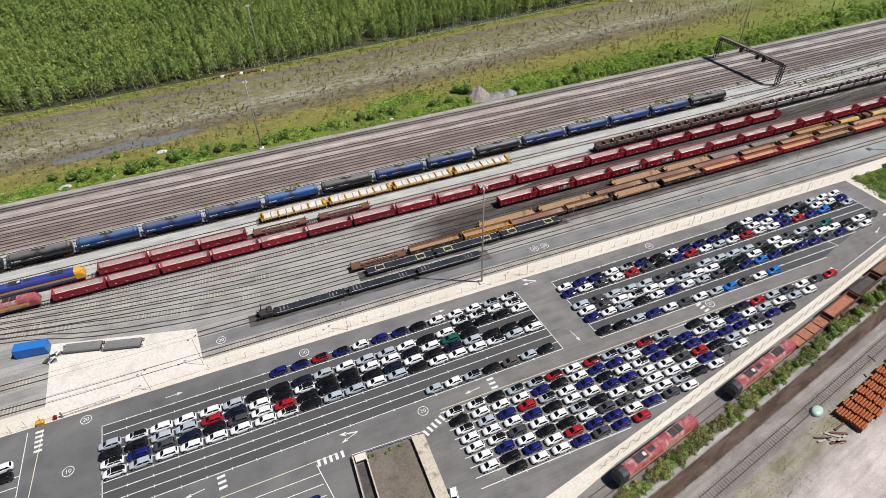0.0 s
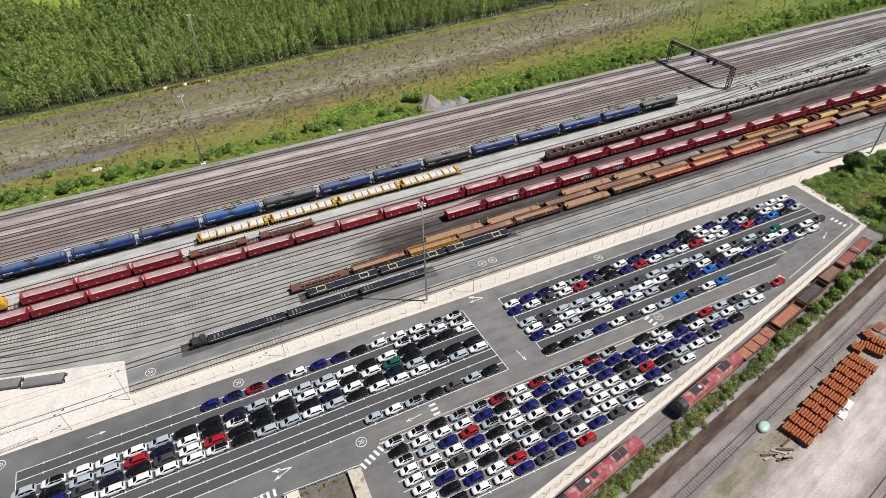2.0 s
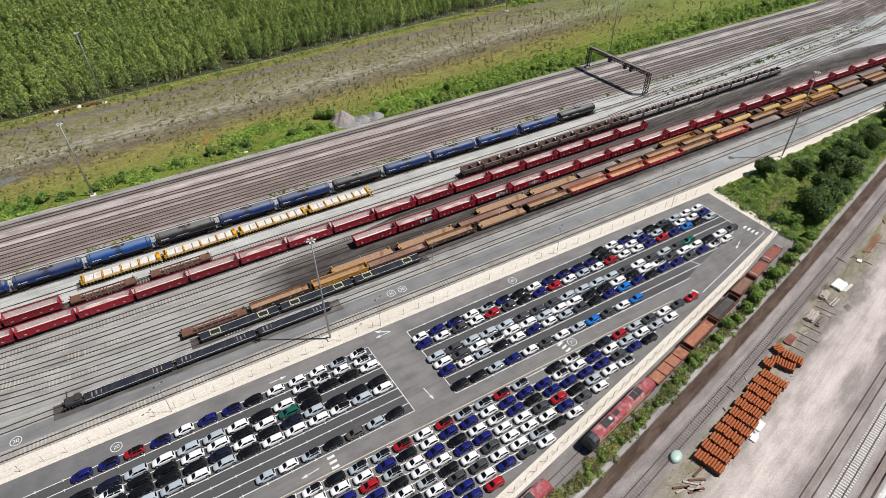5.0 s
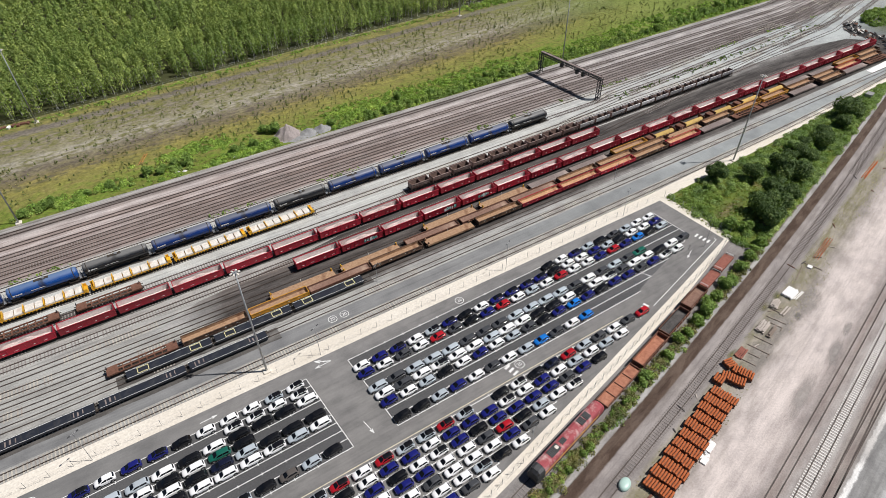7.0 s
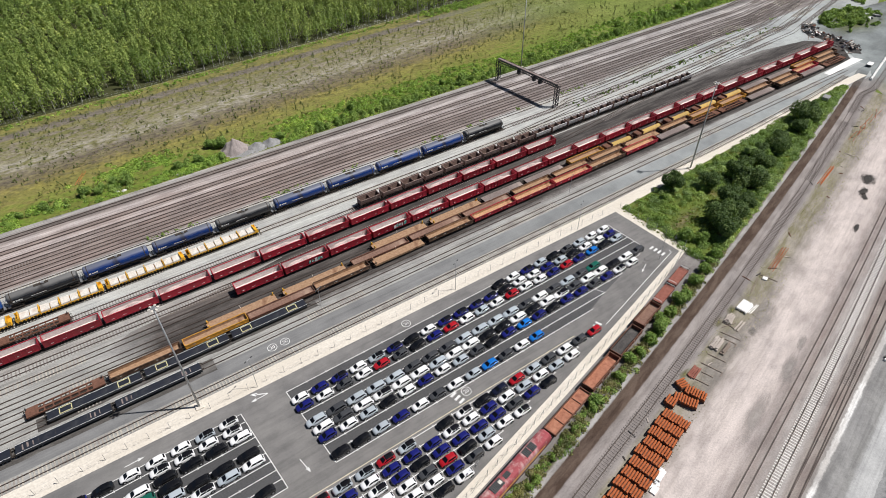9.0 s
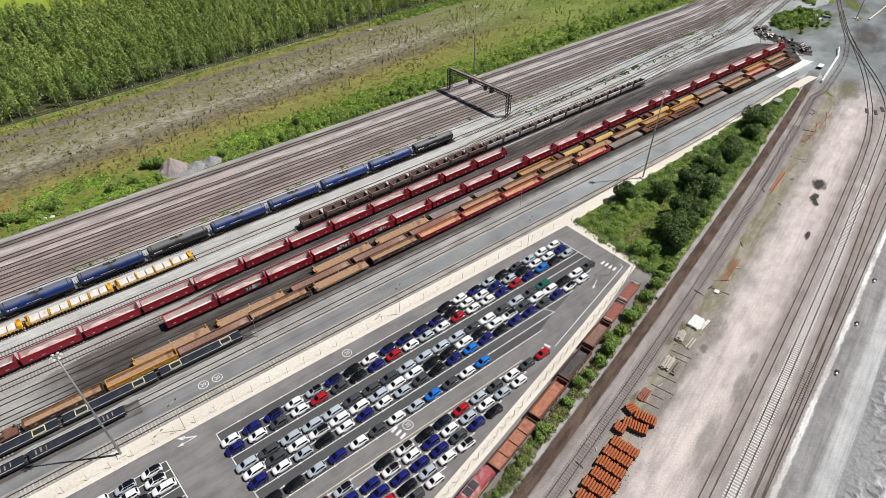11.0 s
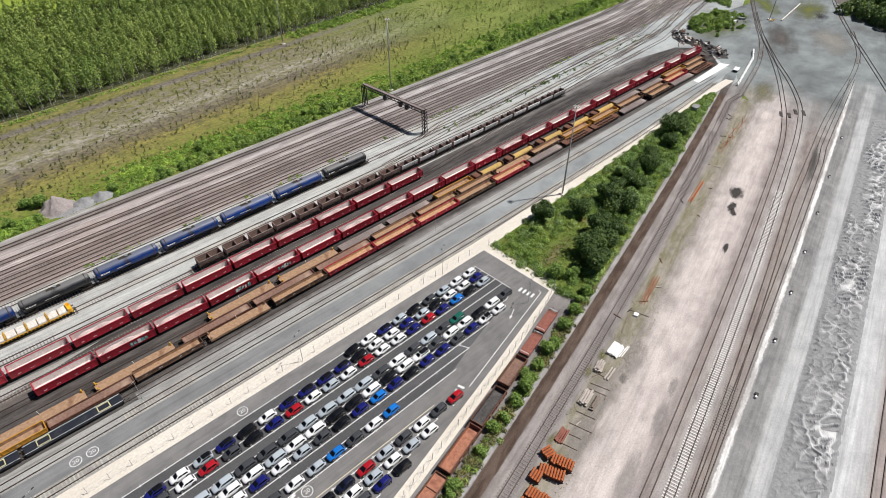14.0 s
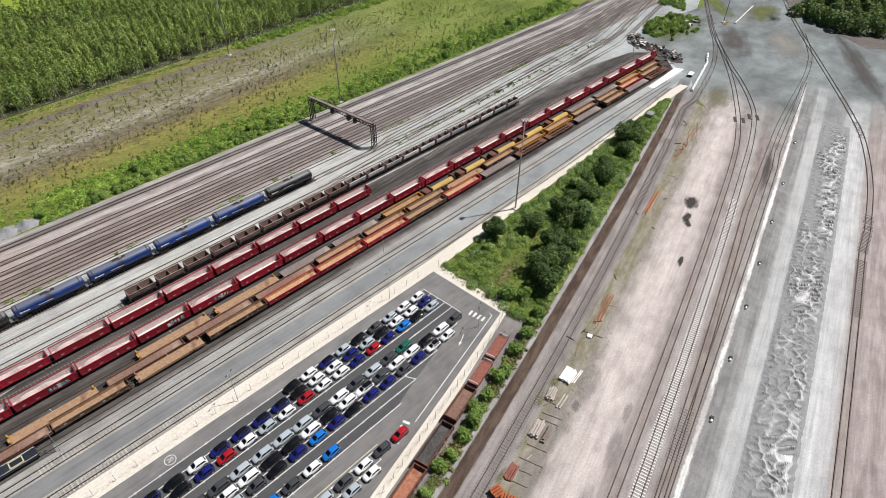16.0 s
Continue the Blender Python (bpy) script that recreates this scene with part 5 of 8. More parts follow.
def open_wagon(name, label, L, wall, inside, z0=1.0, z1=2.85, w=1.25, ribs=10, load=None, two_axle=False, slope_end=False, rail=None):
    """An open box wagon with ribbed sides, thick rims and ends."""
    ob = thing(name, label, "freight wagon", "stored wagons")
    frame_and_gear(ob, L, z0, two_axle)
    h = L / 2 - 0.25
    part("floor", Shape().box(-h, h, -w + 0.06, w - 0.06, z0, z0 + 0.12), inside, ob, "dusty floor")
    for sy in (-1, 1):
        s = Shape().box(-h, h, *sorted((sy * (w - 0.07), sy * w)), z0 - 0.08, z1)
        s.box(-h - 0.02, h + 0.02, *sorted((sy * (w - 0.1), sy * (w + 0.07))), z1 - 0.1, z1 + 0.04)
        s.box(-h - 0.02, h + 0.02, *sorted((sy * w, sy * (w + 0.06))), z0 - 0.12, z0 + 0.06)
        for k in range(ribs + 1):
            x = -h + 0.07 + k * (2 * h - 0.14) / ribs
            s.box(x - 0.07, x + 0.07, *sorted((sy * (w - 0.01), sy * (w + 0.1))), z0 - 0.1, z1 - 0.05)
        plain_faces = len(s.f)
        for x, a, b in ((-h * 0.72, 0.55, 0.16), (-h * 0.30, 0.8, 0.1), (h * 0.28, 0.35, 0.2), (h * 0.66, 0.7, 0.12)):
            s.box(x - a / 2, x + a / 2, *sorted((sy * w, sy * (w + 0.014))), z0 + 0.35, z0 + 0.35 + b)
        mark_faces = len(s.f)
        s.box(-h + 0.05, h - 0.05, *sorted((sy * (w - 0.085), sy * (w - 0.071))), z0 + 0.1, z1 - 0.1)
        panel = part("side", s, wall, ob)
        panel.data.materials.append(M_WHITEEDGE)
        panel.data.materials.append(inside)
        for p in panel.data.polygons[plain_faces:]:
            p.material_index = 1 if p.index < mark_faces else 2
    for sx in (-1, 1):
        s = Shape().box(*sorted((sx * (h - 0.08), sx * h)), -w + 0.07, w - 0.07, z0 - 0.05, z1)
        s.box(*sorted((sx * (h - 0.1), sx * (h + 0.06))), -w, w, z1 - 0.1, z1 + 0.045)
        for y in (-0.8, 0, 0.8):
            s.box(*sorted((sx * h, sx * (h + 0.09))), y - 0.07, y + 0.07, z0, z1 - 0.05)
        part("end", s, wall, ob)
    if load:
        mound(ob, h - 0.4, w - 0.12, z0 + 0.1, load, seed=L, top=1.25)
    return ob


def mound(parent, hx, hy, z, mat, seed=0.0, top=0.9):
    """A heaped load with an uneven crest."""
    s = Shape()
    nx, ny = 18, 6
    for i in range(nx + 1):
        for j in range(ny + 1):
            u, v = i / nx * 2 - 1, j / ny * 2 - 1
            e = (1 - abs(v) ** 3) * (1 - abs(u) ** 6) * (1.0 + 0.55 * v)
            s.v.append((u * hx, v * hy, z + e * (0.45 * top + 0.9 * top * max(0, 0.35 + noise.noise(Vector((u * hx * 0.35, seed, v)))))))
    s.f = [(i * (ny + 1) + j, (i + 1) * (ny + 1) + j, (i + 1) * (ny + 1) + j + 1, i * (ny + 1) + j + 1) for i in range(nx) for j in range(ny)]
    return part("load", s, mat, parent, "heaped pale stone load")


def tank_wagon(colour, label, L=16.5):
    ob = thing("tank_wagon", label, "tank wagon", "tank train")
    frame_and_gear(ob, L, 1.05)
    r, zc, h = 1.45, 2.5, L / 2 - 0.5
    n = 24
    rings = []
    for x, k in ((-h, 0.15), (-h + 0.05, 0.55), (-h + 0.17, 0.83), (-h + 0.38, 0.97), (-h + 0.6, 1.0), (0, 1.0), (h - 0.6, 1.0), (h - 0.38, 0.97), (h - 0.17, 0.83), (h - 0.05, 0.55), (h, 0.15)):
        rings.append([(x, r * k * math.cos(t * math.tau / n), zc + r * k * math.sin(t * math.tau / n)) for t in range(n)])
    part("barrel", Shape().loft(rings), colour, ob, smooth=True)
    mark = Shape()
    for x0, x1, z0, z1 in ((-h + 1.1, -h + 1.55, 2.35, 2.7), (-h + 1.75, -h + 2.15, 2.38, 2.66), (-h + 2.25, -h + 2.65, 2.38, 2.66), (-h + 2.75, -h + 3.15, 2.38, 2.66), (-h + 5.0, -h + 8.2, 2.44, 2.54)):
        mark.box(x0, x1, -r - 0.012, -r + 0.05, z0, z1)
    part("marking", mark, M_WHITEEDGE, ob, "white painted marking")
    for sx in (-1, 1):
        part("end_band", Shape().tube((sx * (h - 1.0) - 0.1, 0, zc), (sx * (h - 1.0) + 0.1, 0, zc), r + 0.015, n=24), M_UNDER, ob)
    top = Shape()
    top.box(-1.6, 1.6, -0.42, 0.42, zc + r - 0.04, zc + r + 0.05)
    part("walkway", top, M_UNDER, ob)
    part("manway", Shape().tube((0.4, 0, zc + r - 0.1), (0.4, 0, zc + r + 0.32), 0.38, n=12), M_STEEL, ob)
    for sx in (-1, 1):
        e = Shape()
        e.box(*sorted((sx * (h - 0.2), sx * (h + 0.35))), -1.15, 1.15, 0.95, 1.1)
        for y in (-0.95, 0.95):
            e.bar((sx * (h + 0.3), y, 1.05), (sx * (h + 0.3), y, 2.3), 0.07)
        e.bar((sx * (h + 0.3), -0.95, 2.3), (sx * (h + 0.3), 0.95, 2.3), 0.07)
        part("saddle", Shape().box(*sorted((sx * (h - 2.2), sx * (h - 0.5))), -1.0, 1.0, 1.0, 1.45), M_UNDER, ob)
        part("end_platform", e, M_STEEL, ob, "pale end platform with rail")
    return ob


def panel_wagon(L=19.5):
    ob = thing("panel_wagon", "yellow flat wagon carrying four bays of pale trays", "freight wagon", "yellow wagons")
    frame_and_gear(ob, L, 1.0)
    h = L / 2 - 0.3
    d = Shape().box(-h, h, -1.3, 1.3, 0.95, 1.12)
    for sy in (-1, 1):
        for k in range(24):
            x = -h + 0.3 + k * (2 * h - 0.6) / 23
            d.box(x - 0.1, x + 0.1, *sorted((sy * 1.3, sy * 1.38)), 0.7, 1.1)
    part("deck", d, M_YELLOW, ob)
    bay = (2 * h - 1.6) / 4
    for i in range(4):
        x0 = -h + 0.8 + i * bay
        for j in range(2):
            a = x0 + 0.12 + j * (bay - 0.1) / 2
            b = a + (bay - 0.5) / 2
            t = Shape().box(a, b, -1.22, 1.22, 1.14, 1.5)
            t.box(a + 0.05, b - 0.05, -1.15, 1.15, 1.5, 1.58, 0.03)
            part("tray", t, M_PANEL, ob, "dusty pale tray")
    for i in range(5):
        x = -h + 0.75 + i * bay
        b = Shape().box(x - 0.14, x + 0.06, -1.33, 1.33, 1.1, 1.95 if i not in (0, 4) else 2.1)
        if i in (0, 4):
            o = -0.75 if i == 0 else 0.7
            b.box(*sorted((x, x + o)), -1.3, -1.15, 1.1, 1.9)
            b.box(*sorted((x, x + o)), 1.15, 1.3, 1.1, 1.9)
        part("bulkhead", b, M_YELLOW, ob)
    return ob


def skeleton_wagon(L, mat, label):
    ob = thing("skeleton_wagon", label, "freight wagon", "stored wagons")
    frame_and_gear(ob, L, 0.98)
    h = L / 2 - 0.3
    s = Shape()
    for y in (-1.15, 1.15):
        s.box(-h, h, y - 0.1, y + 0.1, 0.95, 1.25)
    s.box(-h, h, -0.18, 0.18, 0.95, 1.22)
    n = int(L / 1.6)
    for k in range(n + 1):
        x = -h + 0.1 + k * (2 * h - 0.2) / n
        s.box(x - 0.12, x + 0.12, -1.15, 1.15, 1.0, 1.2)
    part("side_frame", s, mat, ob)
    for sx in (-1, 1):
        part("end_deck", Shape().box(*sorted((sx * (h - 2.3), sx * h)), -1.25, 1.25, 1.2, 1.3), mat, ob)
        part("hand_brake", Shape().bar((sx * (h - 0.2), 0.7, 1.3), (sx * (h - 0.2), 0.7, 1.9), 0.08).tube((sx * (h - 0.3), 0.7, 1.85), (sx * (h - 0.1), 0.7, 1.85), 0.22, n=10), M_DARKSTEEL, ob)
    return ob


def flat_wagon(L, mat, label, edge=None, frames=False, brackets=None, walls=0.0):
    ob = thing("flat_wagon", label, "flat wagon", "stored wagons")
    frame_and_gear(ob, L, 1.0)
    h = L / 2 - 0.3
    part("deck", Shape().box(-h, h, -1.12, 1.12, 0.98, 1.16), mat, ob)
    for sy in (-1, 1):
        s = Shape().box(-h, h, *sorted((sy * 1.12, sy * 1.17)), 0.6, 1.2)
        for k in range(14):
            x = -h + 0.2 + k * (2 * h - 0.4) / 13
            s.box(x - 0.08, x + 0.08, *sorted((sy * 1.17, sy * 1.22)), 0.75, 1.15)
        part("side_sill", s, mat, ob)
        if edge:
            part("edge_strip", Shape().box(-h, h, *sorted((sy * 1.02, sy * 1.12)), 1.164, 1.185), edge, ob, "white painted edge")
    if frames:
        for x in (-h * 0.62, h * 0.62):
            f = Shape()
            for a in (-1.1, 1.1):
                f.box(x + a - 0.07, x + a + 0.07, -0.75, 0.75, 1.17, 1.24)
            for b in (-0.75, 0.75):
                f.box(x - 1.17, x + 1.17, b - 0.07, b + 0.07, 1.17, 1.24)
            part("marked_frame", f, M_YELLOWLINE, ob, "pale yellow rectangular frame")
    if brackets:
        for sx, y in ((-1, -0.85), (-1, 0.85), (1, 0.85)):
            b = Shape().box(sx * (h - 0.35) - 0.09, sx * (h - 0.35) + 0.09, y - 0.2, y + 0.2, 1.16, 1.95)
            b.bar((sx * (h - 0.35), y, 1.9), (sx * (h - 0.75), y, 1.2), 0.1)
            part("bracket", b, brackets, ob, "upright yellow bracket")
        part("stanchion", Shape().bar((0, 1.05, 1.16), (-0.12, 1.05, 2.2), 0.09), M_PANEL, ob, "pale slim stanchion")
    return ob


def hopper_wagon(shell, label, L=7.15):
    ob = thing("hopper_wagon", label, "hopper wagon", "hopper train")
    frame_and_gear(ob, L, 1.0, two_axle=True)
    h = L / 2 - 0.45
    w, z0, z1 = 1.25, 1.15, 2.75
    for sy in (-1, 1):
        s = Shape()
        s.loft([[(-h, sy * w * 0.72, z0), (h, sy * w * 0.72, z0), (h, sy * w * 0.66, z0), (-h, sy * w * 0.66, z0)], [(-h, sy * w, z0 + 0.8), (h, sy * w, z0 + 0.8), (h, sy * (w - 0.06), z0 + 0.8), (-h, sy * (w - 0.06), z0 + 0.8)], [(-h, sy * w, z1), (h, sy * w, z1), (h, sy * (w - 0.06), z1), (-h, sy * (w - 0.06), z1)]])
        for k in range(7):
            x = -h + 0.06 + k * (2 * h - 0.12) / 6
            s.box(x - 0.05, x + 0.05, *sorted((sy * w, sy * (w + 0.08))), z0 + 0.6, z1)
        s.box(-h, h, *sorted((sy * (w - 0.1), sy * (w + 0.1))), z1 - 0.06, z1 + 0.08)
        part("side", s, shell, ob)
    for x in (-h, 0, h):
        part("divider", Shape().box(x - 0.05, x + 0.05, -w + 0.07, w - 0.07, z0, z1 + 0.02), M_HOPPER, ob)
    for a, b in ((-h, 0), (0, h)):
        m = (a + b) / 2
        s = Shape()
        s.add([(a + 0.06, -w + 0.08, z1 - 0.5), (b - 0.06, -w + 0.08, z1 - 0.5), (b - 0.06, w - 0.08, z1 - 0.5), (a + 0.06, w - 0.08, z1 - 0.5), (m - 0.5, -0.5, z0 - 0.3), (m + 0.5, -0.5, z0 - 0.3), (m + 0.5, 0.5, z0 - 0.3), (m - 0.5, 0.5, z0 - 0.3)], [(0, 1, 5, 4), (1, 2, 6, 5), (2, 3, 7, 6), (3, 0, 4, 7), (4, 5, 6, 7)])
        part("hopper_chute", s, M_HOPIN, ob, "black sloping chute")
    return ob


def tipper_wagon(L=13.4):
    ob = thing("tipper_wagon", "dark red tipper wagon with a yellow rounded trough", "tipper wagon", "stored wagons")
    frame_and_gear(ob, L, 1.0)
    h = L / 2 - 0.3
    part("deck", Shape().box(-h, h, -1.25, 1.25, 0.98, 1.15), M_RUSTDARK, ob)
    n = 10
    rings = [[(x, -0.25 + 0.95 * math.cos(math.pi * t / n), 1.3 + 0.72 * math.sin(math.pi * t / n)) for t in range(n + 1)] for x in (-h + 3.0, h - 0.7)]
    part("trough", Shape().loft(rings), M_TROUGH, ob, "faded yellow rounded trough", smooth=False)
    part("end_house", Shape().box(-h + 0.3, -h + 2.5, -1.15, 1.15, 1.15, 2.0, 0.15), M_RUSTDARK, ob)
    for x in (-h + 2.9, h - 0.6):
        part("cradle", Shape().box(x - 0.12, x + 0.12, -1.28, 1.28, 1.15, 2.45), M_RUSTDARK, ob)
    return ob


def locomotive(body_mat, band_mat, cab_mat, label, L=21.3):
    ob = thing("locomotive", label, "locomotive", "stored locomotives")
    h = L / 2
    u = Shape().box(-h + 0.3, h - 0.3, -1.3, 1.3, 0.95, 1.2)
    u.box(-2.6, 2.6, -1.2, 1.2, 0.45, 0.95)
    part("underframe", u, M_UNDER, ob)
    sec = lambda x, zt, w: [(x, -w, 1.2), (x, -w, zt - 0.85), (x, -w * 0.82, zt - 0.28), (x, -w * 0.4, zt), (x, w * 0.4, zt), (x, w * 0.82, zt - 0.28), (x, w, zt - 0.85), (x, w, 1.2)]
    part("body", Shape().loft([sec(-h + 2.1, 3.75, 1.27), sec(h - 2.1, 3.75, 1.27)]), body_mat, ob)
    for sy in (-1, 1):
        part("band", Shape().box(-h + 2.2, h - 2.2, *sorted((sy * 1.27, sy * 1.285)), 1.75, 2.35), band_mat, ob, "contrasting painted band")
        part("sill", Shape().box(-h + 0.5, h - 0.5, *sorted((sy * 1.26, sy * 1.31)), 1.0, 1.22), M_UNDER, ob)
    for sx in (-1, 1):
        c = Shape().loft([sec(sx * (h - 2.1), 3.7, 1.26), sec(sx * (h - 0.75), 3.62, 1.22), [(sx * (h - 0.2), y, z) for _, y, z in sec(0, 3.0, 1.2)], [(sx * h, y, min(z, 2.0)) for _, y, z in sec(0, 3.0, 1.15)]])
        # west cab of the maroon engines is coloured dark for its shaded end
        part("cab", c, M_DARKSTEEL if sx < 0 and cab_mat is M_MAROON else cab_mat, ob)
        part("windscreen", Shape().quad((sx * (h - 0.2) + sx * 0.01, -1.0, 2.55), (sx * (h - 0.2) + sx * 0.01, 1.0, 2.55), (sx * (h - 0.62) + sx * 0.02, 0.95, 3.35), (sx * (h - 0.62) + sx * 0.02, -0.95, 3.35)), M_GLASS, ob, "dark cab glass")
        b = bogie(ob, sx * (h - 4.4), 3.4)
        wheelset(b, 0)
    for x0, x1, w in ((-h + 4.6, -h + 7.4, 0.95), (-2.6, -1.2, 0.6), (h - 7.4, h - 6.0, 0.95), (h - 5.8, h - 4.4, 0.95)):
        g = Shape().box(x0, x1, -w * 0.8, w * 0.8, 3.7, 3.83)
        for k in range(int((x1 - x0) / 0.35)):
            g.box(x0 + 0.1 + k * 0.35, x0 + 0.22 + k * 0.35, -w * 0.8 + 0.05, w * 0.8 - 0.05, 3.83, 3.88)
        part("roof_grille", g, M_DARKSTEEL, ob, "dark roof grille")
    part("exhaust", Shape().box(-4.2, -3.4, -0.4, 0.4, 3.72, 3.9, 0.08), M_PANEL, ob)
    return ob


M_YELLOWLINE = paint("pale_yellow_frame", (0.72, 0.66, 0.34), 0.5, (0.4, 0.34, 0.2), 0.5)


def string_of(make, first_x, y, pitch, count, z=0.2, flip=()):
    """Copies of one wagon along a straight track."""
    obs = []
    for i in range(count):
        m = pose(first_x + (i + 0.5) * pitch, y, z, 0, 0, 180 if i in flip else 0)
        if i == 0:
            make.matrix_basis = m
            obs.append(make)
        else:
            obs.append(copy_thing(make, m))
    return obs


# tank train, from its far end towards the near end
TANKS = {"G": (M_TANKGREY, "grimy grey tank wagon with a black underframe"), "B": (M_BLUE, "blue tank wagon, top painted grey for dust and sky sheen"), "K": (M_TANKGREY, "dark grey tank wagon, top painted pale for grime and sky sheen"), "U": (M_BRIGHTBLUE, "bright blue tank wagon, top painted pale for dust and sky sheen")}
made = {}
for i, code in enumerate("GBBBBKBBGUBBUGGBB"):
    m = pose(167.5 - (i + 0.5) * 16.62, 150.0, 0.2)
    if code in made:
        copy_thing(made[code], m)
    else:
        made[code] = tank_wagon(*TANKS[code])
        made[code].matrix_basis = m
string_of(panel_wagon(), -0.9, 144.0, 19.65, 4)
red_a = open_wagon("box_wagon", "maroon bogie box wagon with ribbed sides and pale dusty inside", 12.4, M_RED, M_REDLOAD, z1=2.75)
red_b = open_wagon("box_wagon", "maroon bogie box wagon heaped with pale stone", 12.4, M_RED, M_REDLOAD, z1=2.75, load=M_LOAD)
red_b.matrix_basis = pose(175.0 - 6.5 * 12.66, 132.1, 0.2)
red_a.matrix_basis = pose(175.0 - 0.5 * 12.66, 132.1, 0.2)
for i in range(1, 18):
    if i != 6:
        copy_thing(red_b if i in (2, 3, 4, 7, 9, 10, 13) else red_a, pose(175.0 - (i + 0.5) * 12.66, 132.1, 0.2))
for i in range(21):
    wagon = copy_thing(red_b if i in (1, 2, 4, 6, 7, 10, 11, 14, 17) else red_a, pose(63.9 + (i + 0.5) * 12.5, 123.9, 0.2))
    if i in (1, 3, 4):
        for j in range(5):
            a = 0.4 + j * 0.8 - 0.9 * (i == 4)
            part("graffiti", Shape().box(a, a + 0.4 + 0.1 * ((j * 7 + i) % 4), -1.37, -1.34, 1.2 + 0.1 * ((j + i) % 3), 2.1 + 0.12 * ((j * 2 + i) % 3)), M_GRAFFITI if (j + i) % 3 else M_WHITEEDGE, wagon, "teal and white spray paint")
for i in range(3):
    copy_thing(red_a, pose(-4.8 - (i + 0.5) * 12.66, 138.0, 0.2))
skel = skeleton_wagon(15.2, M_RUSTDARK, "dark rust-brown skeleton wagon with open frame")
skel.matrix_basis = pose(22.3, 138.0, 0.2)
for x, y in ((4.0, 138.0), (25.2, 113.9), (228.6, 113.8), (244.2, 113.8), (311, 113.8)):
    copy_thing(skel, pose(x, y, 0.2))
string_of(hopper_wagon(M_HOPPER, "rust-brown hopper wagon with dark empty bays"), 105.2, 138.0, 7.3, 9)
string_of(hopper_wagon(M_HOPPERPALE, "flaking white hopper wagon with rusty rims and dark empty bays"), 105.2 + 9 * 7.3, 138.0, 7.3, 11)

# dark flats beside the service road
navy = flat_wagon(18.4, M_NAVY, "dark blue-black flat wagon with white painted edges", M_WHITEEDGE, frames=True)
navy.matrix_basis = pose(67.6, 110.9, 0.2)
copy_thing(navy, pose(48.9, 110.9, 0.2))
copy_thing(navy, pose(30.2, 110.9, 0.2))
plain = flat_wagon(17.6, M_NAVY, "grimy black flat wagon with scuffed deck and pale edges", M_WHITEEDGE)
for x0, x1, y0, y1 in ((-7.4, -6.9, -0.7, 0.6), (-6.6, -5.9, -0.5, 0.7), (-5.6, -5.2, -0.6, 0.5), (4.6, 5.0, -0.6, 0.7), (5.3, 5.9, -0.7, 0.4), (6.3, 6.6, -0.5, 0.6)):
    part("chalked_panel", Shape().box(x0, x0 + 0.5 * (x1 - x0), y0, y1, 1.162, 1.172), M_GREYDECK, plain, "pale scuffed deck panel")
for k in range(4):
    part("deck_seam", Shape().box(-4.6 + k * 2.9, -4.5 + k * 2.9, -1.0, 1.0, 1.162, 1.2), M_DARKSTEEL, plain)
plain.matrix_basis = pose(41.7, 106.2, 0.2)
copy_thing(plain, pose(23.8, 106.2, 0.2))
copy_thing(plain, pose(5.9, 106.2, 0.2))
crane = thing("track_machine", "small black track machine coupled to the flat wagons", "rail machine", at=pose(-4.6, 106.3, 0.2))
frame_and_gear(crane, 4.6, 0.9, two_axle=True)
part("body", Shape().box(-1.7, 1.4, -1.0, 1.0, 0.95, 1.75, 0.12), M_DARKSTEEL, crane)
part("tool_box", Shape().box(0.2, 1.3, -0.9, 0.9, 1.75, 2.15, 0.08), M_UNDER, crane)
part("jib", Shape().bar((-1.2, 0.3, 1.7), (-0.9, 1.9, 2.5), 0.22).bar((-1.2, -0.3, 1.7), (-1.9, -0.9, 2.2), 0.16), M_DARKSTEEL, crane)

# brown and orange wagons
OR_BOX = open_wagon("low_sided_wagon", "sooty brown low-sided wagon with a sandy orange inside", 15.2, M_BARNBROWN, M_TANDECK, z1=1.95, w=1.14, ribs=13)
OR_BOX.matrix_basis = pose(87.8, 113.8, 0.2)
TAN_FLAT = flat_wagon(15.4, M_TANDECK, "sandy orange flat wagon with a centre stanchion", brackets=M_TANDECK)
TAN_FLAT.matrix_basis = pose(104.1, 113.8, 0.2)
TAN_LONG = flat_wagon(17.2, M_TANDECK, "long sandy orange flat wagon with yellow end brackets", brackets=M_YELLOW)
TAN_LONG.matrix_basis = pose(63.2, 116.5, 0.2)
BR_FLAT = open_wagon("low_sided_wagon", "maroon-brown low-edged wagon with a worn grey-brown deck", 16.8, M_RUSTDARK, M_BROWNFLAT, z1=1.5, w=1.14, ribs=10)
BR_FLAT.matrix_basis = pose(71.9, 113.8, 0.2)
YEL_BOX = open_wagon("low_sided_wagon", "yellow-orange low-sided wagon with a rusty floor", 14.8, M_AMBER, M_TANDECK, z1=1.95, w=1.14, ribs=13)
YEL_BOX.matrix_basis = pose(56.2, 113.8, 0.2)
RED_LOW = open_wagon("low_sided_wagon", "dark red low-sided wagon with an orange-brown floor", 15.2, M_RED, M_ORANGEIN, z1=1.95, w=1.14, ribs=13)
RED_LOW.matrix_basis = pose(135.4, 113.8, 0.2)
GREY_FLAT = flat_wagon(15.2, M_GREYDECK, "grey-brown flat wagon with an empty deck")
GREY_FLAT.matrix_basis = pose(212.2, 113.8, 0.2)
TIP = tipper_wagon()
TIP.matrix_basis = pose(191.0, 119.3, 0.2)
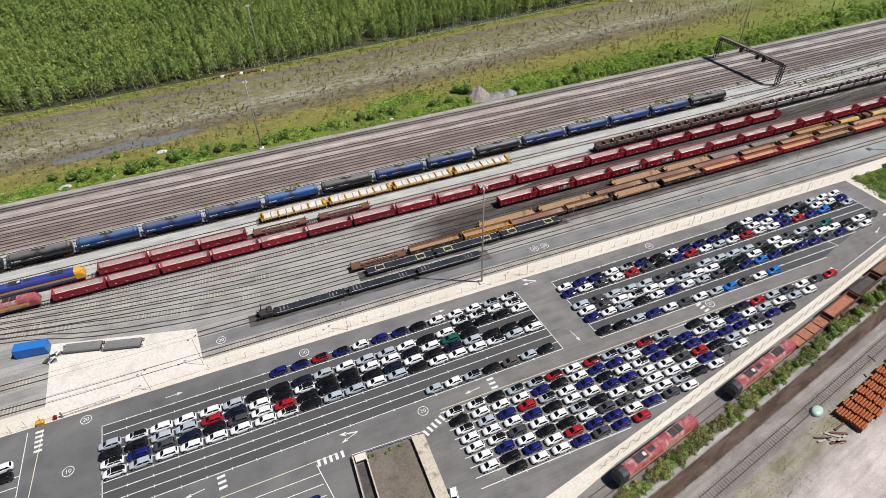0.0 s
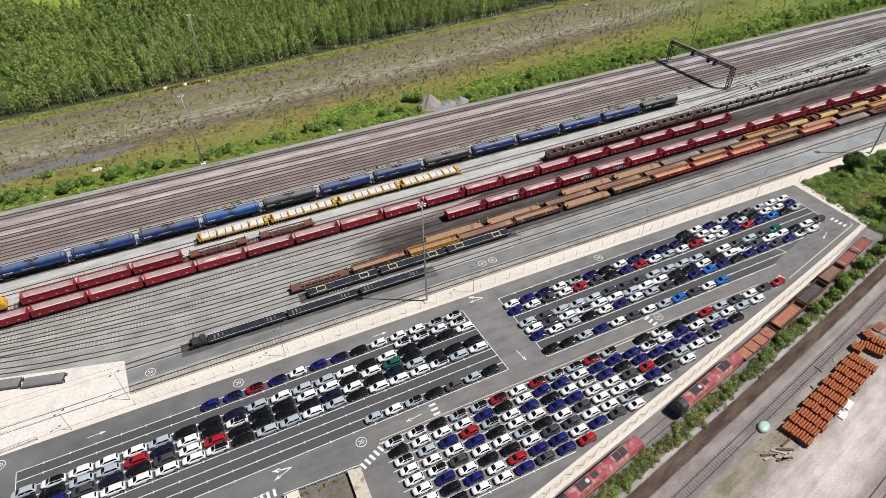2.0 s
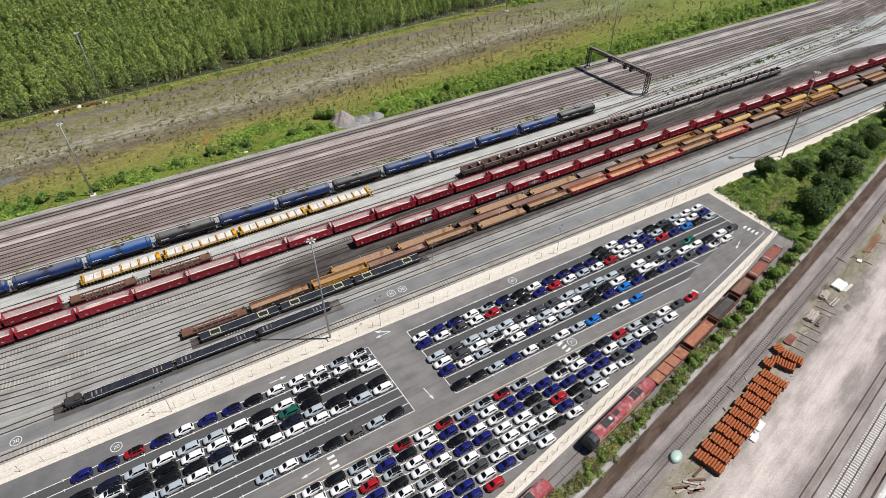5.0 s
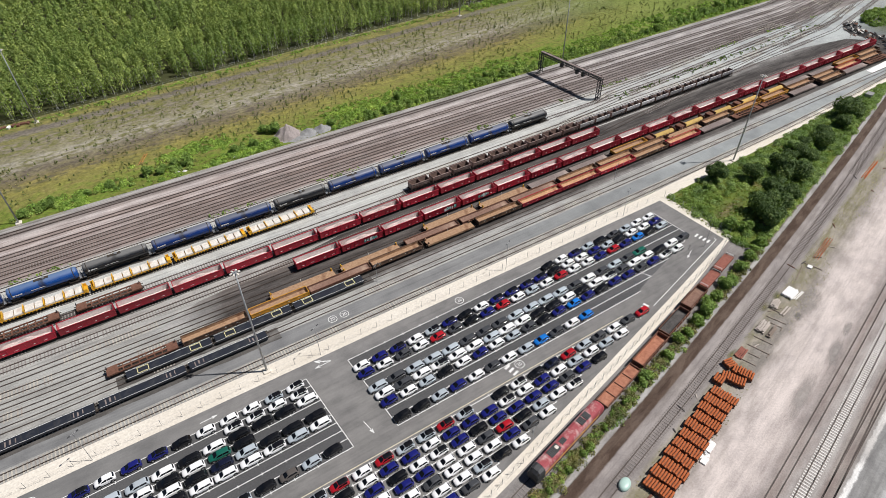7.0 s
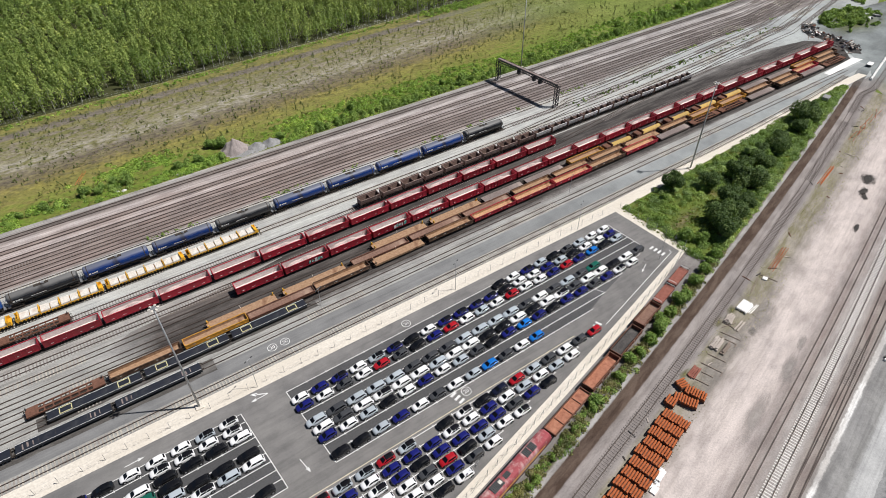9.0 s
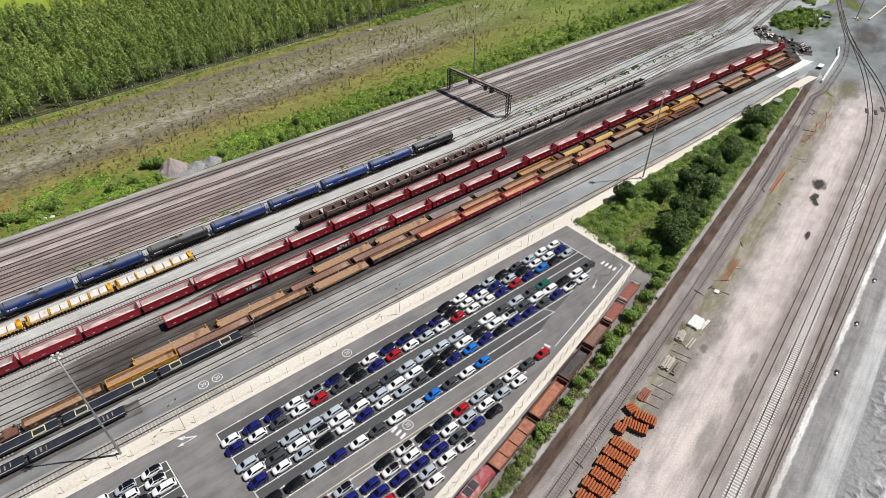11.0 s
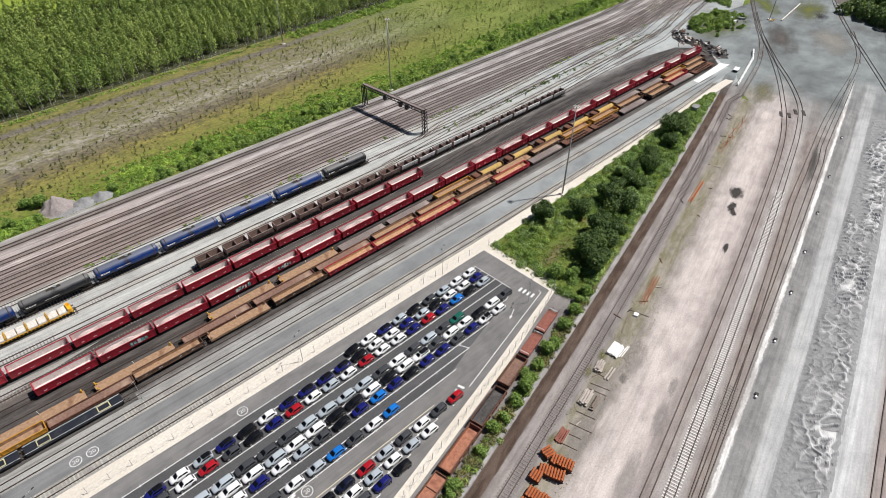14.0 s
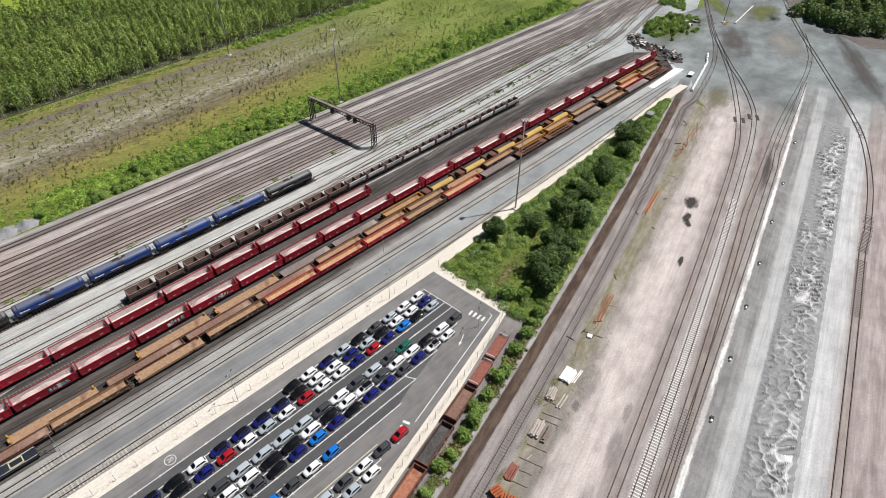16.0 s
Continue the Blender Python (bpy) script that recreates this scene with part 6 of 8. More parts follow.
for y, row in ((113.8, ((41.0, OR_BOX), (120.3, OR_BOX), (150.4, RED_LOW), (165.5, RED_LOW), (180.3, OR_BOX), (195.7, RED_LOW), (261.5, GREY_FLAT), (279.5, OR_BOX), (295.2, GREY_FLAT))),
               (116.5, ((81.7, TAN_LONG), (100.2, BR_FLAT), (117.6, BR_FLAT), (135.2, BR_FLAT), (152.0, OR_BOX), (167.8, OR_BOX), (183.5, OR_BOX), (199.8, TAN_FLAT), (216.0, OR_BOX), (231.3, YEL_BOX), (247.4, YEL_BOX), (263.3, OR_BOX), (279.2, OR_BOX), (294.8, RED_LOW), (310.4, OR_BOX))),
               (119.3, ((107.7, TAN_LONG), (126.2, TAN_LONG), (143.2, GREY_FLAT), (159.4, GREY_FLAT), (176.6, YEL_BOX), (205.5, TIP), (220.6, TIP), (235.4, TIP), (250.2, TIP), (265.9, GREY_FLAT), (282.3, GREY_FLAT), (298.2, YEL_BOX), (314.0, OR_BOX)))):
    for x, kind in row:
        copy_thing(kind, pose(x, y, 0.2))

# locomotives
loco_b = locomotive(M_LOCOBLUE, M_GOLD, M_YELLOW, "blue locomotive with yellow cab ends on a yard line")
loco_b.matrix_basis = pose(-56.2, 138.0, 0.2)
loco_r = locomotive(M_MAROON, M_GOLD, M_MAROON, "faded maroon locomotive with a worn gold band")


def on_east(c, x, z=0.2):
    """A pose on one of the slanting lines."""
    return pose(x, east_line(c, x), z, 0, 0, math.degrees(math.atan(0.235 + 0.0003 * (x - 100))))


loco_r.matrix_basis = on_east(51.8, 57.6)
copy_thing(loco_r, on_east(51.8, 89.2))
copy_thing(loco_r, pose(-66.0, 132.1, 0.2))
rust_flat = open_wagon("rusty_wagon", "rust-orange low wagon with a divided empty floor", 13.2, M_RUSTDARK, M_RUSTFLOOR, z1=1.5, w=1.3, ribs=9)
for x in (-3.1, 0.0, 3.1):
    part("divider", Shape().box(x - 0.07, x + 0.07, -1.2, 1.2, 1.12, 1.3), M_RUSTDARK, rust_flat)
rust_flat.matrix_basis = on_east(51.8, 106.8)
orange_box = open_wagon("rusty_wagon", "bright rust-orange box wagon with dark ends", 11.4, M_RUSTDARK, M_RUSTFLOOR, z1=2.1, w=1.3, ribs=7)
orange_box.matrix_basis = on_east(51.8, 119.0)
dark_box = open_wagon("rusty_wagon", "dark rusty open wagon with a black inside", 10.2, M_RUSTDARK, M_DEBRIS, z1=2.1, w=1.3, ribs=7)
dark_box.matrix_basis = on_east(siding_c(129.6), 129.6)
brown_box = open_wagon("rusty_wagon", "dull brown open wagon with a dusty floor", 8.8, M_RUSTDARK, M_BROWNFLAT, z1=2.0, w=1.3, ribs=6)
brown_box.matrix_basis = on_east(siding_c(139.6), 139.6)
low_flat = flat_wagon(7.6, M_RUSTRED, "low rust-red flat wagon with end frames")
for sx in (-1, 1):
    part("end_frame", Shape().bar((sx * 3.4, -1.0, 1.16), (sx * 3.4, -1.0, 1.75), 0.1).bar((sx * 3.4, 1.0, 1.16), (sx * 3.4, 1.0, 1.75), 0.1).bar((sx * 3.4, -1.0, 1.75), (sx * 3.4, 1.0, 1.75), 0.12), M_SHEET, low_flat, "pale cream end frame")
low_flat.matrix_basis = on_east(siding_c(148.6), 148.6, 0.0)
copy_thing(low_flat, on_east(siding_c(156.4), 156.4, 0.0))

# ---- masts, gantry ----
def light_mast(x, y, h, label, thin=1.0):
    ob = thing("light_mast", label, "light mast", "yard light masts", pose(x, y, 0.05))
    part("base", Shape().box(-0.8, 0.8, -0.8, 0.8, 0, 0.35, 0.08), M_CREAM, ob)
    part("pole", Shape().tube((0, 0, 0.3), (0, 0, h), 0.30 * thin, 0.15 * thin, 12), M_STEEL, ob, smooth=True)
    head = Shape()
    head.tube((0, 0, h - 0.2), (0, 0, h), 0.4, n=12)
    head.bar((-1.0, 0, h - 0.1), (1.0, 0, h - 0.1), 0.12)
    part("headframe", head, M_STEEL, ob)
    for a in range(6):
        t = a * math.tau / 6
        lamp = Shape().box(-0.24, 0.24, -0.17, 0.17, -0.1, 0.1, 0.04)
        o = part("floodlight", lamp, M_PANEL, ob)
        o.matrix_basis = pose(0.75 * math.cos(t), 0.75 * math.sin(t), h - 0.1, 0, 18, math.degrees(t))
    return ob


for x, y, h in ((46.9, 97.1, 29.0), (200.0, 96.9, 28.5), (5.5, 184.6, 23.8), (15.1, 247.0, 26.5), (205.5, 185.0, 27.0), (198.5, 252.0, 26.5)):
    light_mast(x, y, h, "tall galvanised floodlight mast with a ring of lamps", 0.8)


def lamp_column(x, y, h, turn=0, twin=True, label="slim steel lamp column with twin heads beside the fence"):
    ob = thing("lamp_column", label, "lamp post", "lamp columns", pose(x, y, 0.05, 0, 0, turn))
    part("pole", Shape().tube((0, 0, 0), (0, 0, h), 0.06, 0.035, 8), M_STEEL, ob)
    part("arm", Shape().bar((-0.8 if twin else 0, 0, h), (0.8, 0, h + 0.03), 0.04), M_STEEL, ob)
    for sx in ((-1, 1) if twin else (1,)):
        part("lamp_head", Shape().box(sx * 0.8 - 0.24, sx * 0.8 + 0.24, -0.11, 0.11, h - 0.03, h + 0.07, 0.02), M_DARKSTEEL, ob)
    return ob


for x, y, h in ((-20, 97.0, 9), (58.4, 95.0, 9), (109, 95.0, 9), (150, 95.0, 9), (-31, 94.4, 6), (12, 94.8, 9), (79.6, 108.9, 5.5), (160.5, 109.2, 5.5), (158.5, 74.0, 7), (84.5, 53.6, 4)):
    lamp_column(x, y, h, 25)


def lattice(s, a, b, w, h, n):
    """A square lattice girder from a to b."""
    a, b = Vector(a), Vector(b)
    d = (b - a).normalized()
    side = d.cross(Vector((0, 0, 1))) if abs(d.z) < 0.9 else Vector((1, 0, 0))
    side.normalize()
    up = side.cross(d).normalized()
    corner = lambda t, i, j: a + (b - a) * t + side * (i * w / 2) + up * (j * h / 2)
    for i in (-1, 1):
        for j in (-1, 1):
            s.bar(corner(0, i, j), corner(1, i, j), 0.24)
    for k in range(n):
        t0, t1 = k / n, (k + 1) / n
        for i in (-1, 1):
            s.bar(corner(t0, i, -1), corner(t1, i, 1), 0.13)
            s.bar(corner(t0, i, 1), corner(t0, i, -1), 0.12)
        for j in (-1, 1):
            s.bar(corner(t0, -1, j), corner(t1, 1, j), 0.13)
    return s


gan = thing("signal_gantry", "black steel lattice signal gantry spanning the running lines", "gantry", at=pose(0, 0, 0.03))
GX0, GY0, GX1, GY1, GZ = 190.3, 181.0, 193.4, 151.4, 8.2
part("beam", lattice(Shape(), (GX0, GY0, GZ), (GX1, GY1, GZ), 1.3, 1.1, 22), M_DARKSTEEL, gan)
deck = Shape()
for z0, z1, w in ((GZ + 0.56, GZ + 0.64, 0.75),):
    deck.add([(GX0 - w, GY0, z0), (GX0 + w, GY0, z0), (GX1 + w, GY1, z0), (GX1 - w, GY1, z0), (GX0 - w, GY0, z1), (GX0 + w, GY0, z1), (GX1 + w, GY1, z1), (GX1 - w, GY1, z1)], [(0, 1, 2, 3), (7, 6, 5, 4), (0, 4, 5, 1), (1, 5, 6, 2), (2, 6, 7, 3), (3, 7, 4, 0)])
part("walkway", deck, M_GREYDECK, gan, "grey steel walkway on the beam")
for x, y in ((GX0, GY0), (GX1, GY1)):
    part("leg", lattice(Shape(), (x, y, 0), (x, y, GZ), 1.3, 1.1, 6), M_DARKSTEEL, gan)
    part("footing", Shape().box(x - 1.0, x + 1.0, y - 0.9, y + 0.9, 0, 0.3), M_OLDBALLAST, gan)
for t in (0.36, 0.62, 0.72):
    x, y = GX0 + (GX1 - GX0) * t, GY0 + (GY1 - GY0) * t
    sg = Shape().box(x - 0.5, x + 0.5, y - 0.5, y + 0.5, GZ - 2.1, GZ - 0.5)
    for a, b in ((-0.5, -0.5), (0.5, -0.5), (-0.5, 0.5), (0.5, 0.5)):
        sg.bar((x + a, y + b, GZ - 0.5), (x + a, y + b, GZ + 0.6), 0.08)
    part("signal_cage", sg, M_DARKSTEEL, gan)


# ---- fences ----
def fence(pts, label, spacing=3.0, h=2.4, brace=False):
    """Steel posts with three strands along a line of points."""
    f = thing("fence", label, "fence", "site fences", kind="")
    post = Shape().box(-0.03, 0.03, -0.03, 0.03, 0, h)
    if brace:
        post.bar((0, 0, h * 0.7), (1.3, 0, 0), 0.03)
    me = post.mesh("post")
    for (xa, ya), (xb, yb) in zip(pts, pts[1:]):
        r = math.hypot(xb - xa, yb - ya)
        n = max(1, round(r / spacing))
        for k in range(n):
            o = part("post", me, M_STEEL, f)
            o.location = (xa + (xb - xa) * k / n, ya + (yb - ya) * k / n, 0.05)
            o.rotation_euler = (0, 0, math.atan2(yb - ya, xb - xa))
        w = Shape()
        for z in (0.25, h * 0.55, h - 0.08):
            w.bar((xa, ya, z), (xb, yb, z), 0.014)
        part("wire", w, M_STEEL, f)
    return f


fence([(-60, 94.0), (-49, 94.4)], "dark steel fence posts with strands on the verge")
fence([(-19, 95.3), (164, 95.6)], "dark steel fence posts with strands along the concrete verge", 4.0, 2.0)
fence([(166.6, 95.0), (167.8, 73.4)] + [(x, east_line(55.4, x)) for x in (160, 120, 80, 45)], "dark steel fence posts with braces on the pale edge strip", 3.0, brace=True)
fence([(x, woods_edge(x) - 1.0) for x in (-130, -40, 60, 160, 260, 330)], "grey boundary fence along the birch wood", 4.2, 1.9)


# ---- woods and scrub ----
rng = np.random.default_rng(5)


CLEAR_Y = 364


def birch_wood():
    """A dense young birch plantation: tapering crowns of leaf clumps on thin pale stems."""
    ps, sizes, outs, stems = [], [], [], Shape()
    xs = []
    y = 0.0
    while y < 172:
        step = 3.25 if y < 60 else 3.7
        for x in np.arange(-165, 350, step):
            px, py = x + rng.uniform(-1, 1) * 1.5, y + rng.uniform(0.0, 1) * 2.4
            yy = woods_edge(px) + 1.2 + py
            if px > 330 - (yy - 239) * 1.0 or px < -112 - (yy - 250) * 0.3:
                continue
            if (px > 66 and yy > CLEAR_Y + 6 * noise.noise(Vector((px * 0.06, 0, 1)))) or (px < -80 and yy > 392) or yy > 398:
                continue
            if -80 <= px < -30 and yy > 349 + (-32 - px) * 0.95 + 5 * noise.noise(Vector((px * 0.1, yy * 0.1, 2))):
                continue
            g = noise.noise(Vector((px * 0.05, yy * 0.05, 4.0)))
            if g < -0.5 and y > 30:
                continue
            if rng.uniform() < 0.06:
                continue
            xs.append((px, yy, y, 8.4 + 2.6 * g + rng.uniform(-2.4, 2.4) + (2.2 if rng.uniform() < 0.1 else 0)))
        y += step * 0.9
    for px, yy, dist, h in xs:
        near = dist < 12
        n = 150 if dist < 60 else 92
        size = 0.23 if dist < 60 else 0.31
        base = 0.06 if near and rng.uniform() < 0.7 else 0.26
        t = rng.uniform(0.0, 1.0, n) ** 0.85
        a = rng.uniform(0, math.tau, n)
        lump = 1 + 0.2 * np.sin(2 * a + rng.uniform(0, 6)) + 0.22 * np.sin(3 * a + 9 * t + rng.uniform(0, 6))
        r = rng.uniform(1.6, 2.5) * (1 - t) ** 0.5 * np.clip(t / 0.22, 0.3, 1) ** 0.5 * lump * np.sqrt(rng.uniform(0.4, 1, n))
        ps.append(np.stack([px + r * np.cos(a), yy + r * np.sin(a), h * (base + (1 - base) * t)], 1))
        sizes.append(np.full(n, size))
        outs.append(np.stack([np.cos(a), np.sin(a), 0.35 + 0.7 * t], 1))
        if dist < 9:
            stems.tube((px, yy, 0), (px + rng.uniform(-0.5, 0.5), yy, h * 0.75), 0.11, 0.04, 5)
    p = np.concatenate(ps)
    u, w = crown_quads(rng, p, np.concatenate(outs), 1.0, 0.42)
    s = np.concatenate(sizes)[:, None]
    return quads("birch_wood", p, u * s, w * s), stems


wood, stems = birch_wood()
solid("birch_wood", wood, M_BIRCH, "dense young birch wood with fresh green crowns", "woodland", kind="stuff")
solid("birch_stems", stems, M_BARK, "thin pale birch stems along the wood's edge", "tree stems", kind="stuff")


def bush_mesh(name, r, h, n, size, seed, tree=False):
    """A bush as uneven lobes of leaf clumps on a few stems."""
    g = np.random.default_rng(seed)
    lobes = g.integers(4, 8)
    ps, outs = [], []
    for _ in range(lobes):
        a, d = g.uniform(0, math.tau), r * g.uniform(0.1, 0.62)
        c = np.array([d * math.cos(a), d * math.sin(a), h * g.uniform(0.35, 0.68)])
        k = int(n / lobes)
        v = g.normal(size=(k, 3))
        v /= np.linalg.norm(v, axis=1)[:, None]
        v *= (g.uniform(0.35, 1.0, k) ** 0.45)[:, None]
        outs.append(v + np.array([0, 0, 0.25]) + 0.25 * c / r)
        ps.append(c + v * np.array([r * 0.52, r * 0.52, h * 0.36]) * g.uniform(0.75, 1.15))
    p = np.concatenate(ps)
    p[:, 2] = np.clip(p[:, 2], 0.05, None)
    u, w = crown_quads(g, p, np.concatenate(outs), size, 0.5)
    return quads(name, p, u, w)


BUSH_MESHES = [(r, h, bush_mesh("crown", r, h, n, size, 20 + i)) for i, (r, h, n, size) in enumerate(((1.0, 1.5, 330, 0.12), (1.6, 2.2, 620, 0.14), (2.3, 3.2, 1000, 0.155), (3.2, 4.6, 1600, 0.185), (2.0, 3.6, 950, 0.155)))]
DARK_MESHES = [(r, h, bush_mesh("crown", r, h, n, size, 50 + i)) for i, (r, h, n, size) in enumerate(((2.8, 4.2, 2200, 0.145), (3.8, 5.6, 3300, 0.165), (4.6, 6.4, 4400, 0.18)))]
STEM = Shape()
for a in range(5):
    STEM.tube((0, 0, 0), (0.7 * math.cos(a * 1.3), 0.7 * math.sin(a * 1.3), 1.6), 0.09, 0.03, 5)
STEM_MESH = STEM.mesh("stem")


LEAF_COPIES = {}


def bush(x, y, pick, scale=1.0, dark=False, leaves=None, label="green scrub bush in rough grass", category="bush"):
    meshes = DARK_MESHES if dark else BUSH_MESHES
    r, h, me = meshes[pick % len(meshes)]
    ob = thing("bush", label, category, "scrub bushes", pose(x, y, 0, 0, 0, (x * 37 + y * 11) % 360))
    st = part("stem", STEM_MESH, M_BARKDARK, ob)
    st.scale = (scale, scale, scale)
    if leaves:
        me = LEAF_COPIES.setdefault((me.name, leaves.name), me.copy())
    c = part("crown", me, leaves or (M_DARKBUSH if dark else M_BUSH), ob)
    c.scale = (scale, scale, scale)
    return ob


def scrub(name, spots, mat, label, seed, size=0.3, density=26):
    """Many low bushes joined into one mass of leaves; spots are (x, y, radius, height)."""
    g = np.random.default_rng(seed)
    ps, outs = [], []
    for x, y, r, h in spots:
        k = max(12, int(density * r * (r + h)))
        a, t = g.uniform(0, math.tau, k), g.uniform(0, 1, k)
        d = np.sqrt(g.uniform(0, 1, k))
        top = np.sqrt(np.clip(1 - d * d, 0, 1)) * h
        outs.append(np.stack([d * np.cos(a), d * np.sin(a), 0.4 + 0.5 * t], 1))
        ps.append(np.stack([x + r * d * np.cos(a), y + r * d * np.sin(a), 0.08 + top * (0.45 + 0.55 * t)], 1))
    p = np.concatenate(ps)
    u, w = crown_quads(g, p, np.concatenate(outs), size, 0.5)
    return solid(name, quads(name, p, u, w), mat, label, "scrub", kind="stuff")


rb = random.Random(3)
# scrub along the running lines
for x, y, k, sc in ((-34.5, 187.2, 3, 1.0), (-31.0, 188.6, 2, 0.9), (-21.3, 187.8, 3, 0.85), (-19.0, 190.0, 2, 1.0), (-48.8, 188.0, 3, 0.9), (-52.5, 190.2, 2, 1.1), (-13.0, 187.4, 2, 0.9), (-11.8, 189.8, 4, 0.9), (-39.8, 198.5, 1, 1.1), (41.7, 190.6, 3, 0.75), (46.0, 190.2, 2, 0.8), (50.2, 191.2, 2, 0.85), (68.5, 188.4, 2, 0.9), (82.0, 186.6, 1, 1.1), (83.6, 193.5, 3, 0.9), (81.0, 196.0, 2, 1.0), (102.5, 187.6, 2, 0.9), (7.0, 187.6, 2, 0.9), (12.5, 188.2, 4, 0.8), (30.5, 189.0, 2, 0.8)):
    bush(x, y, k, sc, label="round green sallow bush at the edge of the ballast")
for i in range(42):
    x = rb.uniform(-85, 330)
    y = 186.4 + abs(rb.gauss(0, 1)) * 2.6 + (2.0 if 83 < x < 104 else 0)
    bush(x, y, rb.choice((0, 1, 1, 2, 4)), rb.uniform(0.75, 1.2), label="green scrub bush at the edge of the ballast")
spots = []
for i in range(2500):
    x = rb.uniform(-95, 360)
    deep = 6.0 + 5.0 * noise.noise(Vector((x * 0.02, 0, 3))) + (8.5 if x > 108 else 0)
    y = 184.6 + rb.random() ** 1.2 * max(2.0, deep)
    if 82 < x < 102 and y < 190.5:
        continue
    if x < 106 and noise.noise(Vector((x * 0.09, y * 0.12, 6.0))) < -0.12:
        continue
    r = rb.uniform(0.6, 1.25)
    spots.append((x, y, r, r * rb.uniform(0.35, 0.8)))
for i in range(300):
    x, y = rb.gauss(58, 7) if i % 2 else rb.gauss(118, 12), rb.gauss(197.5, 2.2) if i % 2 else rb.gauss(193, 3)
    spots.append((x, max(y, 186), rb.uniform(0.6, 1.2), rb.uniform(0.25, 0.5)))
scrub("lineside_scrub", spots, M_SCRUB, "bright green nettles and young scrub along the line", 31, 0.15, 46)
spots = []
for i in range(430):
    x = rb.uniform(104, 360)
    r = rb.uniform(0.6, 1.3)
    spots.append((x, 184.4 + abs(rb.gauss(0, 1)) * 2.2 + 0.02 * max(0.0, x - 200) + 0.002 * max(0.0, x - 320) ** 2, r, r * rb.uniform(1.3, 2.3)))
for i in range(150):
    x = rb.uniform(-90, 104)
    if 84 < x < 102 or noise.noise(Vector((x * 0.07, 3, 1))) < -0.1:
        continue
    r = rb.uniform(0.5, 1.2)
    spots.append((x, 186.0 + abs(rb.gauss(0, 1)) * 3.0, r, r * rb.uniform(1.0, 1.8)))
for i in range(200):
    x = rb.uniform(205, 345)
    spots.append((x, woods_edge(x) - rb.uniform(1.5, 8.0), rb.uniform(0.6, 1.2), rb.uniform(0.9, 2.0)))
scrub("lineside_bushes", spots, M_BUSH, "mid-green willow and alder scrub along the ballast", 35, 0.15, 46)
spots = []
for i in range(900):
    x = rb.uniform(-130, 330)
    spots.append((x, woods_edge(x) - rb.uniform(1.6, 4.6), rb.uniform(0.3, 0.7), rb.uniform(0.2, 0.55)))
for i in range(420):
    x = rb.uniform(205, 345)
    spots.append((x, woods_edge(x) - rb.uniform(1.5, 9.0), rb.uniform(0.6, 1.1), rb.uniform(0.6, 1.3)))
scrub("wood_edge_weeds", spots, M_SCRUB, "yellow-green weeds along the foot of the birch wood", 36, 0.15, 42)
# thicket between the car park and the branch line
for i in range(62):
    x = rb.uniform(168, 300)
    lo, hi = east_line(48.6, x), 91.6 + (x - 165) * 0.042
    if hi - lo < 2:
        continue
    y = rb.uniform(lo, hi)
    if math.hypot((x - 186) / 16, (y - 79) / 7) < 1:
        continue
    edge = hi - y < 4.5
    bush(x, y, rb.randrange(2) if edge else rb.randrange(5), rb.uniform(0.7, 1.0) if edge else rb.uniform(0.7, 1.2), label="leafy scrub bush in the thicket beside the fence")
spots = []
for i in range(1500):
    x = rb.uniform(167, 306)
    lo, hi = east_line(48.0, x), 94.3 + (x - 165) * 0.046
    if hi - lo < 1:
        continue
    y = rb.uniform(lo, hi)
    inner = math.hypot((x - 186) / 16, (y - 79) / 7) < 1
    r = rb.uniform(0.4, 0.7) if inner else rb.uniform(0.7, 1.5)
    if inner and rb.random() < 0.5:
        continue
    spots.append((x, y, r, r * rb.uniform(0.4, 0.7) if inner else r * rb.uniform(0.55, 1.15)))
scrub("thicket_scrub", spots[::2], M_BUSH, "soft green bramble and young scrub", 32, 0.1, 72)
scrub("thicket_sallow", spots[1::2], M_SALLOW, "low grey-green sallow scrub", 37, 0.1, 66)
for x, y, p, sc in ((193.0, 79.6, 1, 1.15), (194.6, 86.6, 1, 1.05), (206.0, 80.6, 2, 1.05), (207.2, 85.4, 1, 1.1), (248.0, 91.0, 1, 0.9)):
    bush(x, y, p, sc, True, None, "dark leafy willow in the thicket", "tree")
for x, y, p, sc in ((178.9, 70.6, 1, 1.25), (184.4, 76.0, 2, 1.0), (182.0, 72.6, 3, 1.0), (194.8, 75.4, 4, 1.0), (188.4, 74.2, 2, 0.9), (186.6, 92.6, 1, 1.1)):
    bush(x, y, p, sc, True, M_BUSH, "rounded green bush among the scrub", "bush")
bush(255.6, 93.6, 2, 1.15, True, M_BUSH, "large green willow at the end of the thicket", "tree")
bush(262.0, 95.0, 1, 1.0, True, M_BUSH, "green willow at the end of the thicket", "tree")
for x, y, p in ((213, 87.0, 1), (219, 85.0, 2), (225, 89.0, 1), (231, 87.6, 2), (237, 91.0, 1), (221, 90.6, 0), (212.5, 81.6, 0)):
    bush(x, y, p, rb.uniform(0.75, 0.95), True, M_SALLOW, "soft grey-green sallow in the thicket", "tree")
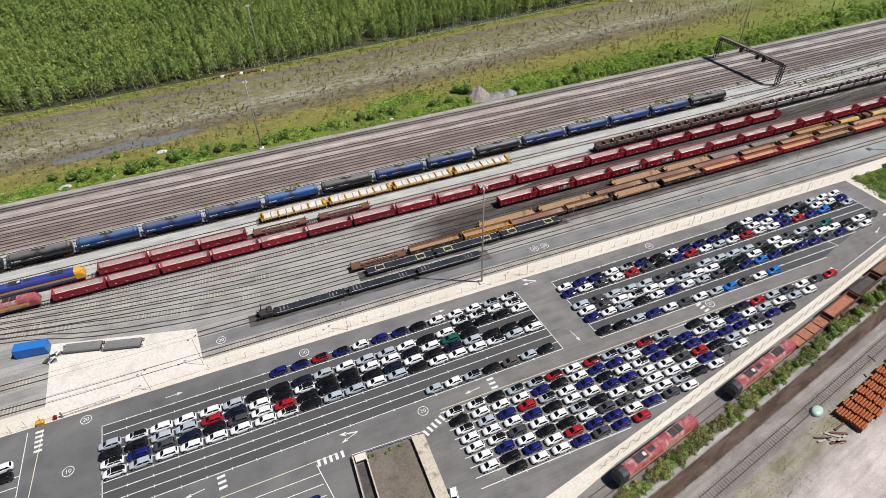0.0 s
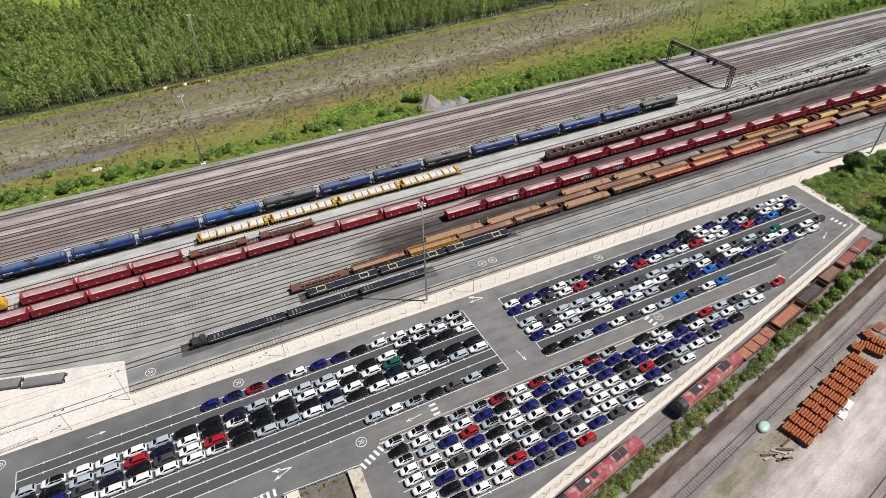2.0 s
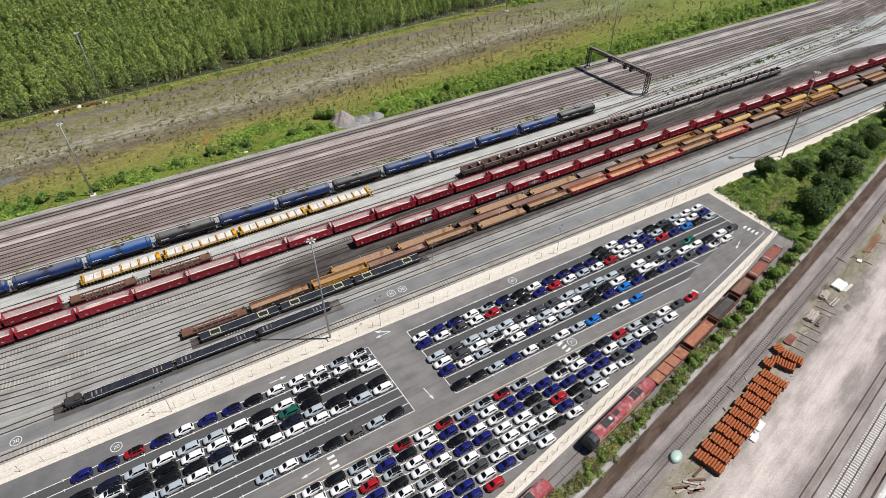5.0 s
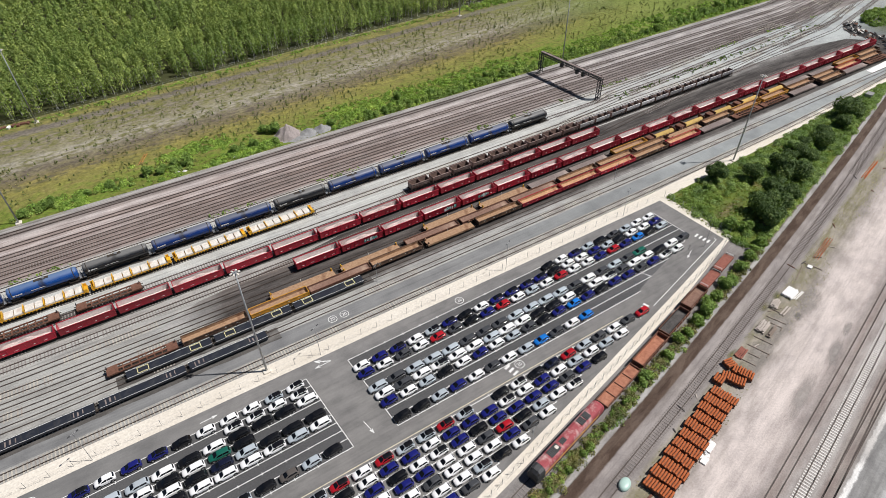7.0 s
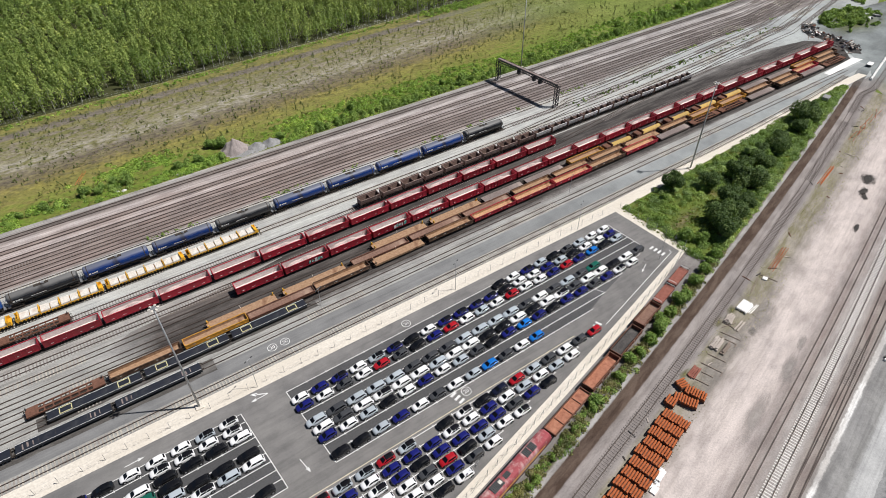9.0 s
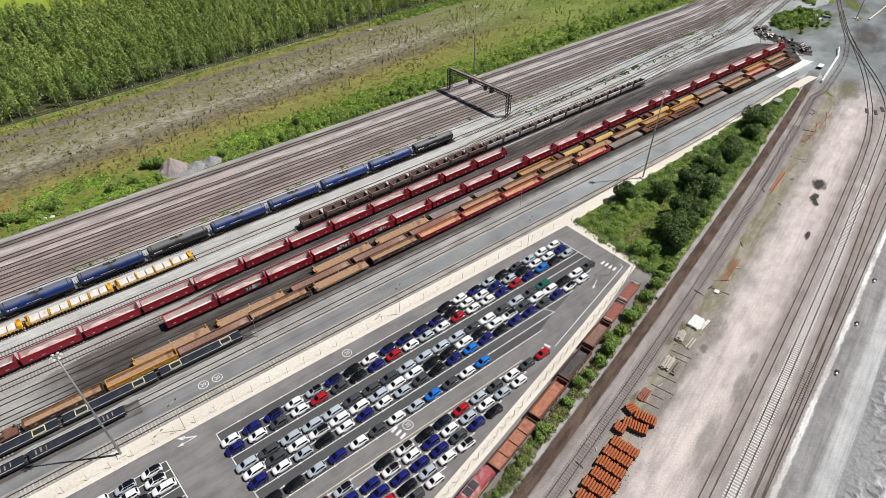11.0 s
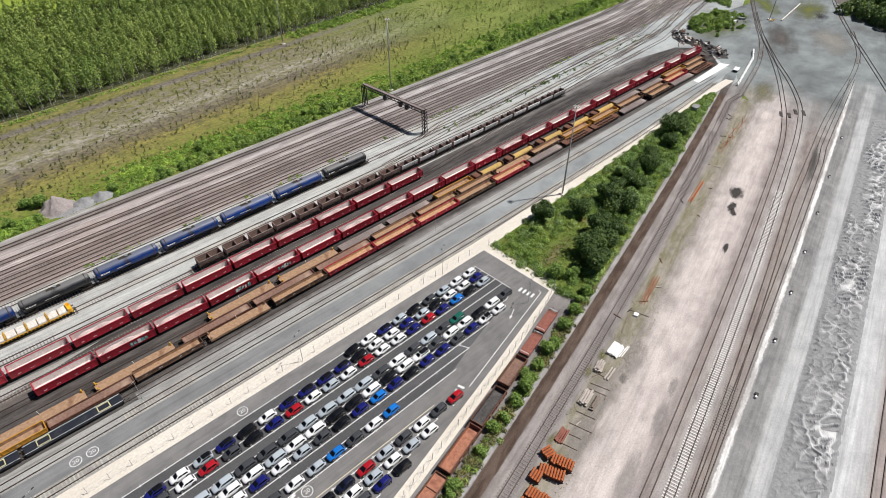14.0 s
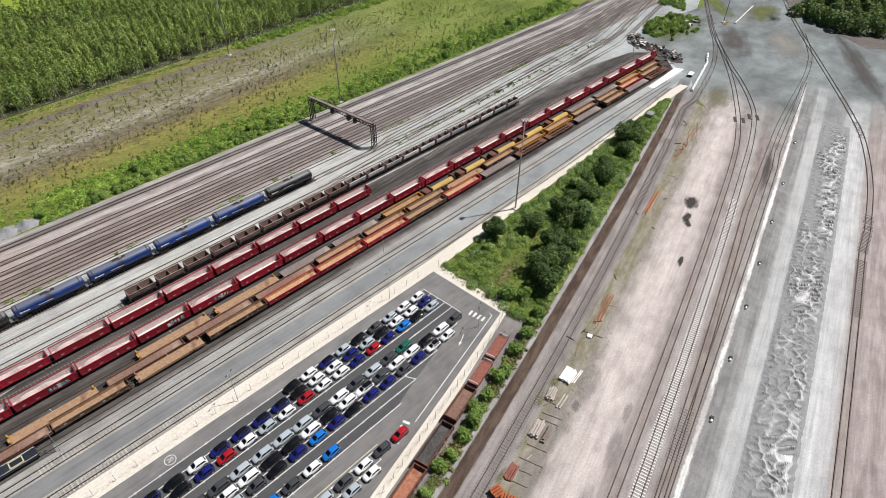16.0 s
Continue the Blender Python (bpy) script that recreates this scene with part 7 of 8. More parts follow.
# bushes on the bank beside the old siding
for x, c, k, sc in ((113.6, 49.2, 2, 0.85), (112.0, 48.7, 1, 0.9), (121.8, 48.6, 1, 1.0), (127.0, 49.2, 2, 0.8), (134.8, 48.5, 2, 0.85), (139.4, 48.7, 3, 0.8), (141.0, 49.4, 4, 0.85), (150.0, 49.3, 3, 0.72), (152.4, 48.6, 2, 0.9), (158.8, 49.0, 2, 0.95), (164.0, 48.8, 2, 0.9), (167.6, 49.6, 1, 1.0), (171.0, 49.0, 2, 0.9), (130.6, 48.4, 1, 1.0), (145.4, 48.6, 1, 1.1), (105.6, 48.6, 0, 1.0), (98.0, 48.4, 0, 0.9), (92.6, 48.0, 1, 0.75), (90.6, 48.3, 0, 1.0), (86.0, 48.2, 0, 1.0), (80.5, 48.4, 0, 0.9), (76.0, 48.1, 1, 0.7)):
    bush(x, east_line(c, x), k, sc, label="green bush on the bank beside the siding")
spots = []
for i in range(1250):
    x = rb.uniform(0, 175)
    if noise.noise(Vector((x * 0.06, 1, 8))) < -0.38:
        continue
    r = rb.uniform(0.3, 0.95)
    spots.append((x, east_line(rb.gauss(48.7, 0.7), x), r, r * rb.uniform(0.6, 1.3)))
scrub("bank_scrub", spots[::3] + spots[1::3], M_DRYSCRUB, "dry yellow-green scrub on the bank", 33, 0.11, 60)
scrub("bank_brambles", spots[2::3], M_BUSH, "low green brambles on the bank", 34, 0.11, 60)
for i in range(6):
    x = rb.uniform(352, 362)
    bush(x, 142 + rb.uniform(-4, 4), rb.randrange(4), rb.uniform(0.7, 1.1), label="green bush at the yard throat")


def tufts(name, count, area, size, mat, label, seed, keep=None):
    """Many small upright tufts over an area."""
    g = np.random.default_rng(seed)
    ps = []
    while sum(len(a) for a in ps) < count:
        x = g.uniform(area[0], area[1], 4000)
        y = g.uniform(area[2], area[3], 4000)
        q = np.array([(a, b) for a, b in zip(x, y) if (keep is None or keep(a, b))])
        if len(q):
            ps.append(q)
    q = np.concatenate(ps)[:count]
    s = size * g.uniform(0.4, 1.5, count)
    k = 7
    p = np.repeat(np.column_stack([q, s * 0.4]), k, axis=0) + g.normal(size=(count * k, 3)) * np.repeat(s, k)[:, None] * np.array([0.3, 0.3, 0.22])
    u, w = leaf_quads(g, p, 1.0, 1.2)
    ss = np.repeat(s, k)[:, None] * 0.25
    return solid(name, quads(name, p, u * ss, w * ss), mat, label, "plants", kind="stuff")


nz = lambda x, y, f, o: noise.noise(Vector((x * f, y * f * 2.0, o)))
def saplings(name, count, area, mat, label, seed, keep):
    """Small self-sown trees: little tapering crowns of leaves, each a metre or so high."""
    g = np.random.default_rng(seed)
    ps, outs = [], []
    while len(ps) < count:
        x, y = g.uniform(area[0], area[1]), g.uniform(area[2], area[3])
        if not keep(x, y):
            continue
        h = 0.45 + 1.15 * g.uniform() ** 2.2
        k = int(9 + 14 * h)
        t, a = g.uniform(0, 1, k), g.uniform(0, math.tau, k)
        r = h * 0.42 * (1 - 0.75 * t) * np.sqrt(g.uniform(0.2, 1, k))
        ps.append(np.stack([x + r * np.cos(a), y + r * np.sin(a), 0.08 + h * t], 1))
        outs.append(np.stack([np.cos(a), np.sin(a), 0.5 + 0.4 * t], 1))
    u, w = crown_quads(g, np.concatenate(ps), np.concatenate(outs), 0.13, 0.5)
    return solid(name, quads(name, np.concatenate(ps), u, w), mat, label, "plants", kind="stuff")


saplings("saplings", 1700, (-120, 340, 190, 250), M_SAPLING, "self-sown saplings in the grassland", 7, lambda x, y: nz(x, y, 0.05, 1.0) + 0.5 * nz(x, y, 0.4, 3.0) > -0.12 and y < woods_edge(x) - 2)
tufts("grass_tufts", 11000, (-120, 340, 183.5, 250), 0.36, M_DRYSCRUB, "tufts of coarse yellow-green grass", 8, lambda x, y: nz(x, y, 0.03, 5.0) > -0.1 and y < woods_edge(x) - 1)
tufts("track_weeds", 300, (-80, 340, 157.0, 158.6), 0.55, M_BUSH, "weeds along the edge of the ballast", 9, lambda x, y: nz(x, 0, 0.06, 3.0) > 0.05)
tufts("yard_weeds", 130, (195, 330, 146, 153), 0.8, M_DARKBUSH, "weeds between the yard lines", 10, lambda x, y: abs(y - 148 - (x - 200) * 0.02) < 1.4)
tufts("thicket_grass", 7000, (166, 300, 62, 104), 0.3, M_GRASS, "tall grass between the bushes", 12, lambda x, y: east_line(48.2, x) < y < 93.4 + (x - 165) * 0.044)
tufts("waste_weeds", 4200, (20, 300, 10, 100), 0.15, M_STRAW, "dry weeds on the waste strip", 13, lambda x, y: east_line(31.5, x) < y < east_line(38.4, x) and nz(x, y, 0.05, 2.0) > -0.05)


# ---- structures and loose things ----
def grid_mound(name, pts_x, pts_y, height, material, label, category, at=None, kind=""):
    """A height field over a grid."""
    s = Shape()
    for x in pts_x:
        for y in pts_y:
            s.v.append((x, y, height(x, y)))
    n = len(pts_y)
    s.f = [(i * n + j, (i + 1) * n + j, (i + 1) * n + j + 1, i * n + j + 1) for i in range(len(pts_x) - 1) for j in range(n - 1)]
    return solid(name, s, material, label, category, kind=kind, at=at)


def heap(x, y, rx, ry, h, material, label, seed=0.0, sharp=1.2):
    def z(a, b):
        d = math.hypot(a / rx, b / ry) + 0.22 * noise.noise(Vector((a * 0.5, b * 0.5, seed)))
        return h * max(0.0, 1 - d) ** sharp * (1 + 0.15 * noise.noise(Vector((a, b, seed + 3)))) - 0.03
    return grid_mound("gravel_mound", np.linspace(-rx * 1.2, rx * 1.2, 25), np.linspace(-ry * 1.2, ry * 1.2, 25), z, material, label, "stone heap", pose(x, y, 0))


heap(87.0, 189.5, 4.6, 4.0, 4.2, M_PINKSTONE, "steep heap of pinkish grey stone at the ballast edge", 1.0, 0.9)
heap(93.5, 187.0, 3.6, 3.0, 1.9, M_CRUSH, "low heap of grey crushed stone", 2.0)
heap(98.5, 186.8, 3.8, 2.6, 2.2, M_CRUSH, "low heap of pale crushed stone among bushes", 3.0)
heap(91.0, 185.6, 7.0, 1.8, 0.5, M_CRUSH, "spread of grey crushed stone", 4.0)


for x, y, rx, h in ((-26.0, 196.4, 1.7, 0.3), (-41.5, 187.2, 1.6, 0.3), (-55.0, 186.4, 2.0, 0.3), (49.5, 186.6, 0.9, 0.5), (51.6, 186.2, 0.8, 0.5), (68.0, 185.6, 1.0, 0.5)):
    heap(x, y, rx, rx * 0.7, h, M_LIMERUBBLE, "small tip of whitish rubble among weeds", x, 0.8)
for k in range(2):
    solid("loose_rail", Shape().bar((-3.4, 0, 0.1), (3.4, 0, 0.1), 0.14), M_RUSTORANGE, "rusty orange rail lying in the grassland", "loose rail", "loose rails", at=pose(41.5 + 0.9 * k, 200.5 + 0.2 * k, 0.02, 0, 0, 62))


# spoil tipped in ridges beside the haul road
def spoil_height(x, y):
    """A net of tipped crests round shallow hollows."""
    c = y - haul_line(0, x)
    a = x / 1.9 + 0.35 * c + 0.7 * noise.noise(Vector((x * 0.16, c * 0.16, 7.0)))
    b = c / 2.5 + 0.6 * noise.noise(Vector((x * 0.13, c * 0.13, 3.0)))
    d, _ = noise.voronoi(Vector((a, b, 0.5)), distance_metric="DISTANCE")
    crest = max(0.0, 1 - (d[1] - d[0]) * 2.4) ** 1.3
    big = min(1.0, max(0.15, 0.62 + 0.9 * noise.noise(Vector((x * 0.06, c * 0.22, 5.0))) + 0.06 * (16.5 - c)))
    edge = min(1.0, max(0.0, (c - 11.6) / 1.4), max(0.0, (21.2 - c) / 1.4)) * min(1.0, max(0.0, (322 - x) / 14))
    return 0.01 + edge * max(0.0, 0.16 + 0.78 * crest * big + 0.12 * noise.noise(Vector((x * 1.1, y * 1.1, 2))))


s = Shape()
cs = np.arange(11.4, 21.4, 0.3)
xs = np.arange(110, 324, 0.33)
for x in xs:
    for c in cs:
        y = haul_line(c, x)
        s.v.append((x, y, spoil_height(x, y)))
n = len(cs)
s.f = [(i * n + j, (i + 1) * n + j, (i + 1) * n + j + 1, i * n + j + 1) for i in range(len(xs) - 1) for j in range(n - 1)]
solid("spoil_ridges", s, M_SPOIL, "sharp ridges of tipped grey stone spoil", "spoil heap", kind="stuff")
s = Shape()
cs = np.arange(24.6, 29.2, 0.42)
for x in xs:
    for c in cs:
        y = haul_line(c, x)
        e = min(1.0, max(0.0, (c - 24.8) / 0.8), max(0.0, (29.0 - c) / 1.0))
        s.v.append((x, y, 0.034 + e * max(0.0, 0.12 + 0.16 * noise.noise(Vector((x * 0.5, c * 0.5, 1.0))))))
n = len(cs)
s.f = [(i * n + j, (i + 1) * n + j, (i + 1) * n + j + 1, i * n + j + 1) for i in range(len(xs) - 1) for j in range(n - 1)]
solid("stone_bank", s, M_HAULLAND, "low rough grey stone bank beside the haul road", "stone bank", kind="stuff")


# rust-red pipe stacks
PIPE = Shape().tube((-1.06, 0, 0), (1.06, 0, 0), 0.21, n=8).mesh("pipe")


def pipe_stack(x, c, count, label="stack of rusty orange steel pipes on timber bearers"):
    ob = thing("pipe_stack", label, "pipe stack", "rusty pipe stacks", on_east(c, x, 0.02))
    w = count * 0.53 / 2
    # one box replaces the lower pipes; its dark rust paints the gaps' shade
    part("core", Shape().box(-0.95, 0.95, -w, w, 0.12, 0.95), M_RUSTDARK, ob, "box for the lower pipes, coloured dark for the shade between")
    for sx in (-0.8, 0.8):
        part("bearer", Shape().box(sx - 0.1, sx + 0.1, -w - 0.15, w + 0.15, 0, 0.14), M_TIMBER, ob)
    r = random.Random(int(x * 10))
    for k in range(count):
        o = part("pipe", PIPE, M_RUSTORANGE, ob)
        o.location = (r.uniform(-0.16, 0.16), -w + 0.265 + k * 0.53, 1.05 + r.uniform(-0.07, 0.09))
        o.rotation_euler = (0, r.uniform(-0.03, 0.03), r.uniform(-0.05, 0.05))
    return ob


for i in range(11):
    pipe_stack(97.0 + i * 2.62, 34.4 + 0.05 * i + 0.22 * math.sin(i * 2.4), 10)
pipe_stack(125.8, 37.4, 4, "short stack of rusty orange pipes beside a gap")
for x, c, n, turn in ((128.4, 35.2, 9, 12), (131.4, 34.4, 8, 7), (131.0, 37.6, 4, -25)):
    ob = pipe_stack(x, c, n, "slumped stack of rusty orange steel pipes")
    ob.matrix_basis = ob.matrix_basis @ pose(0, 0, 0, 0, 0, turn)

# steel frames and timber beside the branch line
def lying(name, x0, y0, x1, y1, w, h, mat, label, category, group="", z=0.03):
    """A straight board or beam lying between two places."""
    n = math.hypot(x1 - x0, y1 - y0) / 2
    return solid(name, Shape().box(-n, n, -w / 2, w / 2, 0, h, 0.015), mat, label, category, group, at=pose((x0 + x1) / 2, (y0 + y1) / 2, z, 0, 0, math.degrees(math.atan2(y1 - y0, x1 - x0))))


def board_stack(x, y, turn, rows, length, pitch, thick, mat, label, name="timber_stack", part_name="beam", spread=0.3, skew=0.03, seed=1):
    """Boards laid side by side in layers; rows holds the count of each layer."""
    ob = thing(name, label, "timber stack", "timber stacks", pose(x, y, 0.03, 0, 0, turn))
    r = random.Random(seed)
    for sx in (-0.3, 0.3):
        part("bearer", Shape().box(sx * length - 0.09, sx * length + 0.09, -rows[0] * pitch / 2, rows[0] * pitch / 2, 0, 0.12), M_TIMBERDARK, ob)
    beam = Shape().box(-length / 2, length / 2, -pitch * 0.43, pitch * 0.43, 0, thick, 0.02).mesh(part_name)
    for layer, n in enumerate(rows):
        for k in range(n):
            o = part(part_name, beam, mat, ob)
            o.location = (r.uniform(-spread, spread), (k - (n - 1) / 2) * pitch + r.uniform(-0.05, 0.05), 0.125 + layer * (thick + 0.01))
            o.rotation_euler = (0, 0, r.uniform(-skew, skew))
    return ob


board_stack(146.7, 47.9, 13, (4, 3), 3.9, 0.5, 0.3, M_TIMBER, "stack of grey weathered timber beams with gaps", seed=3)
board_stack(147.0, 45.9, 12, (2, 1), 3.8, 0.48, 0.3, M_TIMBERDARK, "few brown weathered beams beside the grey stack", seed=4)
board_stack(155.2, 50.8, 16, (5, 4, 2), 2.9, 0.36, 0.24, M_TIMBER, "small untidy pile of grey timber beams", spread=0.35, skew=0.12, seed=5)
for x0, y0, x1, y1 in ((153.4, 48.2, 157.2, 48.8), (153.6, 47.6, 157.4, 48.25)):
    lying("timber_beam", x0, y0, x1, y1, 0.34, 0.3, M_TIMBER, "pale weathered squared beam lying on dirt", "beam", "loose beams")
for x0, y0, x1, y1 in ((153.3, 51.3, 154.2, 47.4), (152.0, 50.3, 155.6, 49.3), (150.5, 49.6, 151.9, 45.6), (149.0, 49.3, 150.2, 45.4), (150.2, 45.4, 149.2, 45.1), (142.8, 47.3, 144.0, 43.6), (139.6, 46.6, 141.0, 42.2), (141.0, 42.2, 139.8, 42.0), (137.6, 45.0, 138.4, 42.7), (135.0, 44.6, 135.9, 41.8), (174.6, 56.1, 175.9, 51.8), (173.1, 55.4, 167.2, 53.3)):
    lying("old_batten", x0, y0, x1, y1, 0.2, 0.14, M_TIMBERDARK, "thin grey-brown batten lying across the weeds", "batten", "loose battens")
for x0, y0, x1, y1 in ((130.1, 44.9, 132.4, 45.3), (130.1, 44.5, 132.4, 44.9)):
    lying("white_board", x0, y0, x1, y1, 0.24, 0.12, M_SHEET, "white board lying beside the pipe stacks", "board", "white boards")
board_stack(136.3, 45.8, 13, (4,), 3.5, 0.42, 0.22, M_RUSTRED, "low stack of rusty flat steel sections", name="steel_stack", part_name="section", seed=7)
board_stack(161.6, 51.2, 8, (8, 8, 7), 3.7, 0.34, 0.16, M_SHEET, "stack of clean white boards with uneven ends", name="white_board_stack", part_name="board", spread=0.28, skew=0.02, seed=8)
for x0, y0, x1, y1 in ((160.6, 49.6, 164.8, 50.0), (160.9, 49.2, 164.9, 49.7)):
    lying("white_board", x0, y0, x1, y1, 0.2, 0.12, M_SHEET, "loose white board beside the white stack", "board", "white boards")
for k in range(7):
    o = Shape().bar((-5.4, 0, 0.12), (5.4, 0.05, 0.12), 0.09)
    solid("loose_rail", o, M_RUSTRAIL, "rusty orange rail lying on the waste strip", "loose rail", "loose rails", at=pose(183.4 + 0.5 * (k % 3), 57.2 - 0.21 * k, 0.03 + 0.02 * (k % 2), 0, 0, 14.6 + 1.8 * math.sin(k * 2)))
for k in range(10):
    o = Shape().bar((-4.0, 0, 0.12), (4.0, 0.1, 0.12), 0.1)
    solid("loose_rail", o, M_RUSTRAIL, "rusty orange rail in a loose pile", "loose rail", "loose rails", at=pose(261 + 5.4 * (k % 5), 77.6 + 0.95 * (k % 5) + 0.5 * (k % 3), 0.05, 0, 0, 14 + 9 * math.sin(k * 2)))
for k in range(4):
    o = Shape().bar((-6.5, 0, 0.12), (6.5, 0.1, 0.12), 0.15)
    solid("loose_rail", o, M_RUSTORANGE, "rusty orange rail lying beside the dirt yard", "loose rail", "loose rails", at=pose(230.6 + 0.5 * (k % 3), 70.2 + 0.28 * k, 0.05, 0, 0, 12.5 + math.sin(k * 2)))
# pale moulded shell and scrap beside the stacks
n = 16
rings = [[(1.5 * r * math.cos(t * math.tau / n), 1.05 * r * math.sin(t * math.tau / n), z) for t in range(n)] for r, z in ((1.0, 0.0), (1.0, 0.35), (0.92, 0.6), (0.7, 0.78), (0.35, 0.86))]
solid("upturned_shell", Shape().loft(rings), M_TEAL, "pale green upturned moulded shell beside the pipes", "upturned shell", at=pose(92.8, 37.6, 0.02, 0, 0, 20), smooth=True)
rs = random.Random(8)
for k in range(16):
    w, d, h = rs.uniform(0.5, 1.6), rs.uniform(0.25, 0.7), rs.uniform(0.1, 0.5)
    o = Shape().box(-w, w, -d, d, 0, h, 0.04)
    x = 110.8 + rs.gauss(0, 1.6)
    solid("scrap_sheet", o, M_SHEET if k % 3 else M_STEEL, "bent pale scrap panel on dirt", "scrap", "scrap panels", at=pose(x, 34.6 + (x - 110.8) * 0.25 + rs.gauss(0, 0.6), 0.02, 0, rs.uniform(-4, 4), rs.uniform(0, 90)))
for k in range(8):
    o = Shape().box(-1.6, 1.6, -0.2, 0.2, 0, 0.25, 0.02)
    x = 91.5 + rs.uniform(-3, 3)
    solid("scrap_beam", o, M_TIMBER if k % 2 else M_RUSTDARK, "loose weathered beam among scrap", "scrap", "scrap beams", at=pose(x, 32.5 + rs.uniform(-1.8, 1.8), 0.02, 0, 0, rs.uniform(-50, 10)))
solid("white_box", Shape().box(-0.6, 0.6, -0.55, 0.55, 0, 0.4, 0.05), M_SHEET, "small white box on the waste strip", "box", at=pose(174.2, 54.2, 0.02, 0, 0, 20))
for k in range(26):
    x = rs.uniform(95, 300)
    c = rs.uniform(33.5, 40.0)
    w = rs.uniform(0.2, 1.1)
    o = Shape().box(-w, w, -0.12, 0.12, 0, 0.16, 0.02)
    solid("litter_plank", o, (M_TIMBER, M_RUSTDARK, M_DEBRIS)[k % 3], "small scrap lying in dry weeds", "scrap", "scattered scrap", at=pose(x, east_line(c, x), 0.02, 0, 0, rs.uniform(0, 180)))

# wet patches in the dirt yard
for x, y, rx, ry, turn in ((239.4, 62.3, 4.4, 2.3, 0.3), (231.6, 59.8, 2.9, 1.3, 0.2), (229.2, 58.3, 2.2, 1.1, 0.6), (213.0, 52.0, 2.6, 0.8, 0.3)):
    ground_patch("oil_patch", x, y, rx, ry, turn, (0.035, 0.032, 0.03), (0.07, 0.064, 0.06), 0.03 + 0.0015 * (x % 5), "dark oily patch in the dirt beside the lines")

# yard throat
sheet("white_slab", M_WHITESLAB, [(299.8, 108.6), (325.6, 109.0), (323.9, 112.4), (299.9, 110.9)], 0.12, "bright white concrete slab", "slab")
for k in range(14):
    t = k / 13
    x = 309.6 + 36.3 * t
    y = 97.4 + 7.6 * min(1.0, t / 0.77) + 3.7 * max(0.0, t - 0.77) / 0.23
    o = Shape().box(-1.3, 1.3, -0.4, 0.4, 0, 0.6).box(-1.25, 1.25, -0.2, 0.2, 0.6, 1.0, 0.04)
    solid("barrier_block", o, M_SHEET, "white concrete barrier block in a row", "barrier", "barrier blocks", at=pose(x, y, 0.04, 0, 0, (15 if t < 0.77 else 23) + rs.uniform(-3, 3)))


def heap_axis(t):
    """The bent line of the scrap heap, from its far end to the slab."""
    return (332 + 10 * max(0.0, 0.25 - t) * 4 + 4.5 * math.sin(t * 3.1) - 1.0 * t, 143 - 28 * t)


def scrap_piece(k):
    """A torn sheet, a beam or a broken block."""
    if k % 3 == 0:
        w, d = rs.uniform(0.6, 1.7), rs.uniform(0.4, 1.0)
        return Shape().loft([[(-w, -d, 0), (w, -d * 0.7, 0.1), (w * 0.8, d, 0.0), (-w * 0.9, d * 0.8, 0.12)], [(-w, -d, 0.07), (w, -d * 0.7, 0.17), (w * 0.8, d, 0.07), (-w * 0.9, d * 0.8, 0.19)]])
    if k % 3 == 1:
        return Shape().bar((-rs.uniform(1.0, 2.8), 0, 0.1), (rs.uniform(1.0, 2.4), 0, 0.25), rs.uniform(0.12, 0.3))
    w, d, h = rs.uniform(0.3, 0.9), rs.uniform(0.3, 0.7), rs.uniform(0.3, 0.9)
    return Shape().loft([[(-w, -d, 0), (w, -d, 0), (w, d, 0), (-w, d, 0)], [(-w * 0.7, -d, h), (w, -d * 0.6, h * 0.8), (w * 0.8, d, h), (-w, d * 0.7, h * 0.9)]])


def heap_top(x, y):
    t = min(1.0, max(0.0, (143 - y) / 28))
    ax = heap_axis(t)[0]
    wide = 3.4 + 2.5 * max(0.0, 0.3 - t) * 3.3
    e = max(0.0, 1 - abs((x - ax) / wide) - max(0.0, abs(y - 129) - 13.5) * 0.3)
    return 1.7 * e * (0.75 + 0.9 * noise.noise(Vector((x * 0.55, y * 0.55, 0))) + 0.35 * noise.noise(Vector((x * 1.7, y * 1.7, 4))))


for k in range(130):
    t = rs.uniform(0, 1) ** 1.2
    ax, ay = heap_axis(t)
    x, y = ax + rs.gauss(0, 2.4), ay + rs.gauss(0, 1.3)
    pale = rs.random() < (0.42 if t < 0.3 or 0.55 < t < 0.72 else 0.12)
    solid("debris", scrap_piece(k), rs.choice((M_SHEET, M_STEEL, M_CRUSH, M_PANEL)) if pale else rs.choice((M_DEBRIS, M_DEBRIS, M_RUSTDARK, M_TIMBER)), "torn pale scrap sheet in the heap" if pale else "broken dark scrap in the heap", "debris", "scrap heap", at=pose(x, y, max(0.0, heap_top(x, y)) + 0.02, rs.uniform(-22, 22), rs.uniform(-22, 22), rs.uniform(0, 180)))
grid_mound("debris_mound", np.linspace(322, 352, 64), np.linspace(111, 147, 72), lambda x, y: heap_top(x, y), M_DEBRIS, "low heap of black broken debris", "debris mound")
o = thing("site_cabin", "small white low cabin beside the barrier", "cabin", at=pose(321.6, 104.2, 0.055, 0, 0, 12))
part("wall", Shape().box(-1.7, 1.7, -0.8, 0.8, 0, 0.9), M_DARKSTEEL, o)
part("roof", Shape().box(-1.9, 1.9, -0.95, 0.95, 0.9, 1.02, 0.04), M_SHEET, o)
o = thing("lineside_hut", "small grey-green hut at the end of the thicket", "hut", at=pose(277.2, 97.6, 0.0, 0, 0, 12))
part("wall", Shape().box(-1.4, 1.4, -1.0, 1.0, 0, 1.9), M_STEEL, o)
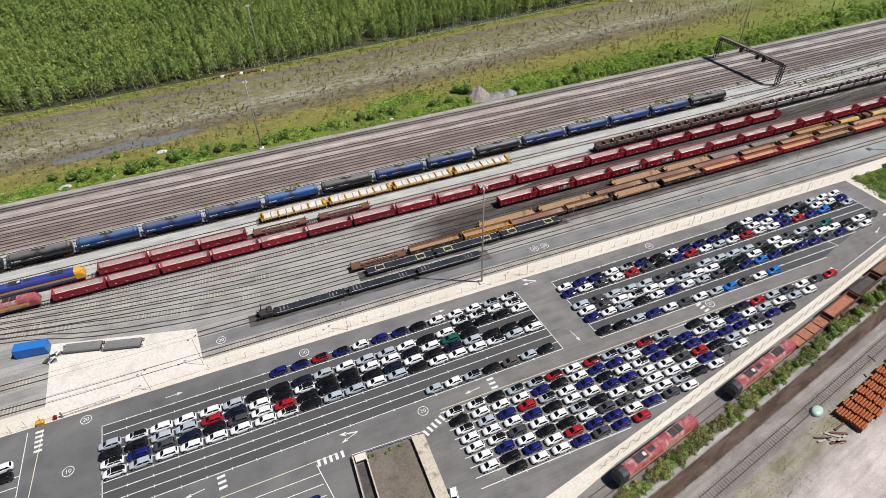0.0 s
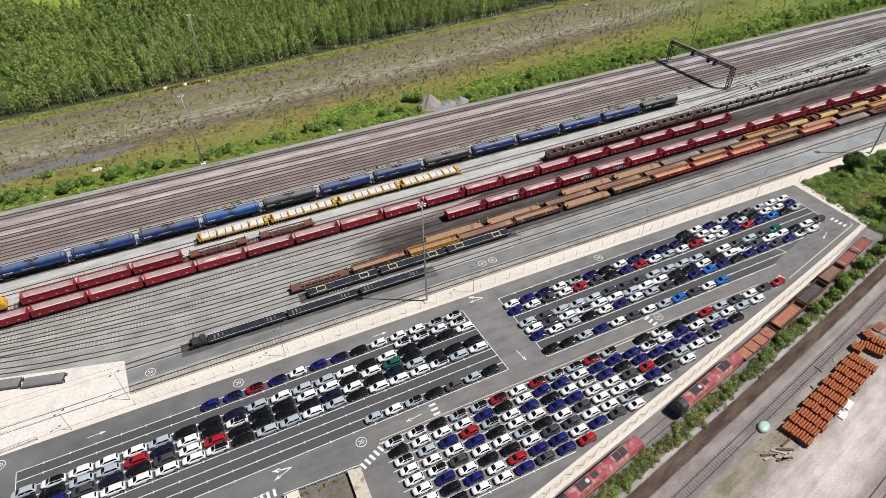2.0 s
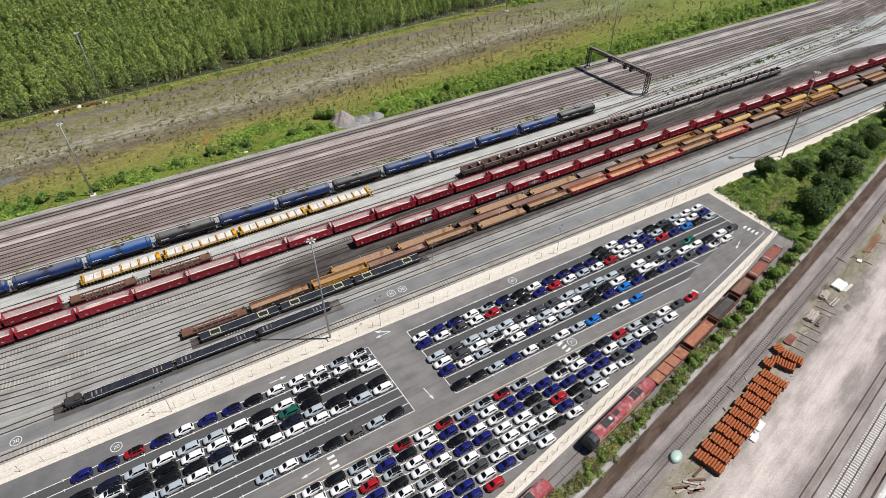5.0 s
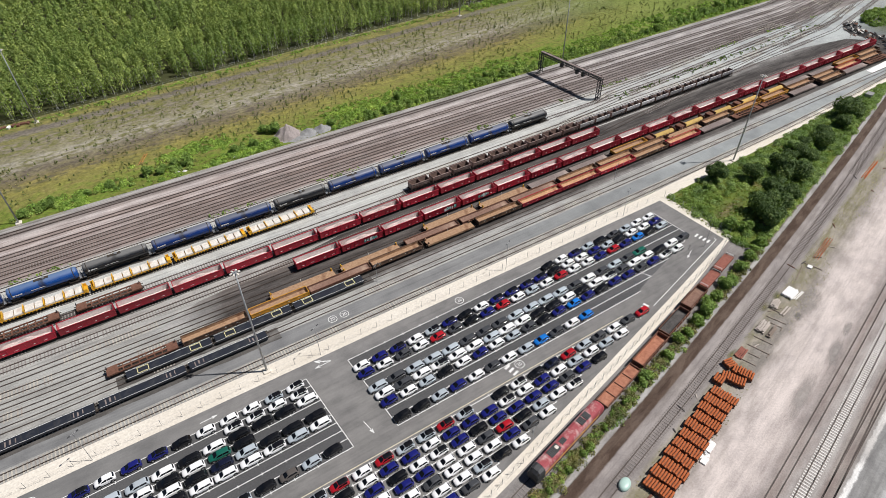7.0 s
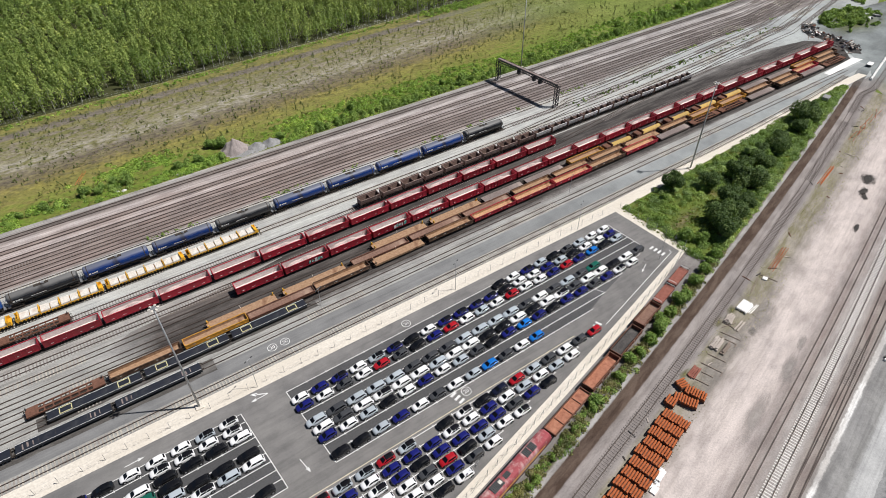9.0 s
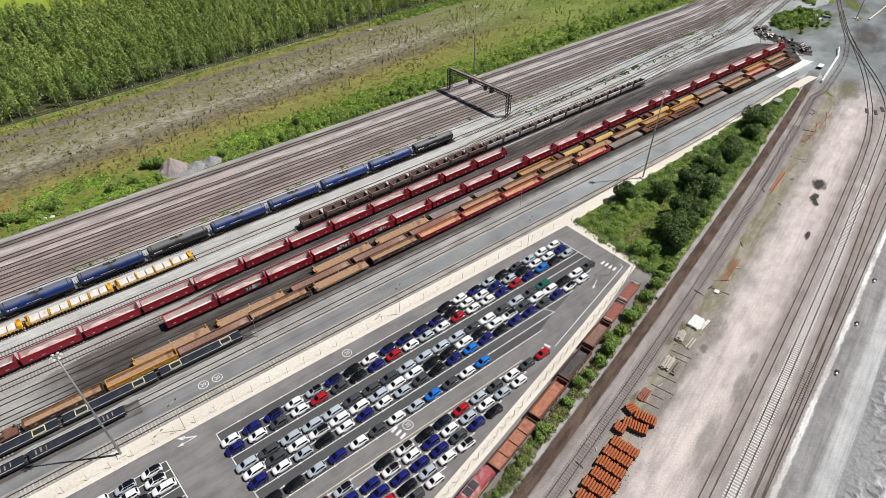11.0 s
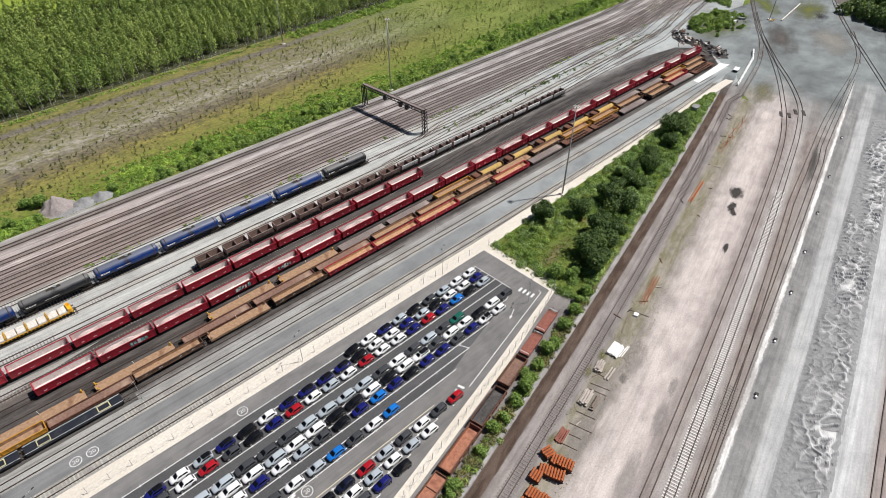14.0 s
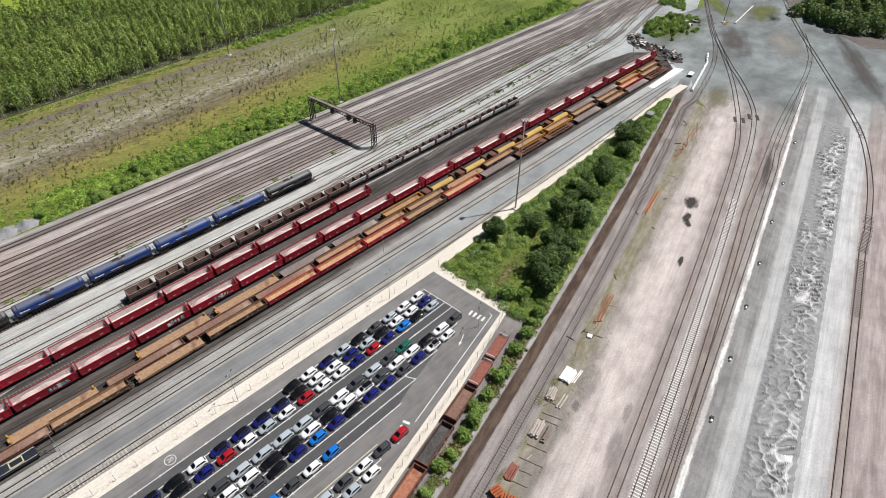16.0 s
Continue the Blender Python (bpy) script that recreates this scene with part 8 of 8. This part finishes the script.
part("roof", Shape().box(-1.55, 1.55, -1.15, 1.15, 1.9, 2.02, 0.04), M_CRUSH, o)
part("door", Shape().box(-0.4, 0.4, -1.04, -1.0, 0.05, 1.8), M_DARKSTEEL, o)
for x, y, turn in ((299.0, 74.0, 27), (304.6, 71.2, 30)):
    cr = thing("crossing_board", "dark timber crossing panels between rails", "crossing board", "crossing boards", pose(x, y, 0.05, 0, 0, turn))
    for a in (-1, 1):
        for b in (-1, 1):
            p = part("panel", Shape().box(-0.9, 0.9, -0.5, 0.5, 0, 0.16, 0.02), M_DEBRIS, cr)
            p.location = (a * 0.98, b * 1.35, 0)
for x, y, rx, ry, turn, dark, light, label in (
        (370, 106.6, 21, 8.2, 0.50, (0.075, 0.066, 0.06), (0.15, 0.135, 0.124), "dark brown cinders inside the curve of the lines"),
        (384, 90.5, 20, 10, 0.45, (0.24, 0.225, 0.20), (0.34, 0.32, 0.285), "pale beige worn earth beside the outer lines"),
        (420, 114.5, 20, 9, 0.3, (0.10, 0.12, 0.03), (0.19, 0.19, 0.06), "thin olive grass beyond the lines"),
        (410, 133, 17, 6, 0.75, (0.10, 0.13, 0.03), (0.19, 0.20, 0.06), "thin grass between the diverging lines"),
        (413, 106.5, 8, 3.6, 0.3, (0.05, 0.047, 0.045), (0.10, 0.094, 0.09), "dark slack heap beyond the lines"),
        (311, 87.2, 13, 5.0, 0.35, (0.11, 0.105, 0.05), (0.24, 0.22, 0.15), "weedy patch between the lines"),
        (367, 136, 25, 15, 0.1, (0.09, 0.11, 0.03), (0.18, 0.19, 0.06), "rough grass between the diverging lines"),
        (273, 53.6, 16.5, 1.5, 0.27, (0.05, 0.046, 0.043), (0.10, 0.094, 0.09), "black oil between the rails beside the verge"),
        (384, 59.5, 42, 5.5, 0.52, (0.06, 0.053, 0.049), (0.13, 0.117, 0.108), "dark cinder strip outside the outer line")):
    ground_patch("worn_patch", x, y, rx, ry, turn, dark, light, 0.05 + 0.0015 * (x % 7), label, soft=True)
for x, y, rx, ry, turn, dark, light, label in (
        (150.5, 46.5, 8.5, 3.6, 0.25, (0.22, 0.20, 0.178), (0.37, 0.335, 0.305), "scuffed grey-brown dirt around the timber stacks"),
        (139.0, 43.6, 7.0, 2.6, 0.25, (0.20, 0.182, 0.16), (0.36, 0.327, 0.298), "scuffed grey dirt beside the pipe stacks"),
        (163.0, 47.2, 7.0, 2.6, 0.3, (0.22, 0.20, 0.18), (0.38, 0.345, 0.315), "trodden grey dirt beside the white boards"),
        (153.5, 34.9, 6.5, 1.5, 0.3, (0.23, 0.208, 0.194), (0.36, 0.33, 0.31), "long damp grey stain in the dirt yard"),
        (162.6, 37.4, 3.0, 1.0, 0.3, (0.25, 0.226, 0.21), (0.37, 0.34, 0.32), "small damp grey stain in the dirt yard"),
        (137.0, 32.0, 9.0, 1.6, 0.25, (0.27, 0.244, 0.226), (0.40, 0.365, 0.34), "faint grey stain in the dirt yard"),
        (156.6, 45.6, 1.6, 1.1, 0.4, (0.13, 0.12, 0.112), (0.24, 0.22, 0.205), "dark scuff in the dirt beside the stacks"),
        (177.5, 81.0, 10.0, 2.4, 0.17, (0.12, 0.11, 0.055), (0.23, 0.20, 0.10), "trodden straw-brown strip through the thicket grass"),
        (152.6, 51.9, 2.4, 1.3, 0.3, (0.10, 0.10, 0.035), (0.25, 0.22, 0.12), "thin weeds beside the timber stacks"),
        (158.4, 52.4, 1.9, 1.2, 0.3, (0.09, 0.10, 0.03), (0.22, 0.20, 0.10), "thin green weeds beside the white boards"),
        (134.2, 46.6, 2.2, 0.9, 0.2, (0.09, 0.10, 0.03), (0.23, 0.205, 0.11), "thin weeds beside the pipes")):
    ground_patch("worn_patch", x, y, rx, ry, turn, dark, light, 0.03 + 0.0015 * (x % 7), label, soft=True)
bs = thing("buffer_stop", "yellow buffer stop at the end of a line", "buffer stop", at=pose(388.5, 119.8, 0.05, 0, 0, 70))
part("frame", Shape().box(-0.12, 0.12, -1.3, 1.3, 0.7, 1.1).bar((0, -0.75, 0.9), (1.6, -0.75, 0), 0.14).bar((0, 0.75, 0.9), (1.6, 0.75, 0), 0.14), M_YELLOW, bs)
for sy in (-1, 1):
    part("post", Shape().box(-0.1, 0.1, sy * 0.75 - 0.1, sy * 0.75 + 0.1, 0, 0.75), M_YELLOW, bs)
solid("white_tube", Shape().tube((-15.5, 0, 0.35), (15.5, 0, 0.35), 0.35, n=10), M_PANEL, "long pale tube lying beside the lines", "tube", at=pose(408, 119.2, 0.05, 0, 0, 7.7))
light_mast(390.3, 121.9, 24, "slim lighting mast at the yard throat", 0.7)
# point levers beside the verge
for x in (172.5, 190.0, 208.0, 226.0, 246.0, 268.0, 296.0):
    y = haul_line(28.0, x)
    lv = thing("signal_box_unit", "small white and black trackside unit", "trackside unit", "trackside units", pose(x, y, 0.2, 0, 0, 14))
    part("case", Shape().box(-0.3, 0.3, -0.2, 0.2, 0, 0.45, 0.05), M_SHEET, lv)
    part("plate", Shape().box(0.5, 1.2, -0.35, 0.35, 0, 0.35, 0.04), M_DEBRIS, lv)
# dark trees beyond the yard
spots = [(rb.uniform(418, 520), rb.uniform(52, 104), rb.uniform(2.5, 4.5), rb.uniform(5, 9)) for i in range(190)]
spots = [q for q in spots if q[1] < 104 - (430 - q[0]) * 1.0 and q[1] > 60 - (q[0] - 420) * 0.3]
scrub("far_trees", spots, M_DARKBUSH, "dark leafy trees beyond the yard", 41, 0.4, 8)
for i in range(12):
    bush(430 + rb.uniform(-8, 70), 66 + rb.uniform(0, 40), rb.randrange(3), rb.uniform(0.9, 1.4), True, None, "dark leafy tree beyond the yard", "tree")
for i in range(34):
    x = rb.uniform(350, 386)
    bush(x, 136 + (x - 366) * 0.1 + rb.uniform(-8, 9), rb.randrange(3), rb.uniform(0.6, 1.0), label="green bush between the lines at the yard throat")

spots = []
for i in range(420):
    a, d = rb.uniform(0, math.tau), math.sqrt(rb.random())
    x, y = 368 + 19 * d * math.cos(a), 136.5 + 11 * d * math.sin(a)
    if noise.noise(Vector((x * 0.12, y * 0.12, 2.0))) > -0.1:
        spots.append((x, y, rb.uniform(0.6, 1.3), rb.uniform(0.5, 1.6)))
for i in range(260):
    x = rb.uniform(392, 440)
    spots.append((x, 150 + (x - 392) * 0.55 + rb.uniform(-7, 7), rb.uniform(0.7, 1.4), rb.uniform(0.8, 2.2)))
scrub("throat_scrub", spots, M_BUSH, "rough green scrub between the diverging lines", 44, 0.2, 32)
for k in range(9):
    a = rb.uniform(0, math.tau)
    o = Shape().loft([[(-1.1, -0.7, 0), (1.0, -0.8, 0), (1.2, 0.7, 0), (-0.9, 0.8, 0)], [(-0.8, -0.5, 0.8), (0.7, -0.6, 1.0), (0.9, 0.5, 0.7), (-0.7, 0.6, 0.9)]])
    solid("pale_boulder", o, M_SHEET if k % 2 else M_CRUSH, "pale dumped block on the grass mound", "boulder", "dumped blocks", at=pose(376 + rb.uniform(-4, 5), 133 + rb.uniform(-3, 3), 0.1, 0, 0, math.degrees(a)))

# loading pad: dark wagon decks and container
for x, y in ((-45.0, 112.2), (-36.5, 109.6)):
    p = flat_wagon(8.6, M_ROAD, "low grey steel ramp deck on the concrete pad")
    p.matrix_basis = pose(x, y, 0.0, 0, 0, -14)
co = thing("skip_container", "blue steel container beside the concrete pad", "container", at=pose(-55.6, 115.6, 0.03, 0, 0, -8))
part("body", Shape().box(-3.4, 3.4, -1.2, 1.2, 0.15, 2.5), M_BLUEBOX, co)
part("roof", Shape().box(-3.45, 3.45, -1.25, 1.25, 2.5, 2.58, 0.04), M_BLUEBOX, co)
for k in range(14):
    for sy in (-1, 1):
        part("corrugation", Shape().box(-3.2 + k * 0.48, -3.0 + k * 0.48, *sorted((sy * 1.2, sy * 1.25)), 0.2, 2.45), M_BLUEBOX, co)
for k in range(9):
    o = Shape().box(-0.7, 0.7, -0.3, 0.3, 0, 0.4, 0.05)
    solid("scrap_block", o, M_DEBRIS if k % 2 else M_STEEL, "dark scrap piece beside the pad", "scrap", "pad scrap", at=pose(-50.8 + rs.uniform(-2, 1), 112.0 + rs.uniform(-1.4, 1.4), 0.07, 0, 0, rs.uniform(0, 90)))
# swing gate on the verge
ga = thing("site_gate", "open steel swing gate with red and white counterweight", "gate", at=pose(-48.0, 94.3, 0.06, 0, 0, 3))
part("boom", Shape().bar((0, 0, 1.0), (11.0, 0, 1.0), 0.1).bar((0, 0, 0.3), (11.0, 0, 0.3), 0.07), M_STEEL, ga)
for k in range(8):
    part("bar", Shape().bar((k * 1.55 + 0.1, 0, 0.3), (k * 1.55 + 0.1, 0, 1.0), 0.06), M_STEEL, ga)
part("post", Shape().box(-0.15, 0.15, -0.15, 0.15, 0, 1.5), M_STEEL, ga)
part("counterweight", Shape().box(-1.5, -0.8, -0.25, 0.25, 0.5, 1.1, 0.04), M_TAIL, ga, "red counterweight block")
solid("grit_bin", Shape().box(-0.7, 0.7, -0.45, 0.45, 0, 0.7).box(-0.75, 0.75, -0.5, 0.5, 0.7, 0.95, 0.12), M_YELLOW, "yellow grit bin beside the verge", "grit bin", at=pose(-52.0, 94.2, 0.06))

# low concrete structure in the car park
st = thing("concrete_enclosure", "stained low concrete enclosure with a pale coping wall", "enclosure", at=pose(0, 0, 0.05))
part("floor", Shape().add([(7.2, 62.4, 0.25), (16.2, 62.2, 0.25), (16.6, 30, 0.25), (6.6, 30, 0.25), (7.2, 62.4, 0), (16.2, 62.2, 0), (16.6, 30, 0), (6.6, 30, 0)], [(3, 2, 1, 0), (0, 1, 5, 4)]), M_WEAR, st, "stained concrete floor")
part("coping_wall", Shape().add([(16.3, 62.4, 1.1), (18.8, 62.0, 1.1), (18.6, 30, 1.1), (16.5, 30, 1.1), (16.3, 62.4, 0), (18.8, 62.0, 0), (18.6, 30, 0), (16.5, 30, 0)], [(3, 2, 1, 0), (0, 1, 5, 4), (1, 2, 6, 5), (3, 0, 4, 7)]), M_COPING, st, "pale stained coping wall")
# no real depth: the black of M_DEBRIS paints the opening's shade
part("pit", Shape().add([(5.0, 61.2, 0.02), (7.0, 61.2, 0.02), (6.6, 30, 0.02), (4.2, 30, 0.02)], [(3, 2, 1, 0)]), M_DEBRIS, st, "flat black sheet standing in for a deep shaded opening")
for a, b in (((4.7, 62.7), (4.0, 30)), ((7.1, 62.6), (6.7, 30))):
    part("side_wall", Shape().add([(a[0] - 0.12, a[1], 0), (a[0] + 0.12, a[1], 0), (b[0] + 0.12, b[1], 0), (b[0] - 0.12, b[1], 0), (a[0] - 0.12, a[1], 1.1), (a[0] + 0.12, a[1], 1.1), (b[0] + 0.12, b[1], 1.1), (b[0] - 0.12, b[1], 1.1)], [(4, 7, 6, 5), (0, 3, 7, 4), (1, 5, 6, 2), (0, 4, 5, 1)]), M_COPING, st)
part("lintel", Shape().box(5.0, 7.0, 61.2, 62.6, 0.9, 1.15), M_CREAM, st)
part("hand_rail", Shape().bar((4.6, 62.9, 1.2), (18.8, 62.5, 1.2), 0.09), M_SHEET, st, "thin white rail")
for k in range(8):
    part("rail_post", Shape().bar((4.6 + k * 2.0, 62.9 - k * 0.056, 0), (4.6 + k * 2.0, 62.9 - k * 0.056, 1.2), 0.06), M_SHEET, st)
for k in range(5):
    bush(14.0 - k * 1.7 + rb.uniform(-0.6, 0.6), 61.6 + rb.uniform(-0.3, 0.3), 0, 0.45, label="low weeds along the enclosure wall")
# kiln of rusty material and white litter at the wood's edge
for k in range(12):
    o = Shape().box(-0.9, 0.9, -0.5, 0.5, 0, 0.7, 0.1)
    x = -4 + k * 1.5
    solid("dumped_block", o, M_SHEET if k % 5 == 2 else M_RUSTDARK, "dumped dark block at the edge of the wood", "rubbish", "dumped rubbish", at=pose(x, woods_edge(x) - 3.2 + rs.uniform(-0.6, 0.6), 0, 0, 0, rs.uniform(0, 90)))
